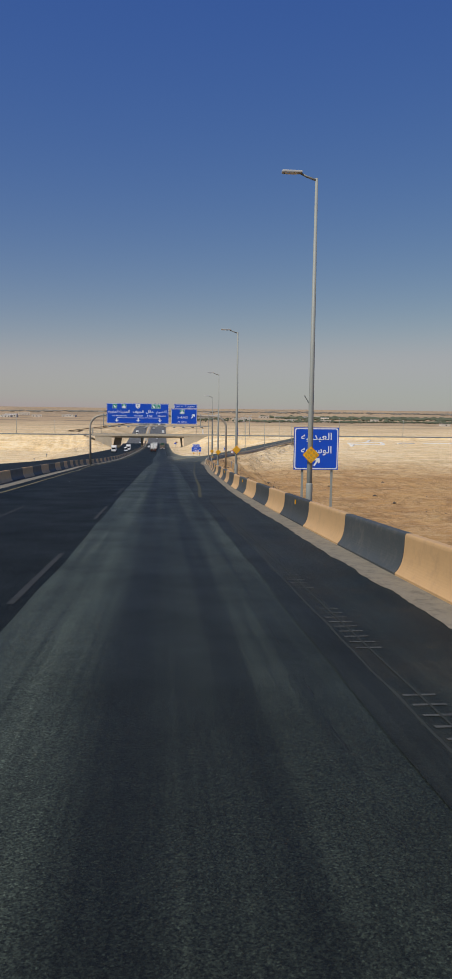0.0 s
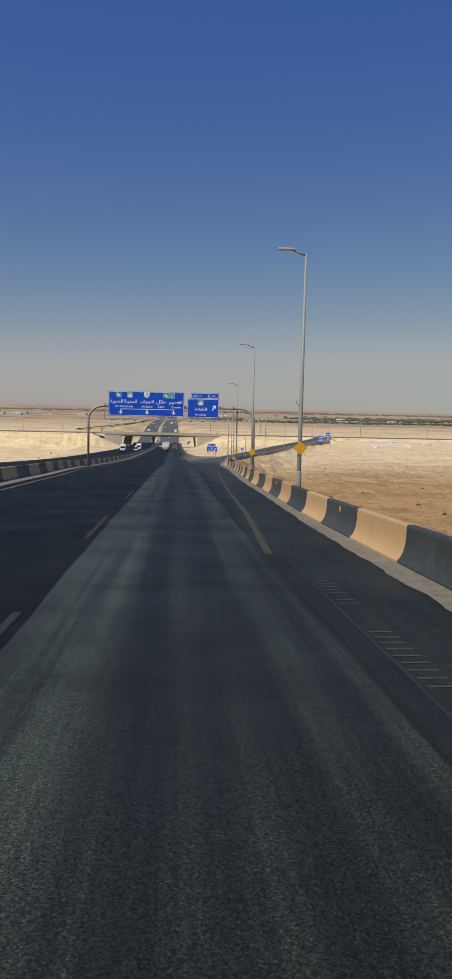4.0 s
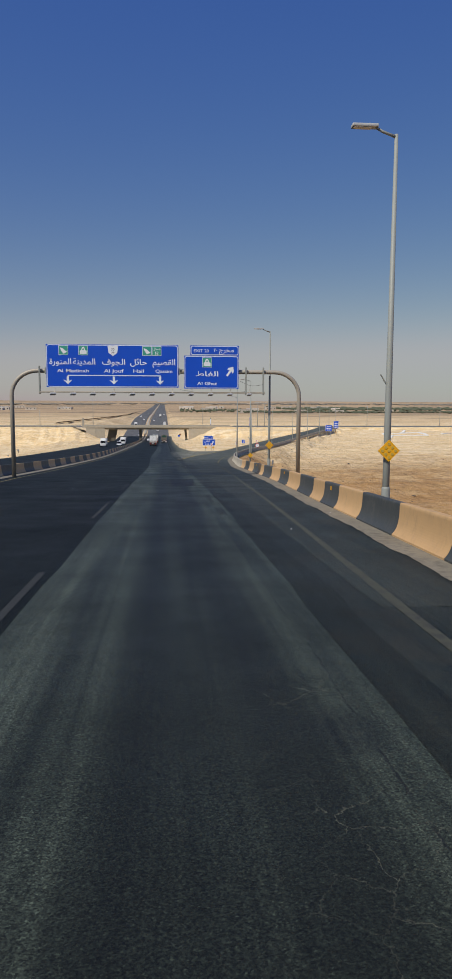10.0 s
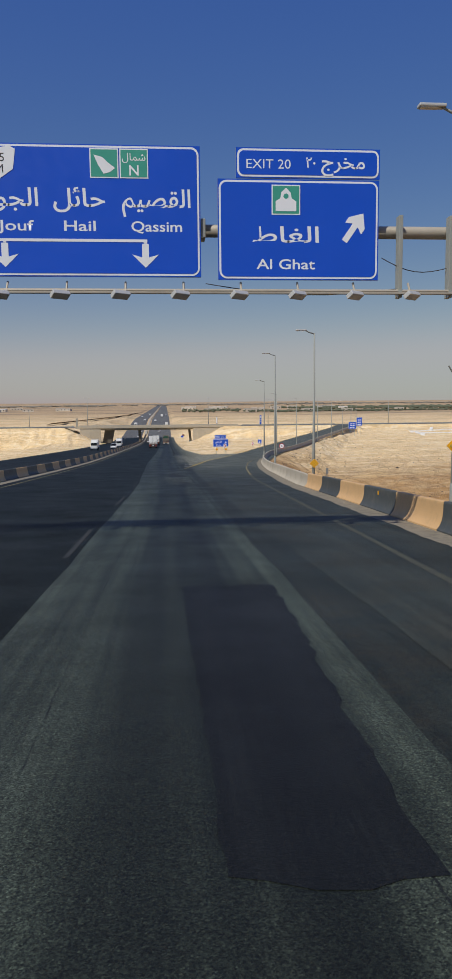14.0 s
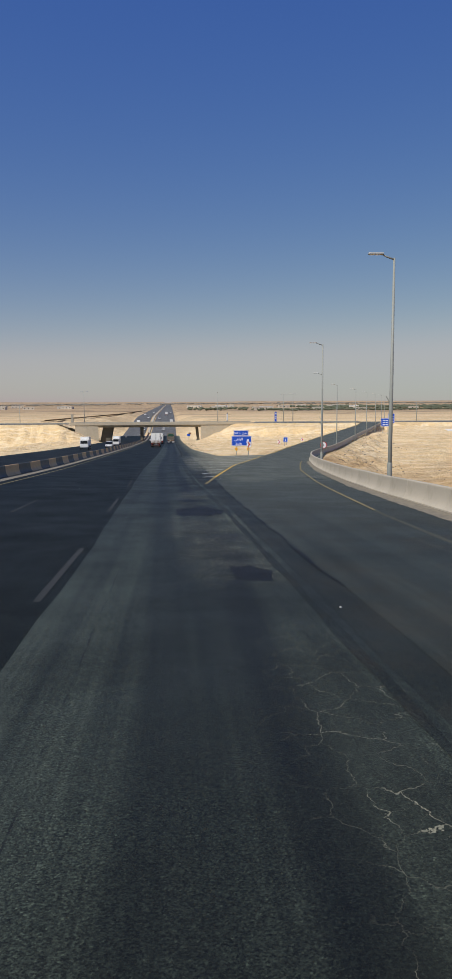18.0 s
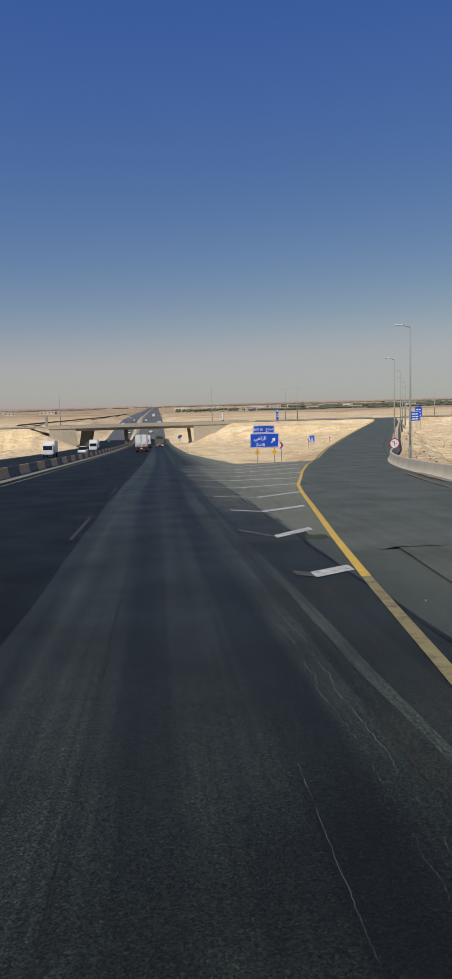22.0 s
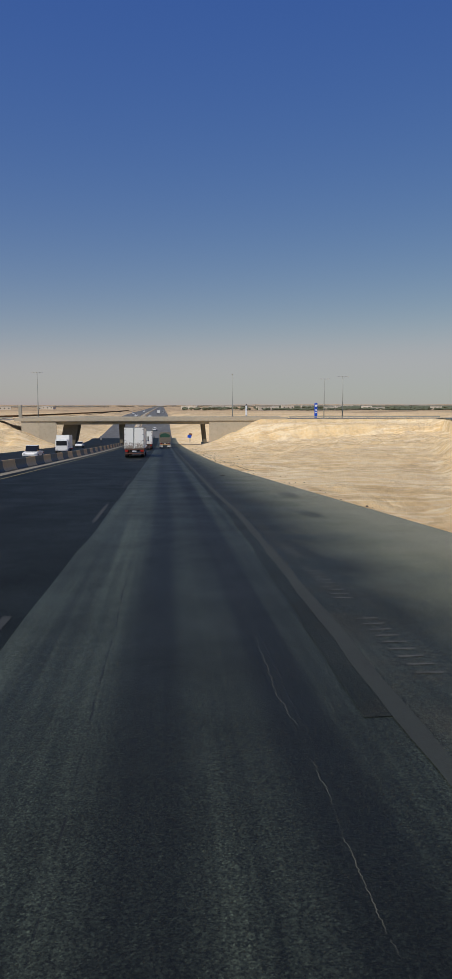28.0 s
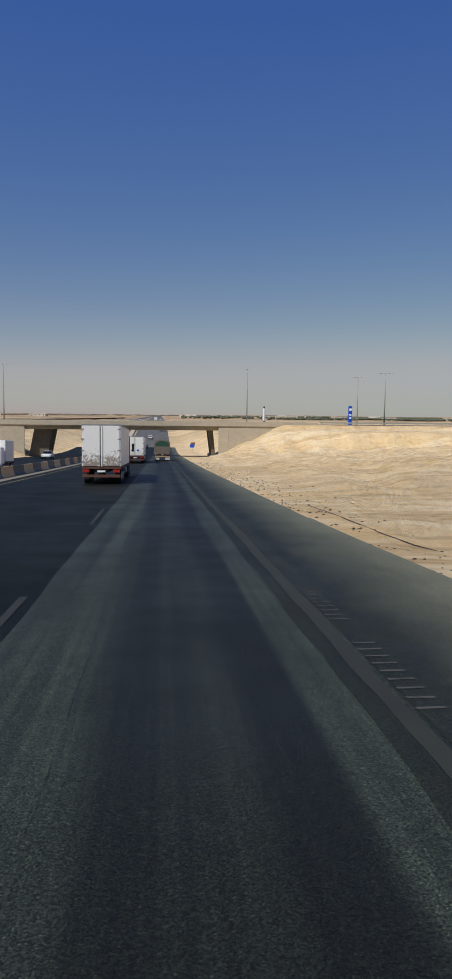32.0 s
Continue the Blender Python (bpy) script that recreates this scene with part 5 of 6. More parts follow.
def emblem(parent, x, z, w, h, y, shape="square"):
    """A small green road badge with a white figure."""
    if shape == "shield":
        part("badge", a_prism([(x - w * 0.5, z + h * 0.9), (x - w * 0.3, z + h), (x, z + h * 0.93), (x + w * 0.3, z + h), (x + w * 0.5, z + h * 0.9), (x + w * 0.42, z + h * 0.3), (x, z), (x - w * 0.42, z + h * 0.3)], y - 0.006, y), M_SIGN_WHITE, parent)
        lettering(parent, "35", x, y - 0.009, z + h * 0.52, h * 0.36, M_CHASSIS)
        lettering(parent, "M", x, y - 0.009, z + h * 0.18, h * 0.36, M_CHASSIS)
        return
    part("badge", a_box(x - w / 2, x + w / 2, y - 0.005, y, z, z + h), M_SIGN_WHITE, parent)
    part("badge_face", a_box(x - w / 2 + 0.03, x + w / 2 - 0.03, y - 0.009, y - 0.006, z + 0.03, z + h - 0.03), M_SIGN_GREEN, parent, "green badge")
    if shape == "map":
        part("figure", a_prism([(x - w * 0.36, z + h * 0.78), (x - w * 0.05, z + h * 0.7), (x + w * 0.14, z + h * 0.52), (x + w * 0.38, z + h * 0.34), (x + w * 0.2, z + h * 0.2), (x - w * 0.02, z + h * 0.14), (x - w * 0.2, z + h * 0.42)], y - 0.013, y - 0.01), M_SIGN_WHITE, parent)
    elif shape == "dome":
        part("figure", a_prism([(x - w * 0.36, z + h * 0.12), (x + w * 0.36, z + h * 0.12), (x + w * 0.36, z + h * 0.45), (x + w * 0.2, z + h * 0.55), (x + w * 0.16, z + h * 0.75), (x, z + h * 0.9), (x - w * 0.16, z + h * 0.75), (x - w * 0.2, z + h * 0.55), (x - w * 0.36, z + h * 0.45)], y - 0.013, y - 0.01), M_SIGN_WHITE, parent)
        part("hole", a_tube([(x, y - 0.017, z + h * 0.62), (x, y - 0.0135, z + h * 0.62)], w * 0.09, 10), M_SIGN_GREEN, parent)
    else:
        lettering(parent, joined("شمال"), x, y - 0.012, z + h * 0.6, h * 0.36, M_SIGN_WHITE)
        lettering(parent, "N", x, y - 0.012, z + h * 0.1, h * 0.5, M_SIGN_WHITE)


GY = 108.5
gantry = thing("sign_gantry", "beige tubular steel gantry with rounded shoulders spanning the road", "sign gantry")
BEAM_Z = 1.72


def gantry_leg(x, foot, to):
    s = 1 if to > x else -1
    curve = [(x, GY, foot), (x, GY, BEAM_Z - 1.9)] + [(x + s * 2.0 * (1 - math.cos(a)), GY, BEAM_Z - 1.9 + 1.9 * math.sin(a)) for a in (math.pi / 2 * k / 8 for k in range(1, 9))] + [(to, GY, BEAM_Z)]
    part("leg", a_tube(curve, 0.165, 14), M_GANTRY, gantry, smooth=True)
    part("foot_plate", a_box(x - 0.4, x + 0.4, GY - 0.4, GY + 0.4, foot - 0.1, foot + 0.04, 0.01), M_GANTRY, gantry)


gantry_leg(-11.55, float(rz(GY)) - 0.2, -1.0)
gantry_leg(10.85, float(rz(GY)) - 0.6, -1.0)
part("catwalk_rail", a_tube([(-9.4, GY - 0.45, 0.12), (8.05, GY - 0.45, 0.12)], 0.045, 8), M_GANTRY, gantry)
part("walk_plate", a_box(-9.4, 8.05, GY - 0.62, GY - 0.5, 0.02, 0.07, 0.01), M_GANTRY, gantry)
for x in (-9.35, 6.56, 7.93):
    part("hanger", a_box(x - 0.05, x + 0.05, GY - 0.5, GY - 0.2, -0.05, BEAM_Z + 0.35, 0.01), M_STEEL, gantry)
for k in range(11):
    x = -8.2 + 1.503 * k
    part("lamp_bracket", a_tube([(x, GY - 0.3, 0.35), (x, GY - 0.5, 0.08), (x, GY - 0.85, -0.03)], 0.03, 6), M_GANTRY, gantry)
    part("floodlight", a_box(-0.24, 0.24, -0.11, 0.11, -0.06, 0.06, 0.02), M_LED, gantry, at=pose(x - 0.1, GY - 0.95, -0.06, -35, 0, 38))
for x0, x1, z0, z1 in ((1.4, 6.5, 0.32, 0.2), (6.1, 7.9, 1.0, 0.75)):
    part("cable", a_tube([(x0 + (x1 - x0) * u / 8, GY - 0.3, z0 + (z1 - z0) * u / 8 - 0.22 * math.sin(math.pi * u / 8)) for u in range(9)], 0.012, 5), M_CHASSIS, gantry)
for x in (-8.9, -6, -3, 0, 1.35, 3.2, 5.4):
    part("clamp", a_box(x - 0.06, x + 0.06, GY - 0.36, GY + 0.22, BEAM_Z - 0.24, BEAM_Z + 0.24, 0.02), M_STEEL, gantry)
main_sign = thing("road_sign", "large blue overhead sign with three white down arrows", "road sign")
P = panel(main_sign, -8.82, 1.28, 0.46, 3.72, GY - 0.42, 0.15)
SY = GY - 0.42 - 0.02
for word, eng, x, w, we in (("القصيم", "Qassim", 0.15, 1.75, 1.3), ("حائل", "Hail", -1.8, 1.3, 0.8), ("الجوف", "Al Jouf", -3.7, 1.75, 1.5), ("المدينة", "Al Madinah", -5.95, 1.7, 2.4), ("المنورة", "", -7.75, 1.65, 0)):
    lettering(P, joined(word), x, SY, 2.2, 0.62, M_SIGN_WHITE, w)
    if eng:
        lettering(P, eng, x if eng != "Al Madinah" else -6.8, SY, 1.6, 0.36, M_SIGN_WHITE, we)
part("rule", a_box(-7.2, -0.1, SY - 0.004, SY, 1.33, 1.4), M_SIGN_WHITE, P)
for x in (-7.2, -3.7, -0.15):
    part("stem", a_box(x - 0.04, x + 0.04, SY - 0.004, SY, 1.295, 1.33), M_SIGN_WHITE, P)
    down_arrow(P, x, SY, 0.95, 0.62)
emblem(P, -7.5, 2.9, 0.72, 0.72, SY, "map")
emblem(P, -6.0, 2.9, 0.72, 0.72, SY, "dome")
emblem(P, -3.75, 2.85, 0.8, 0.8, SY, "shield")
emblem(P, -1.15, 2.9, 0.72, 0.72, SY, "map")
emblem(P, -0.4, 2.9, 0.72, 0.72, SY, "north")
exit_sign = thing("road_sign", "blue overhead exit sign with a slanting white arrow", "road sign")
P = panel(exit_sign, 1.72, 5.97, 0.4, 2.94, GY - 0.42, 0.15)
lettering(P, joined("الغاط"), 3.5, SY, 1.36, 0.56, M_SIGN_WHITE, 1.75)
lettering(P, "Al Ghat", 3.5, SY, 0.68, 0.36, M_SIGN_WHITE, 1.55)
emblem(P, 3.5, 2.05, 0.75, 0.75, SY, "dome")
slant_arrow(P, 5.3, SY, 1.75, 0.62)
P = panel(exit_sign, 2.2, 5.98, 2.96, 3.72, GY - 0.42, 0.12)
lettering(P, "EXIT 20", 3.05, SY, 3.2, 0.33, M_SIGN_WHITE, 1.15)
lettering(P, joined("مخرج"), 5.0, SY, 3.22, 0.48, M_SIGN_WHITE, 1.15)
lettering(P, "٢٠", 4.15, SY, 3.24, 0.36, M_SIGN_WHITE, 0.25)


def post_sign(x0, x1, z0, z1, y, foot, label, posts, r=0.08):
    t = thing("road_sign", label, "road sign")
    p = panel(t, x0, x1, z0, z1, y, r)
    for x in posts:
        part("post", a_box(x - 0.05, x + 0.05, y + 0.06, y + 0.16, foot, z1 - 0.15, 0.01), M_STEEL, t)
    return t, p


RY, zr20 = 19.3, float(rz(20))
t, P = post_sign(6.36, 8.48, zr20 + 1.7, zr20 + 3.68, RY, zr20 - 1.6, "blue roadside sign with white lettering and arrow on two posts", (6.8, 8.2))
lettering(P, joined("العبدليه"), 7.42, RY - 0.02, zr20 + 3.1, 0.46, M_SIGN_WHITE, 1.45)
lettering(P, joined("الوسيعه"), 7.42, RY - 0.02, zr20 + 2.48, 0.46, M_SIGN_WHITE, 1.45)
slant_arrow(P, 7.45, RY - 0.02, zr20 + 2.08, 0.33)

ZY = 255.6
t, P = post_sign(10.95, 14.43, -13.16, -11.42, ZY, -15.6, "blue exit sign with white slanting arrow in the sandy gore", (11.78, 13.88))
lettering(P, joined("الزلفي"), 12.15, ZY - 0.02, -12.2, 0.62, M_SIGN_WHITE, 1.5)
lettering(P, "Zulfi", 12.15, ZY - 0.02, -12.95, 0.45, M_SIGN_WHITE, 1.1)
slant_arrow(P, 13.75, ZY - 0.02, -12.3, 0.55)
P = panel(t, 11.3, 13.92, -11.38, -10.46, ZY, 0.08)
lettering(P, "EXIT 20", 11.95, ZY - 0.02, -11.07, 0.38, M_SIGN_WHITE, 1.05)
lettering(P, joined("مخرج"), 13.3, ZY - 0.02, -11.05, 0.5, M_SIGN_WHITE, 0.9)
for x in (11.78, 13.88):
    hazard_plate(t, x, ZY + 0.02, -13.72, 0.34)


def chevron(x, y, middle, w=0.62, label="red and white chevron sign on a slim post"):
    """A chevron sign whose plate has its middle at that height in the world."""
    z = float(ground_z(np.array([x]), np.array([y]))[0])
    h = middle - z - 0.22
    t = thing("chevron_sign", label, "road sign", "chevron signs", pose(x, y, z))
    part("post", a_tube([(0, 0, -0.3), (0, 0, h + 0.1)], 0.04, 8), M_STEEL, t)
    p = part("plate", a_prism(rounded(-w / 2, w / 2, h - 0.2, h + 0.65, 0.04), -0.07, -0.045), M_SIGN_WHITE, t)
    part("chevron", a_prism([(-w * 0.38, h - 0.14), (-w * 0.05, h - 0.14), (w * 0.4, h + 0.22), (-w * 0.05, h + 0.59), (-w * 0.38, h + 0.59), (w * 0.02, h + 0.22)], -0.077, -0.072), M_RED, p, "red chevron")


chevron(12.65, 243.2, -12.2)
chevron(22.5, 277.0, -13.77, 0.55)
chevron(32.4, 305.3, -14.8, 0.55)
gz = lambda x, y: float(ground_z(np.array([float(x)]), np.array([float(y)]))[0])
for x, y, w, h in ((26.3, 292.5, 1.0, 1.15),):
    z = gz(x, y)
    foot = -14.12 - h / 2 - z
    t, P = post_sign(x - w / 2, x + w / 2, z + foot, z + foot + h, y, z - 0.3, "small blue information sign on two thin posts", (x - 0.2, x + 0.2), 0.05)
    part("symbol", a_prism([(x - 0.18, z + foot + 0.2), (x + 0.18, z + foot + 0.2), (x + 0.06, z + foot + 0.5), (x + 0.1, z + foot + 0.75), (x - 0.1, z + foot + 0.75), (x - 0.06, z + foot + 0.5)], y - 0.026, y - 0.02), M_SIGN_WHITE, P)
for x, y, w, h in ((72.5, 371, 3.0, 2.7), (80.0, 389, 2.3, 3.4)):
    z = -15.0
    t, P = post_sign(x - w / 2, x + w / 2, z + 0.9 + (y - 371) * 0.03, z + 0.9 + h + (y - 371) * 0.03, y, gz(x, y) - 0.3, "blue direction sign beside the top of the exit road", (x - w * 0.3, x + w * 0.3))
    for k in range(3):
        bars(P, x, y - 0.02, z + 1.3 + (y - 371) * 0.03 + k * h * 0.26, (w * 0.3, w * 0.28), h * 0.11, M_SIGN_WHITE)
t = thing("speed_sign", "round white speed sign with a red rim on a post", "road sign", at=pose(24.6, 242.5, -12.35))
part("post", a_tube([(0, 0.05, -3.2), (0, 0.05, 0.4)], 0.045, 8), M_STEEL, t)
part("rim", a_tube([(0, 0.03, 0), (0, 0, 0)], 0.56, 28), M_RED, t, "red rim")
part("disc", a_tube([(0, -0.001, 0), (0, -0.008, 0)], 0.45, 28), M_SIGN_WHITE, t)
lettering(t, "٦٠", 0, -0.012, -0.2, 0.62, M_CHASSIS, 0.5)
t = thing("marker_post", "short weathered marker post on the sandy bank", "marker post", at=pose(17.2, 165, gz(17.2, 165)))
part("post", a_tube([(0, 0, -0.3), (0, 0, 1.3)], 0.05, 8), M_STEEL, t)
part("plate", a_box(-0.14, 0.14, -0.08, -0.05, 0.9, 1.5, 0.02), M_SIGN_BACK, t)


# ---- the bridge ----
bridge = thing("overpass_bridge", "low concrete overpass with slanted piers carrying the crossing road", "bridge")
B0, B1 = CROSS_Y - 7.2, CROSS_Y + 7.2
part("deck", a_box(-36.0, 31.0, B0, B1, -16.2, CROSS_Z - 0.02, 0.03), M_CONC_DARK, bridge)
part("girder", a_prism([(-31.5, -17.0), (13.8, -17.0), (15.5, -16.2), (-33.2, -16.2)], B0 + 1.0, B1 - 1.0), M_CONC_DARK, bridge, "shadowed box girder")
for y0, y1 in ((B0 - 0.15, B0 + 0.15), (B1 - 0.15, B1 + 0.15)):
    part("parapet", a_box(-44.0, 38.0, y0, y1, -15.95, -14.88, 0.03), M_CONC, bridge)
for k in range(13):
    x = -40 + 6.2 * k
    part("rail_post", a_box(x - 0.05, x + 0.05, B0 - 0.05, B0 + 0.05, -14.9, -14.55, 0.01), M_STEEL, bridge)
part("hand_rail", a_tube([(-42, B0, -14.55), (36, B0, -14.55)], 0.04, 6), M_STEEL, bridge)
zb = float(rz(CROSS_Y))
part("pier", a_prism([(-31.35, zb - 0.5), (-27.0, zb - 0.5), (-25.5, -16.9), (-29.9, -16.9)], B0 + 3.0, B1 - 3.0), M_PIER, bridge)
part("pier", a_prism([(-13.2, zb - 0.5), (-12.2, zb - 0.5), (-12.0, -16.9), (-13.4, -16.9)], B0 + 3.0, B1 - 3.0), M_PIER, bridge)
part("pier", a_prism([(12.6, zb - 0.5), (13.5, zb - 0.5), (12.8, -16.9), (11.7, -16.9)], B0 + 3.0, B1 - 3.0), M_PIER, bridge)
part("footing", a_box(12.2, 14.2, B0 + 0.2, B1 - 0.2, zb - 0.6, zb + 0.45, 0.05), M_CONC_DARK, bridge)
for k, (x0, x1) in enumerate(((13.95, 16.3), (16.33, 24.0), (24.03, 31.0))):
    part("wing_wall", a_box(x0, x1, B0 + 0.1, B0 + 0.5, -25, -15.97), M_CONC, bridge)
for x0, x1 in ((-36.9, -31.75), (-42.0, -36.93)):
    part("wing_wall", a_box(x0, x1, B0 + 0.1, B0 + 0.5, -25, -15.97), M_CONC, bridge)

rail = thing("guardrail", "grey steel guardrail along the crossing road", "guardrail")
for x0, x1 in ((38.5, 86.0), (98.0, 330.0), (-330.0, -44.5)):
    part("beam", a_prism([(x0, -15.05), (x1, -15.05), (x1, -14.72), (x0, -14.72)], B0 + 0.2, B0 + 0.26), M_STEEL, rail)
    x = x0 + 0.5
    while x < x1:
        part("rail_post", a_box(x - 0.06, x + 0.06, B0 + 0.27, B0 + 0.4, -15.9, -14.7), M_STEEL, rail)
        x += 6.0


def tall_mast(x, y, top, arms, label):
    z = gz(x, y)
    t = thing("lamp_mast", label, "lamp mast", "lamp masts at the crossing")
    part("pole", a_tube([(x, y, z - 0.5), (x, y, top)], [0.2, 0.09], 10), M_STEEL, t, smooth=True)
    if arms:
        part("crossarm", a_tube([(x - 1.7, y, top + 0.05), (x + 1.7, y, top + 0.05)], 0.06, 6), M_STEEL, t)
        for s in (-1.5, -0.5, 0.5, 1.5):
            part("floodlight", a_box(x + s - 0.28, x + s + 0.28, y - 0.2, y + 0.2, top - 0.05, top + 0.22, 0.03), M_LED, t)
    else:
        part("lamp_head", a_box(x - 0.5, x + 0.3, y - 0.15, y + 0.15, top, top + 0.14, 0.02), M_LED, t)
    return t


tall_mast(22.6, 475, -1.4, False, "slim tall steel lamp mast beside the bridge")
tall_mast(-39.6, 475, -1.0, True, "tall steel mast with crossed floodlights")
tall_mast(56.1, 490, -2.3, True, "tall steel mast with a row of floodlights")
tall_mast(57.0, 467, -2.4, True, "tall steel mast with a row of floodlights")
for x, y, top in ((120, 480, -4.0), (165, 482, -4.5), (225, 486, -5), (-95, 482, -4), (-150, 484, -4.5), (-70, 480, -7), (-240, 490, -5)):
    tall_mast(x, y, top, False, "slim steel lamp mast along the crossing road")
t = thing("pylon_sign", "narrow blue pylon sign with white symbols", "sign", at=pose(49.9, 474, -15.9))
part("pylon", a_box(-0.46, 0.46, -0.25, 0.25, 0, 5.3, 0.06), M_BLUE, t, "blue pylon body")
part("symbol", a_tube([(0, -0.26, 4.4), (0, -0.3, 4.4)], 0.38, 16), M_SIGN_WHITE, t)
for k in range(2):
    part("text_bar", a_box(-0.3, 0.3, -0.28, -0.255, 2.0 + k * 0.8, 2.4 + k * 0.8), M_SIGN_WHITE, t)
t = thing("marker_column", "white and black banded column beside the bridge", "column", at=pose(27.0, 474, -15.6))
part("shaft", a_tube([(0, 0, 0), (0, 0, 4.2)], 0.3, 12), M_SIGN_WHITE, t)
part("cap", a_tube([(0, 0, 4.2), (0, 0, 4.7)], [0.3, 0.12], 12), M_CHASSIS, t, "black cap")
part("band", a_tube([(0, 0, 0), (0, 0, 1.0)], 0.32, 12), M_CHASSIS, t, "black band")
t = thing("marker_column", "pale concrete column beside the crossing road", "column", at=pose(-45, 474, -15.6))
part("shaft", a_box(-0.5, 0.5, -0.5, 0.5, 0, 4.4, 0.05), M_CONC, t)
for x, y in ((9.4, 500), (10.5, 520)):
    t = thing("warning_sign", "small roadside warning sign beyond the bridge", "road sign", at=pose(x, y, float(rz(y))))
    part("post", a_tube([(0, 0, -0.3), (0, 0, 2.4)], 0.05, 8), M_STEEL, t)
    part("plate", a_box(-0.7, 0.7, -0.08, -0.04, 1.7, 2.7, 0.03), M_BROWN if y > 510 else M_BLUE, t)


# ---- vehicles ----
def wheel(parent, x, y, r=0.5, w=0.3, twin=False):
    s = 1 if x > 0 else -1
    tyre = part("wheel", a_tube([(x - w / 2, y, r), (x - w / 2 + 0.03, y, r), (x + w / 2 - 0.03, y, r), (x + w / 2, y, r)], [r * 0.93, r, r, r * 0.93], 20), M_RUBBER, parent)
    part("rim", a_tube([(x + s * (w / 2 - 0.02), y, r), (x + s * (w / 2 + 0.012), y, r)], [r * 0.58, r * 0.5], 16), M_STEEL, tyre)


def dump_truck(m):
    t = thing("dump_truck", "dusty tipper truck with a green tarpaulin over its load", "truck", at=m)
    part("chassis", a_box(-0.45, 0.45, 0.3, 8.2, 0.75, 1.1, 0.03), M_CHASSIS, t)
    part("bed_floor", a_box(-1.25, 1.25, 0.05, 6.2, 1.35, 1.5, 0.02), M_TIPPER, t)
    for s in (-1, 1):
        part("bed_side", a_box(s * 1.25 - 0.06, s * 1.25 + 0.06, 0.05, 6.2, 1.35, 3.15, 0.02), M_TIPPER, t)
        part("corner_post", a_box(s * 1.25 - 0.1, s * 1.25 + 0.1, -0.02, 0.16, 1.3, 3.35, 0.02), M_TIPPER, t)
        for k in range(6):
            part("side_rib", a_box(s * 1.34 - 0.05, s * 1.34 + 0.05, 0.5 + k, 0.62 + k, 1.4, 3.1), M_TIPPER, t)
        part("mud_flap", a_box(s * 0.9 - 0.42, s * 0.9 + 0.42, 0.12, 0.16, 0.2, 0.85, 0.01), M_FLAP, t, "white mud flap")
        lamp = part("tail_lamp", a_box(s * 0.9 - 0.3, s * 0.9 + 0.3, 0.0, 0.1, 1.0, 1.16, 0.02), M_CHASSIS, t)
        for k in (-0.18, 0.0, 0.18):
            part("lens", a_tube([(s * 0.9 + k, 0.0, 1.08), (s * 0.9 + k, -0.02, 1.08)], 0.06, 10), M_TAIL, lamp)
    part("tailgate", a_box(-1.16, 1.16, 0.0, 0.08, 1.45, 2.5, 0.02), M_TIPPER, t)
    for k in range(5):
        x = -1.0 + 0.5 * k
        part("gate_rib", a_box(x - 0.07, x + 0.07, -0.07, 0.0, 1.5, 2.46, 0.015), M_TIPPER, t)
    part("gate_beam", a_box(-1.22, 1.22, -0.1, 0.05, 1.25, 1.45, 0.03), M_TIPPER, t)
    part("bumper", a_box(-1.2, 1.2, 0.02, 0.14, 0.72, 0.88, 0.02), M_YELLOW, t, "faded yellow bumper bar")
    part("number_plate", a_box(-0.2, 0.2, -0.01, 0.02, 1.02, 1.14), M_SIGN_WHITE, t)
    part("load_tarp", a_prism([(-1.2, 2.4), (-1.22, 3.0), (-0.9, 3.25), (-0.4, 3.5), (0.2, 3.52), (0.8, 3.3), (1.22, 3.0), (1.2, 2.4)], 0.1, 6.1), M_TARP, t, "green tarpaulin")
    part("headboard", a_box(-1.25, 1.25, 6.1, 6.25, 1.4, 3.75, 0.03), M_TIPPER, t)
    part("cab", a_box(-1.2, 1.2, 6.4, 8.4, 0.9, 3.2, 0.12), M_CAR_WHITE, t)
    part("windscreen", a_box(-1.05, 1.05, 8.38, 8.42, 1.9, 2.8, 0.01), M_GLASS, t)
    for s in (-1, 1):
        for y in (1.1, 2.4, 7.4):
            wheel(t, s * 1.0, y, 0.52, 0.5 if y < 5 else 0.32)
    return t


def grimy(name, amount):
    """White door panel with road grime splashed up from below."""
    m, nt, b = nodes_of(name)
    v = coords(nt)
    sep = nt.nodes.new("ShaderNodeSeparateXYZ")
    nt.links.new(v, sep.inputs["Vector"])
    up = ramp(nt, calc(nt, "DIVIDE", calc(nt, "SUBTRACT", sep.outputs["Z"], 1.2), 1.3), [(0.0, 0.62), (0.45, 0.5), (1.0, 0.3)])
    blot = calc(nt, "ADD", noise_of(nt, v, 3.2, 7, 0.72, 0.8), calc(nt, "SUBTRACT", up, 0.5))
    c = mix(nt, calc(nt, "MULTIPLY", ramp(nt, blot, [(0.44, 0), (0.56, 1)]), amount), (0.8, 0.8, 0.77), (0.2, 0.15, 0.11))
    nt.links.new(c, b.inputs["Base Color"])
    b.inputs["Roughness"].default_value = 0.5
    return m


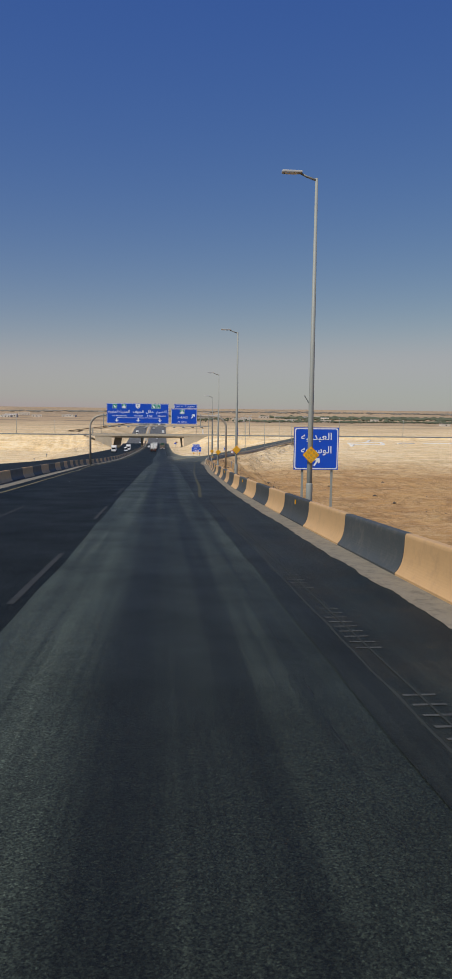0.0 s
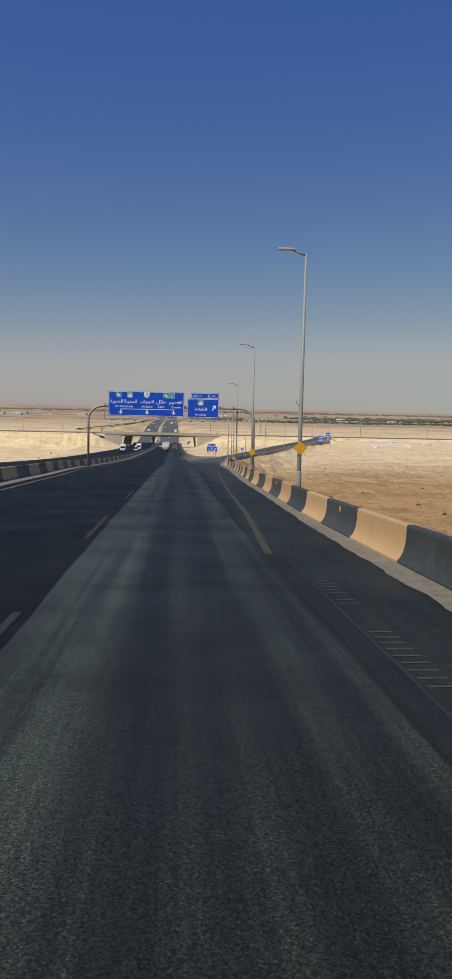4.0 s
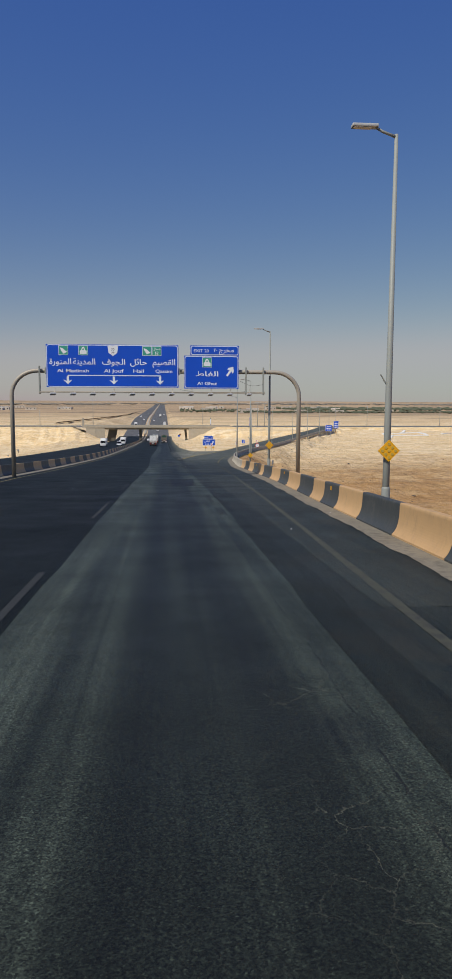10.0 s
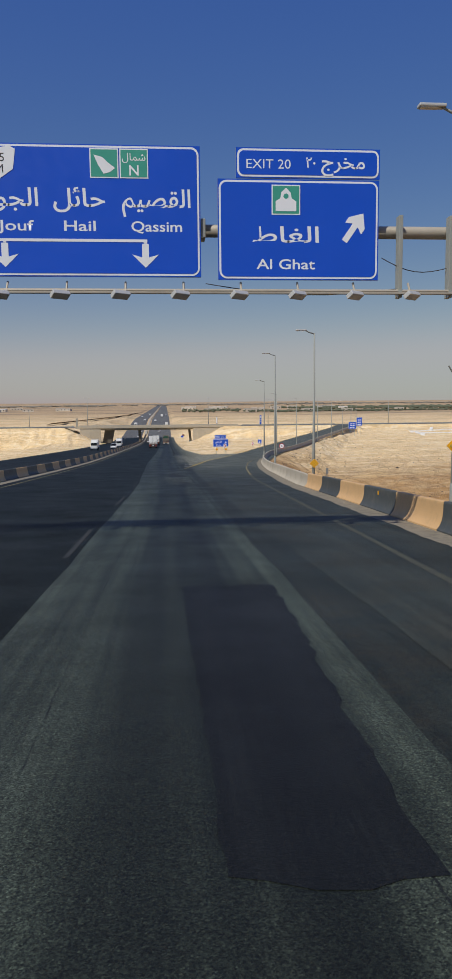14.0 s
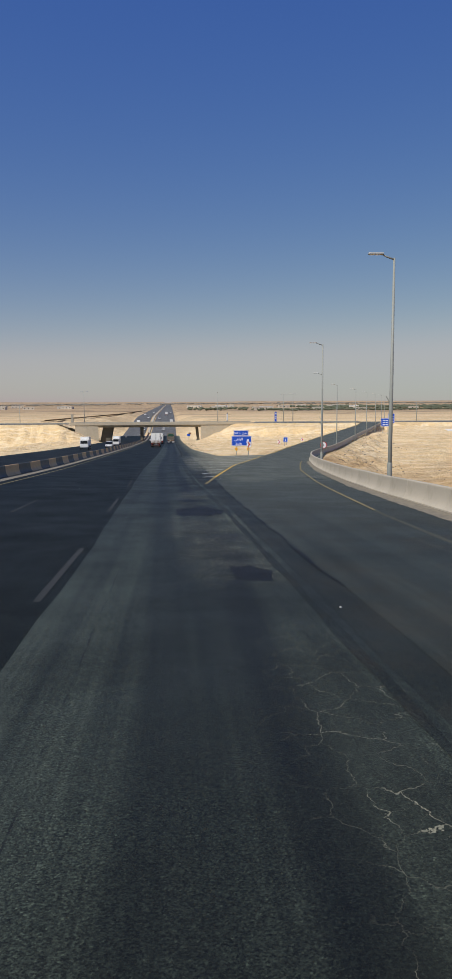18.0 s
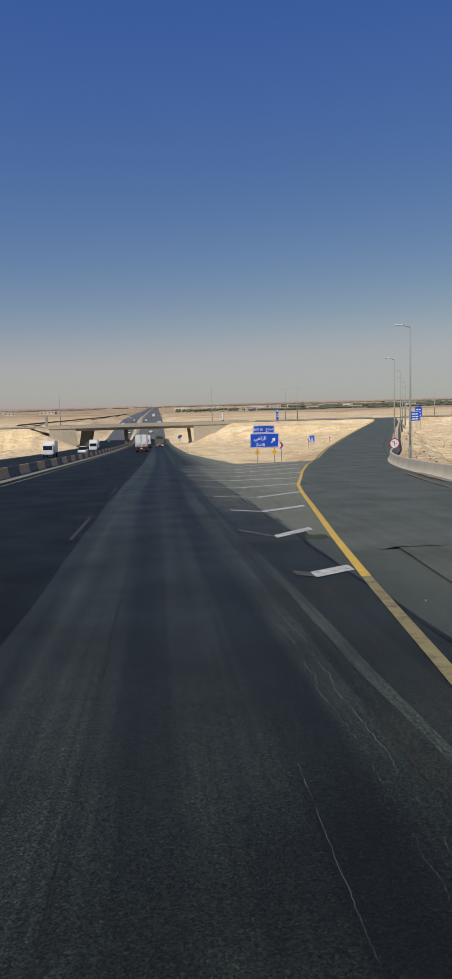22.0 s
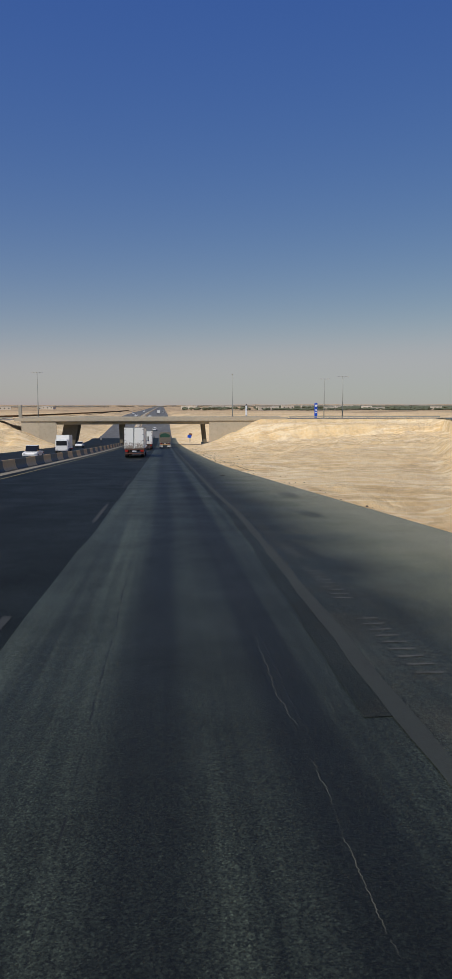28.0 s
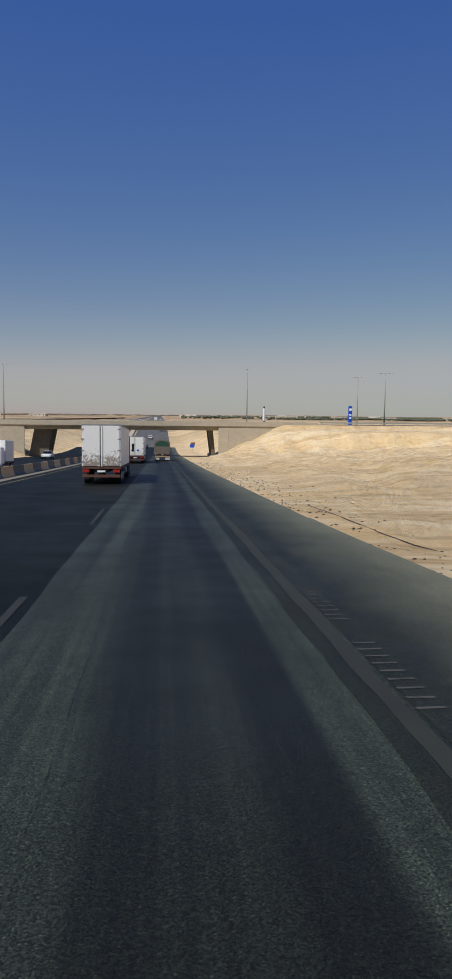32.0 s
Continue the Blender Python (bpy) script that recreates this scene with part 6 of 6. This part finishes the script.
M_DOOR_WHITE, M_DOOR_DIRTY = grimy("white_trailer_door", 0.25), grimy("grimy_trailer_door", 0.85)


def semi_truck(m, marks):
    t = thing("semi_trailer_truck", "white box semi-trailer with double rear doors behind a dark tractor", "truck", at=m)
    body = part("trailer_box", a_box(-1.27, 1.27, 0.0, 13.4, 1.15, 3.95, 0.03), M_TRAILER, t)
    part("top_rail", a_box(-1.285, 1.285, -0.01, 13.41, 3.88, 3.98, 0.01), M_SIGN_BACK, t)
    part("bottom_rail", a_box(-1.285, 1.285, -0.01, 13.41, 1.02, 1.2, 0.01), M_RUST, t)
    for s in (-1, 1):
        door = part("rear_door", a_box(s * 0.62 - 0.58, s * 0.62 + 0.58, -0.04, -0.005, 1.2, 3.86, 0.015), M_DOOR_WHITE if marks else M_DOOR_DIRTY, t, "white rear door")
        part("lock_bar", a_tube([(s * 0.09, -0.06, 1.15), (s * 0.09, -0.06, 3.88)], 0.02, 6), M_STEEL, door)
        for z in (1.45, 2.2, 2.95, 3.6):
            part("hinge", a_box(s * 1.2 - 0.13, s * 1.2 + 0.08, -0.055, -0.038, z, z + 0.08), M_SIGN_BACK, door)
        if marks:
            part("triangle_mark", a_prism([(s * 0.42 - 0.24, 1.85), (s * 0.42 + 0.24, 1.85), (s * 0.42, 2.15)], -0.046, -0.042), M_BLUE, door, "blue triangle")
        lamp = part("tail_lamp", a_box(s * 1.0 - 0.22, s * 1.0 + 0.22, -0.05, 0.05, 0.78, 0.98, 0.02), M_TAIL, t, "red tail lamp")
        for y in (1.6, 2.9, 4.2):
            wheel(t, s * 1.05, y, 0.52, 0.4)
        for y in (12.6, 16.0):
            wheel(t, s * 1.05, y, 0.52, 0.35)
        part("side_guard", a_box(s * 1.2 - 0.02, s * 1.2 + 0.02, 5.2, 10.6, 0.55, 1.0, 0.01), M_CHASSIS, t)
        part("mirror", a_box(s * 1.5 - 0.1, s * 1.5 + 0.1, 16.0, 16.1, 2.1, 2.8, 0.03), M_CHASSIS, t)
    part("bumper_beam", a_box(-1.25, 1.25, -0.02, 0.12, 0.45, 0.64, 0.02), M_RUST, t)
    part("number_plate", a_box(-0.26, 0.26, -0.03, 0.0, 0.8, 0.92), M_SIGN_WHITE, t)
    part("chassis", a_box(-0.5, 0.5, 0.2, 16.4, 0.8, 1.1, 0.03), M_CHASSIS, t)
    part("fuel_tank", a_tube([(1.0, 6.6, 0.75), (1.0, 8.6, 0.75)], 0.32, 14), M_STEEL, t)
    part("cab", a_box(-1.22, 1.22, 14.2, 16.7, 0.7, 3.5, 0.15), M_CHASSIS, t, "dark tractor cab")
    part("windscreen", a_box(-1.1, 1.1, 16.68, 16.72, 1.9, 2.9, 0.01), M_GLASS, t)
    return t


def car(m, kind, label):
    t = thing("car" if kind == "sedan" else kind, label, "car" if kind == "sedan" else "truck" if "truck" in kind else "pickup", at=m)
    if kind == "box_truck":
        part("cargo_box", a_box(-1.05, 1.05, 0.0, 4.2, 0.95, 3.1, 0.04), M_TRAILER, t)
        part("cab", a_box(-1.0, 1.0, 4.35, 6.0, 0.5, 2.4, 0.15), M_CAR_WHITE, t)
        part("windscreen", a_box(-0.85, 0.85, 5.96, 6.02, 1.4, 2.15, 0.02), M_GLASS, t)
        part("chassis", a_box(-0.5, 0.5, 0.1, 5.8, 0.55, 0.9), M_CHASSIS, t)
        ends, axles, r, half = (0.0, 6.0), (1.0, 5.1), 0.4, 0.92
    else:
        long_bed = kind == "pickup"
        side = [(0.02, 0.45), (0.0, 0.85), (0.1, 1.0), (1.3 if not long_bed else 1.9, 1.02), (1.6 if not long_bed else 2.0, 1.0), (3.5, 0.98), (4.6, 0.86), (4.75, 0.6), (4.7, 0.4), (2.4, 0.32)]
        bm = a_prism([(a, b) for a, b in side], -0.9, 0.9)
        bmesh.ops.bevel(bm, geom=bm.edges[:], offset=0.06, segments=2, affect="EDGES")
        bmesh.ops.transform(bm, matrix=Matrix.Rotation(radians(90), 4, "Z"), verts=bm.verts)
        part("body", bm, M_CAR_WHITE, t)
        top = [(0.75, 1.0), (1.35, 1.46), (2.5, 1.5), (3.4, 1.0)] if not long_bed else [(1.85, 1.0), (1.95, 1.7), (3.0, 1.72), (3.7, 1.0)]
        bm = a_prism(top, -0.72, 0.72)
        bmesh.ops.bevel(bm, geom=bm.edges[:], offset=0.05, segments=2, affect="EDGES")
        bmesh.ops.transform(bm, matrix=Matrix.Rotation(radians(90), 4, "Z"), verts=bm.verts)
        cabin = part("cabin", bm, M_GLASS, t, "dark glazed cabin")
        roof = [(top[1][0] - 0.1, top[1][1] - 0.03), (top[1][0] + 0.05, top[1][1] + 0.04), (top[2][0] - 0.05, top[2][1] + 0.04), (top[2][0] + 0.12, top[2][1] - 0.03)]
        bm = a_prism(roof, -0.7, 0.7)
        bmesh.ops.transform(bm, matrix=Matrix.Rotation(radians(90), 4, "Z"), verts=bm.verts)
        part("roof", bm, M_CAR_WHITE, t)
        ends, axles, r, half = (0.0, 4.72), (0.9, 3.8), 0.34, 0.82
    for s in (-1, 1):
        part("tail_lamp", a_box(s * half - 0.13, s * half + 0.1, ends[0] - 0.02, ends[0] + 0.06, 0.72, 0.86, 0.01), M_TAIL, t, "red tail lamp")
        part("head_lamp", a_box(s * half * 0.85 - 0.14, s * half * 0.85 + 0.14, ends[1] - 0.06, ends[1] + 0.03, 0.64, 0.8, 0.01), M_HEAD, t)
        for y in axles:
            wheel(t, s * half, y, r, 0.24)
    return t


def on_road(x, y, back=False):
    g = float(rz(y + 3) - rz(y - 3)) / 6
    return pose(x, y, float(rz(y)) + 0.005, math.degrees(math.atan(g)) * (-1 if back else 1), 0, 180 if back else 0)


dump_truck(on_road(0.35, 410))
semi_truck(on_road(-3.9, 331), False)
semi_truck(on_road(-3.7, 392), True)
car(on_road(-7.9, 448), "sedan", "white sedan in the fast lane")
car(on_road(-16.3, 330, True), "pickup", "white pickup on the oncoming carriageway")
car(on_road(-20.6, 312, True), "box_truck", "white box truck on the oncoming carriageway")
car(on_road(-16.6, 362, True), "box_truck", "white delivery truck on the oncoming carriageway")
car(on_road(-21.0, 425, True), "sedan", "white car on the oncoming carriageway")
car(on_road(-15.8, 545, True), "sedan", "white car on the distant oncoming carriageway")

for x, y, back in ((-16.2, 590, True), (-21.5, 640, True), (-4.0, 585, False), (1.0, 640, False), (-8.0, 700, False), (-17.0, 720, True), (-3.0, 790, False), (-22.0, 800, True), (0.5, 880, False), (-17.0, 930, True)):
    car(on_road(x, y, back), "box_truck" if y in (640, 790) else "sedan", "white vehicle far down the highway beyond the bridge")

# ---- the plain beyond ----
rnd = random.Random(7)


def building(x, y, w, d, h):
    z = gz(x, y)
    t = thing("building", "low pale flat-roofed roadside building far out on the plain", "building", "distant buildings", pose(x, y, z, 0, 0, rnd.uniform(-12, 12)))
    part("wall", a_box(-w / 2, w / 2, -d / 2, d / 2, -0.5, h), M_WALL, t)
    part("roof", a_box(-w / 2 - 0.2, w / 2 + 0.2, -d / 2 - 0.2, d / 2 + 0.2, h, h + 0.35), M_SIGN_WHITE if rnd.random() < 0.4 else M_WALL, t)
    n = max(1, int(w / 5))
    for k in range(n):
        x0 = -w / 2 + (k + 0.5) * w / n
        part("window", a_box(x0 - 0.7, x0 + 0.7, -d / 2 - 0.05, -d / 2 + 0.05, 1.0, 2.3), M_GLASS, t)


for k in range(18):
    building(rnd.uniform(25, 330), rnd.uniform(1000, 1500), rnd.uniform(8, 22), rnd.uniform(8, 14), rnd.uniform(2.8, 4.6))
for k in range(9):
    building(rnd.uniform(-330, -90), rnd.uniform(1150, 1600), rnd.uniform(9, 22), rnd.uniform(8, 14), rnd.uniform(2.8, 4.4))
for k in range(4):
    building(rnd.uniform(230, 520), rnd.uniform(800, 1000), rnd.uniform(8, 16), rnd.uniform(8, 12), rnd.uniform(2.6, 3.6))


def grove(name, spots, label, size, wide=1.0, mat=None):
    """A far stand of trees: many small leafy clumps with gaps between them, and short stems."""
    verts, faces = [], []
    ico = bmesh.new()
    bmesh.ops.create_icosphere(ico, subdivisions=1, radius=1.0)
    base = [v.co.copy() for v in ico.verts]
    tri = [[v.index for v in f.verts] for f in ico.faces]
    ico.free()
    for x, y in spots:
        z = gz(x, y)
        for k in range(3):
            r = size * rnd.uniform(0.5, 1.1)
            cx, cy, cz = x + rnd.uniform(-1, 1) * size, y + rnd.uniform(-1, 1) * size, z + size * rnd.uniform(0.7, 1.6)
            o = len(verts)
            verts += [(cx + b.x * r * wide * rnd.uniform(0.7, 1.25), cy + b.y * r * rnd.uniform(0.7, 1.25), cz + b.z * r * rnd.uniform(0.6, 1.0)) for b in base]
            faces += [[o + i for i in f] for f in tri]
        o = len(verts)
        for a, b in ((0, -0.15), (0.15, 0.1), (-0.15, 0.1)):
            verts += [(x + a, y + b, z - 0.3), (x + a * 0.5, y + b * 0.5, z + size)]
        faces += [[o, o + 2, o + 3, o + 1], [o + 2, o + 4, o + 5, o + 3], [o + 4, o, o + 1, o + 5]]
    me = bpy.data.meshes.new(name)
    me.from_pydata(verts, [], faces)
    me.materials.append(mat or M_LEAF)
    tagged(part(name, me), label, "trees", kind="stuff")


grove("distant_trees", [(rnd.uniform(200, 1000), rnd.gauss(1330, 90)) for _ in range(1500)], "green farm groves far out on the plain, paled by painted haze", 1.5, 3.0)
grove("distant_trees", [(rnd.uniform(110, 460), rnd.gauss(1010, 22)) for _ in range(520)], "low green planted rows far out on the plain", 1.0, 3.0)
grove("distant_trees", [(rnd.uniform(-1500, -150), rnd.gauss(2300, 120)) for _ in range(600)], "tree belt near the horizon, greyed by painted haze", 1.8, 6, M_HAZY_LEAF)
grove("distant_trees", [(rnd.uniform(-150, 1900), rnd.gauss(2700, 150)) for _ in range(600)], "tree belt near the horizon, greyed by painted haze", 1.8, 6, M_HAZY_LEAF)
grove("roadside_shrubs", [(rnd.uniform(25, 120), rnd.uniform(960, 1200)) for _ in range(70)], "shrubs among the roadside buildings, paled by painted haze", 1.5, 1.6)

# brown earth bund beside the far highway
bund = along([tuple(p) for p in curve_through([(-70, 545, -16.2), (-58, 640, -16.4), (-40, 800, -16.6), (-34, 1000, -17.0)], 20.0)], -1.6, 1.6, 0.0, M_MUDWALL, "earth_bund")
me = bund.data
for i, v in enumerate(me.vertices):
    v.co.z += 0.7 if i % 2 else -0.3
tagged(bund, "long brown earth bund beside the distant highway", "bund", kind="structure")

# white stones laid out on the plain
marks = thing("stone_marking", "whitewashed stones laid as bold shapes on the plain", "stone marking")


def stone_line(a, b, w=1.3):
    ax, ay, bx, by = *a, *b
    n = max(2, int(math.hypot(bx - ax, by - ay) / 2.2))
    for k in range(n):
        x, y = ax + (bx - ax) * (k + 0.5) / n, ay + (by - ay) * (k + 0.5) / n
        part("stone", STONE_ROW, None, marks, at=pose(x, y, gz(x, y) + 0.02, 0, 0, math.degrees(math.atan2(by - ay, bx - ax))))


STONE_ROW = mesh_of(a_box(-1.15, 1.15, -0.7, 0.7, -0.2, 0.35, 0.12), "stone", M_WHITEWASH)
for a, b in (((109, 411), (128, 411)), ((109, 411), (100, 369)), ((100, 369), (106, 387)), ((106, 387), (123, 387)), ((123, 387), (128, 411)), ((118, 411), (131, 444)),
             ((135, 400), (148, 410)), ((150, 400), (166, 400)), ((166, 400), (172, 412)), ((180, 405), (200, 405))):
    stone_line(a, b)

# scattered dark stones and dry litter on the bank
rock = bmesh.new()
bmesh.ops.create_icosphere(rock, subdivisions=1, radius=1.0)
for v in rock.verts:
    v.co = Vector((v.co.x * rnd.uniform(0.7, 1.2), v.co.y * rnd.uniform(0.6, 1.0), v.co.z * rnd.uniform(0.3, 0.6)))
ROCK = mesh_of(rock, "stone", M_STONE)
verts, faces = [], []
base = [v.co.copy() for v in ROCK.vertices]
tri = [list(p.vertices) for p in ROCK.polygons]
for k in range(4200):
    if k % 3 == 0:
        y = rnd.uniform(236, 400)
        x = pave_edge(y) - 0.15 + abs(rnd.gauss(0, 1.5))
    else:
        y = rnd.uniform(-10, 330)
        x = float(np.interp(y, EDGE_Y, EDGE_X)) + (ramp_x(y) - 6 if y > 235 else 0) + 1.2 + abs(rnd.gauss(0, rnd.choice((5, 9, 26))))
    i = int(np.argmin(np.hypot(RAMP_LINE[:, 0] - x, RAMP_LINE[:, 1] - y)))
    if math.hypot(RAMP_LINE[i][0] - x, RAMP_LINE[i][1] - y) < 6.5 and y > 140:
        continue
    z, r, a = gz(x, y), rnd.choice((0.025, 0.04, 0.06, 0.08)) if k % 3 == 0 else rnd.choice((0.05, 0.06, 0.08, 0.1, 0.13, 0.22)), rnd.uniform(0, 6.28)
    o = len(verts)
    verts += [(x + r * (b.x * math.cos(a) - b.y * math.sin(a)), y + r * (b.x * math.sin(a) + b.y * math.cos(a)), z + r * b.z * 0.8) for b in base]
    faces += [[o + j for j in f] for f in tri]
me = bpy.data.meshes.new("scattered_stones")
me.from_pydata(verts, [], faces)
me.materials.append(M_STONE)
tagged(part("scattered_stones", me), "small dark stones scattered over the sand", "stones", kind="stuff")


# single dark rocks on the flat, torn tyre strips and litter on the road
for x, y, r in ((50.6, 156.4, 0.55), (51.2, 143.0, 0.6), (61.5, 185.8, 0.5), (47.5, 236.0, 0.45), (44.0, 176.0, 0.35)):
    ob = part("rock", ROCK, None, None, at=pose(x, y, gz(x, y) + 0.05, 0, 0, x * 40) @ Matrix.Diagonal((r * 1.5, r, r, 1)))
    tagged(ob, "dark weathered rock lying on the reddish flat", "rock", "dark rocks on the flat")
cable = thing("tyre_strip", "torn black tyre strip lying on the sandy edge", "debris", at=pose(0, 0, 0))
part("strip", a_tube([(x, y, gz(x, y) + 0.02) for x, y in ((6.3, 313), (6.55, 309), (7.0, 304.5), (7.6, 303), (8.1, 302.4))], [0.01, 0.016, 0.016, 0.022, 0.012], 7), M_RUBBER, cable)
hose = thing("tyre_strip", "short black tyre strip lying on the shoulder", "debris")
part("strip", a_tube([(x, y, float(rz(y)) + 0.02) for x, y in ((3.52, 282.35), (3.6, 282.22), (3.72, 282.15), (3.84, 282.0))], [0.008, 0.014, 0.018, 0.024], 7), M_RUBBER, hose)
scrap = bmesh.new()
for k in range(18):
    y = rnd.uniform(-8, 300)
    x = rnd.choice((rnd.uniform(2.5, 4.2), rnd.uniform(-9.0, -2.6), bar_x(min(y, 200)) - 0.4 if y < 200 else rnd.uniform(3.0, 5.5)))
    z, w, a = float(rz(y)) + 0.012, rnd.uniform(0.008, 0.026), rnd.uniform(0, 180)
    box(scrap, -w, w, -w * 0.6, w * 0.6, -0.008, 0.012, 0.0, pose(x, y, z, rnd.uniform(-14, 14), rnd.uniform(-14, 14), a))
tagged(part("litter", scrap, M_LITTER), "small pale scraps of litter along the road", "litter", kind="stuff")
for x, y in ((-48, 300), (-62, 352), (-22.0, 500)):
    t = thing("marker_post", "short dark marker post standing in the sandy basin", "marker post", at=pose(x, y, gz(x, y)))
    part("post", a_tube([(0, 0, -0.3), (0, 0, 1.7)], 0.07, 8), M_CHASSIS, t)
    part("plate", a_box(-0.3, 0.3, -0.12, -0.08, 1.3, 1.9, 0.02), M_SIGN_BACK, t)
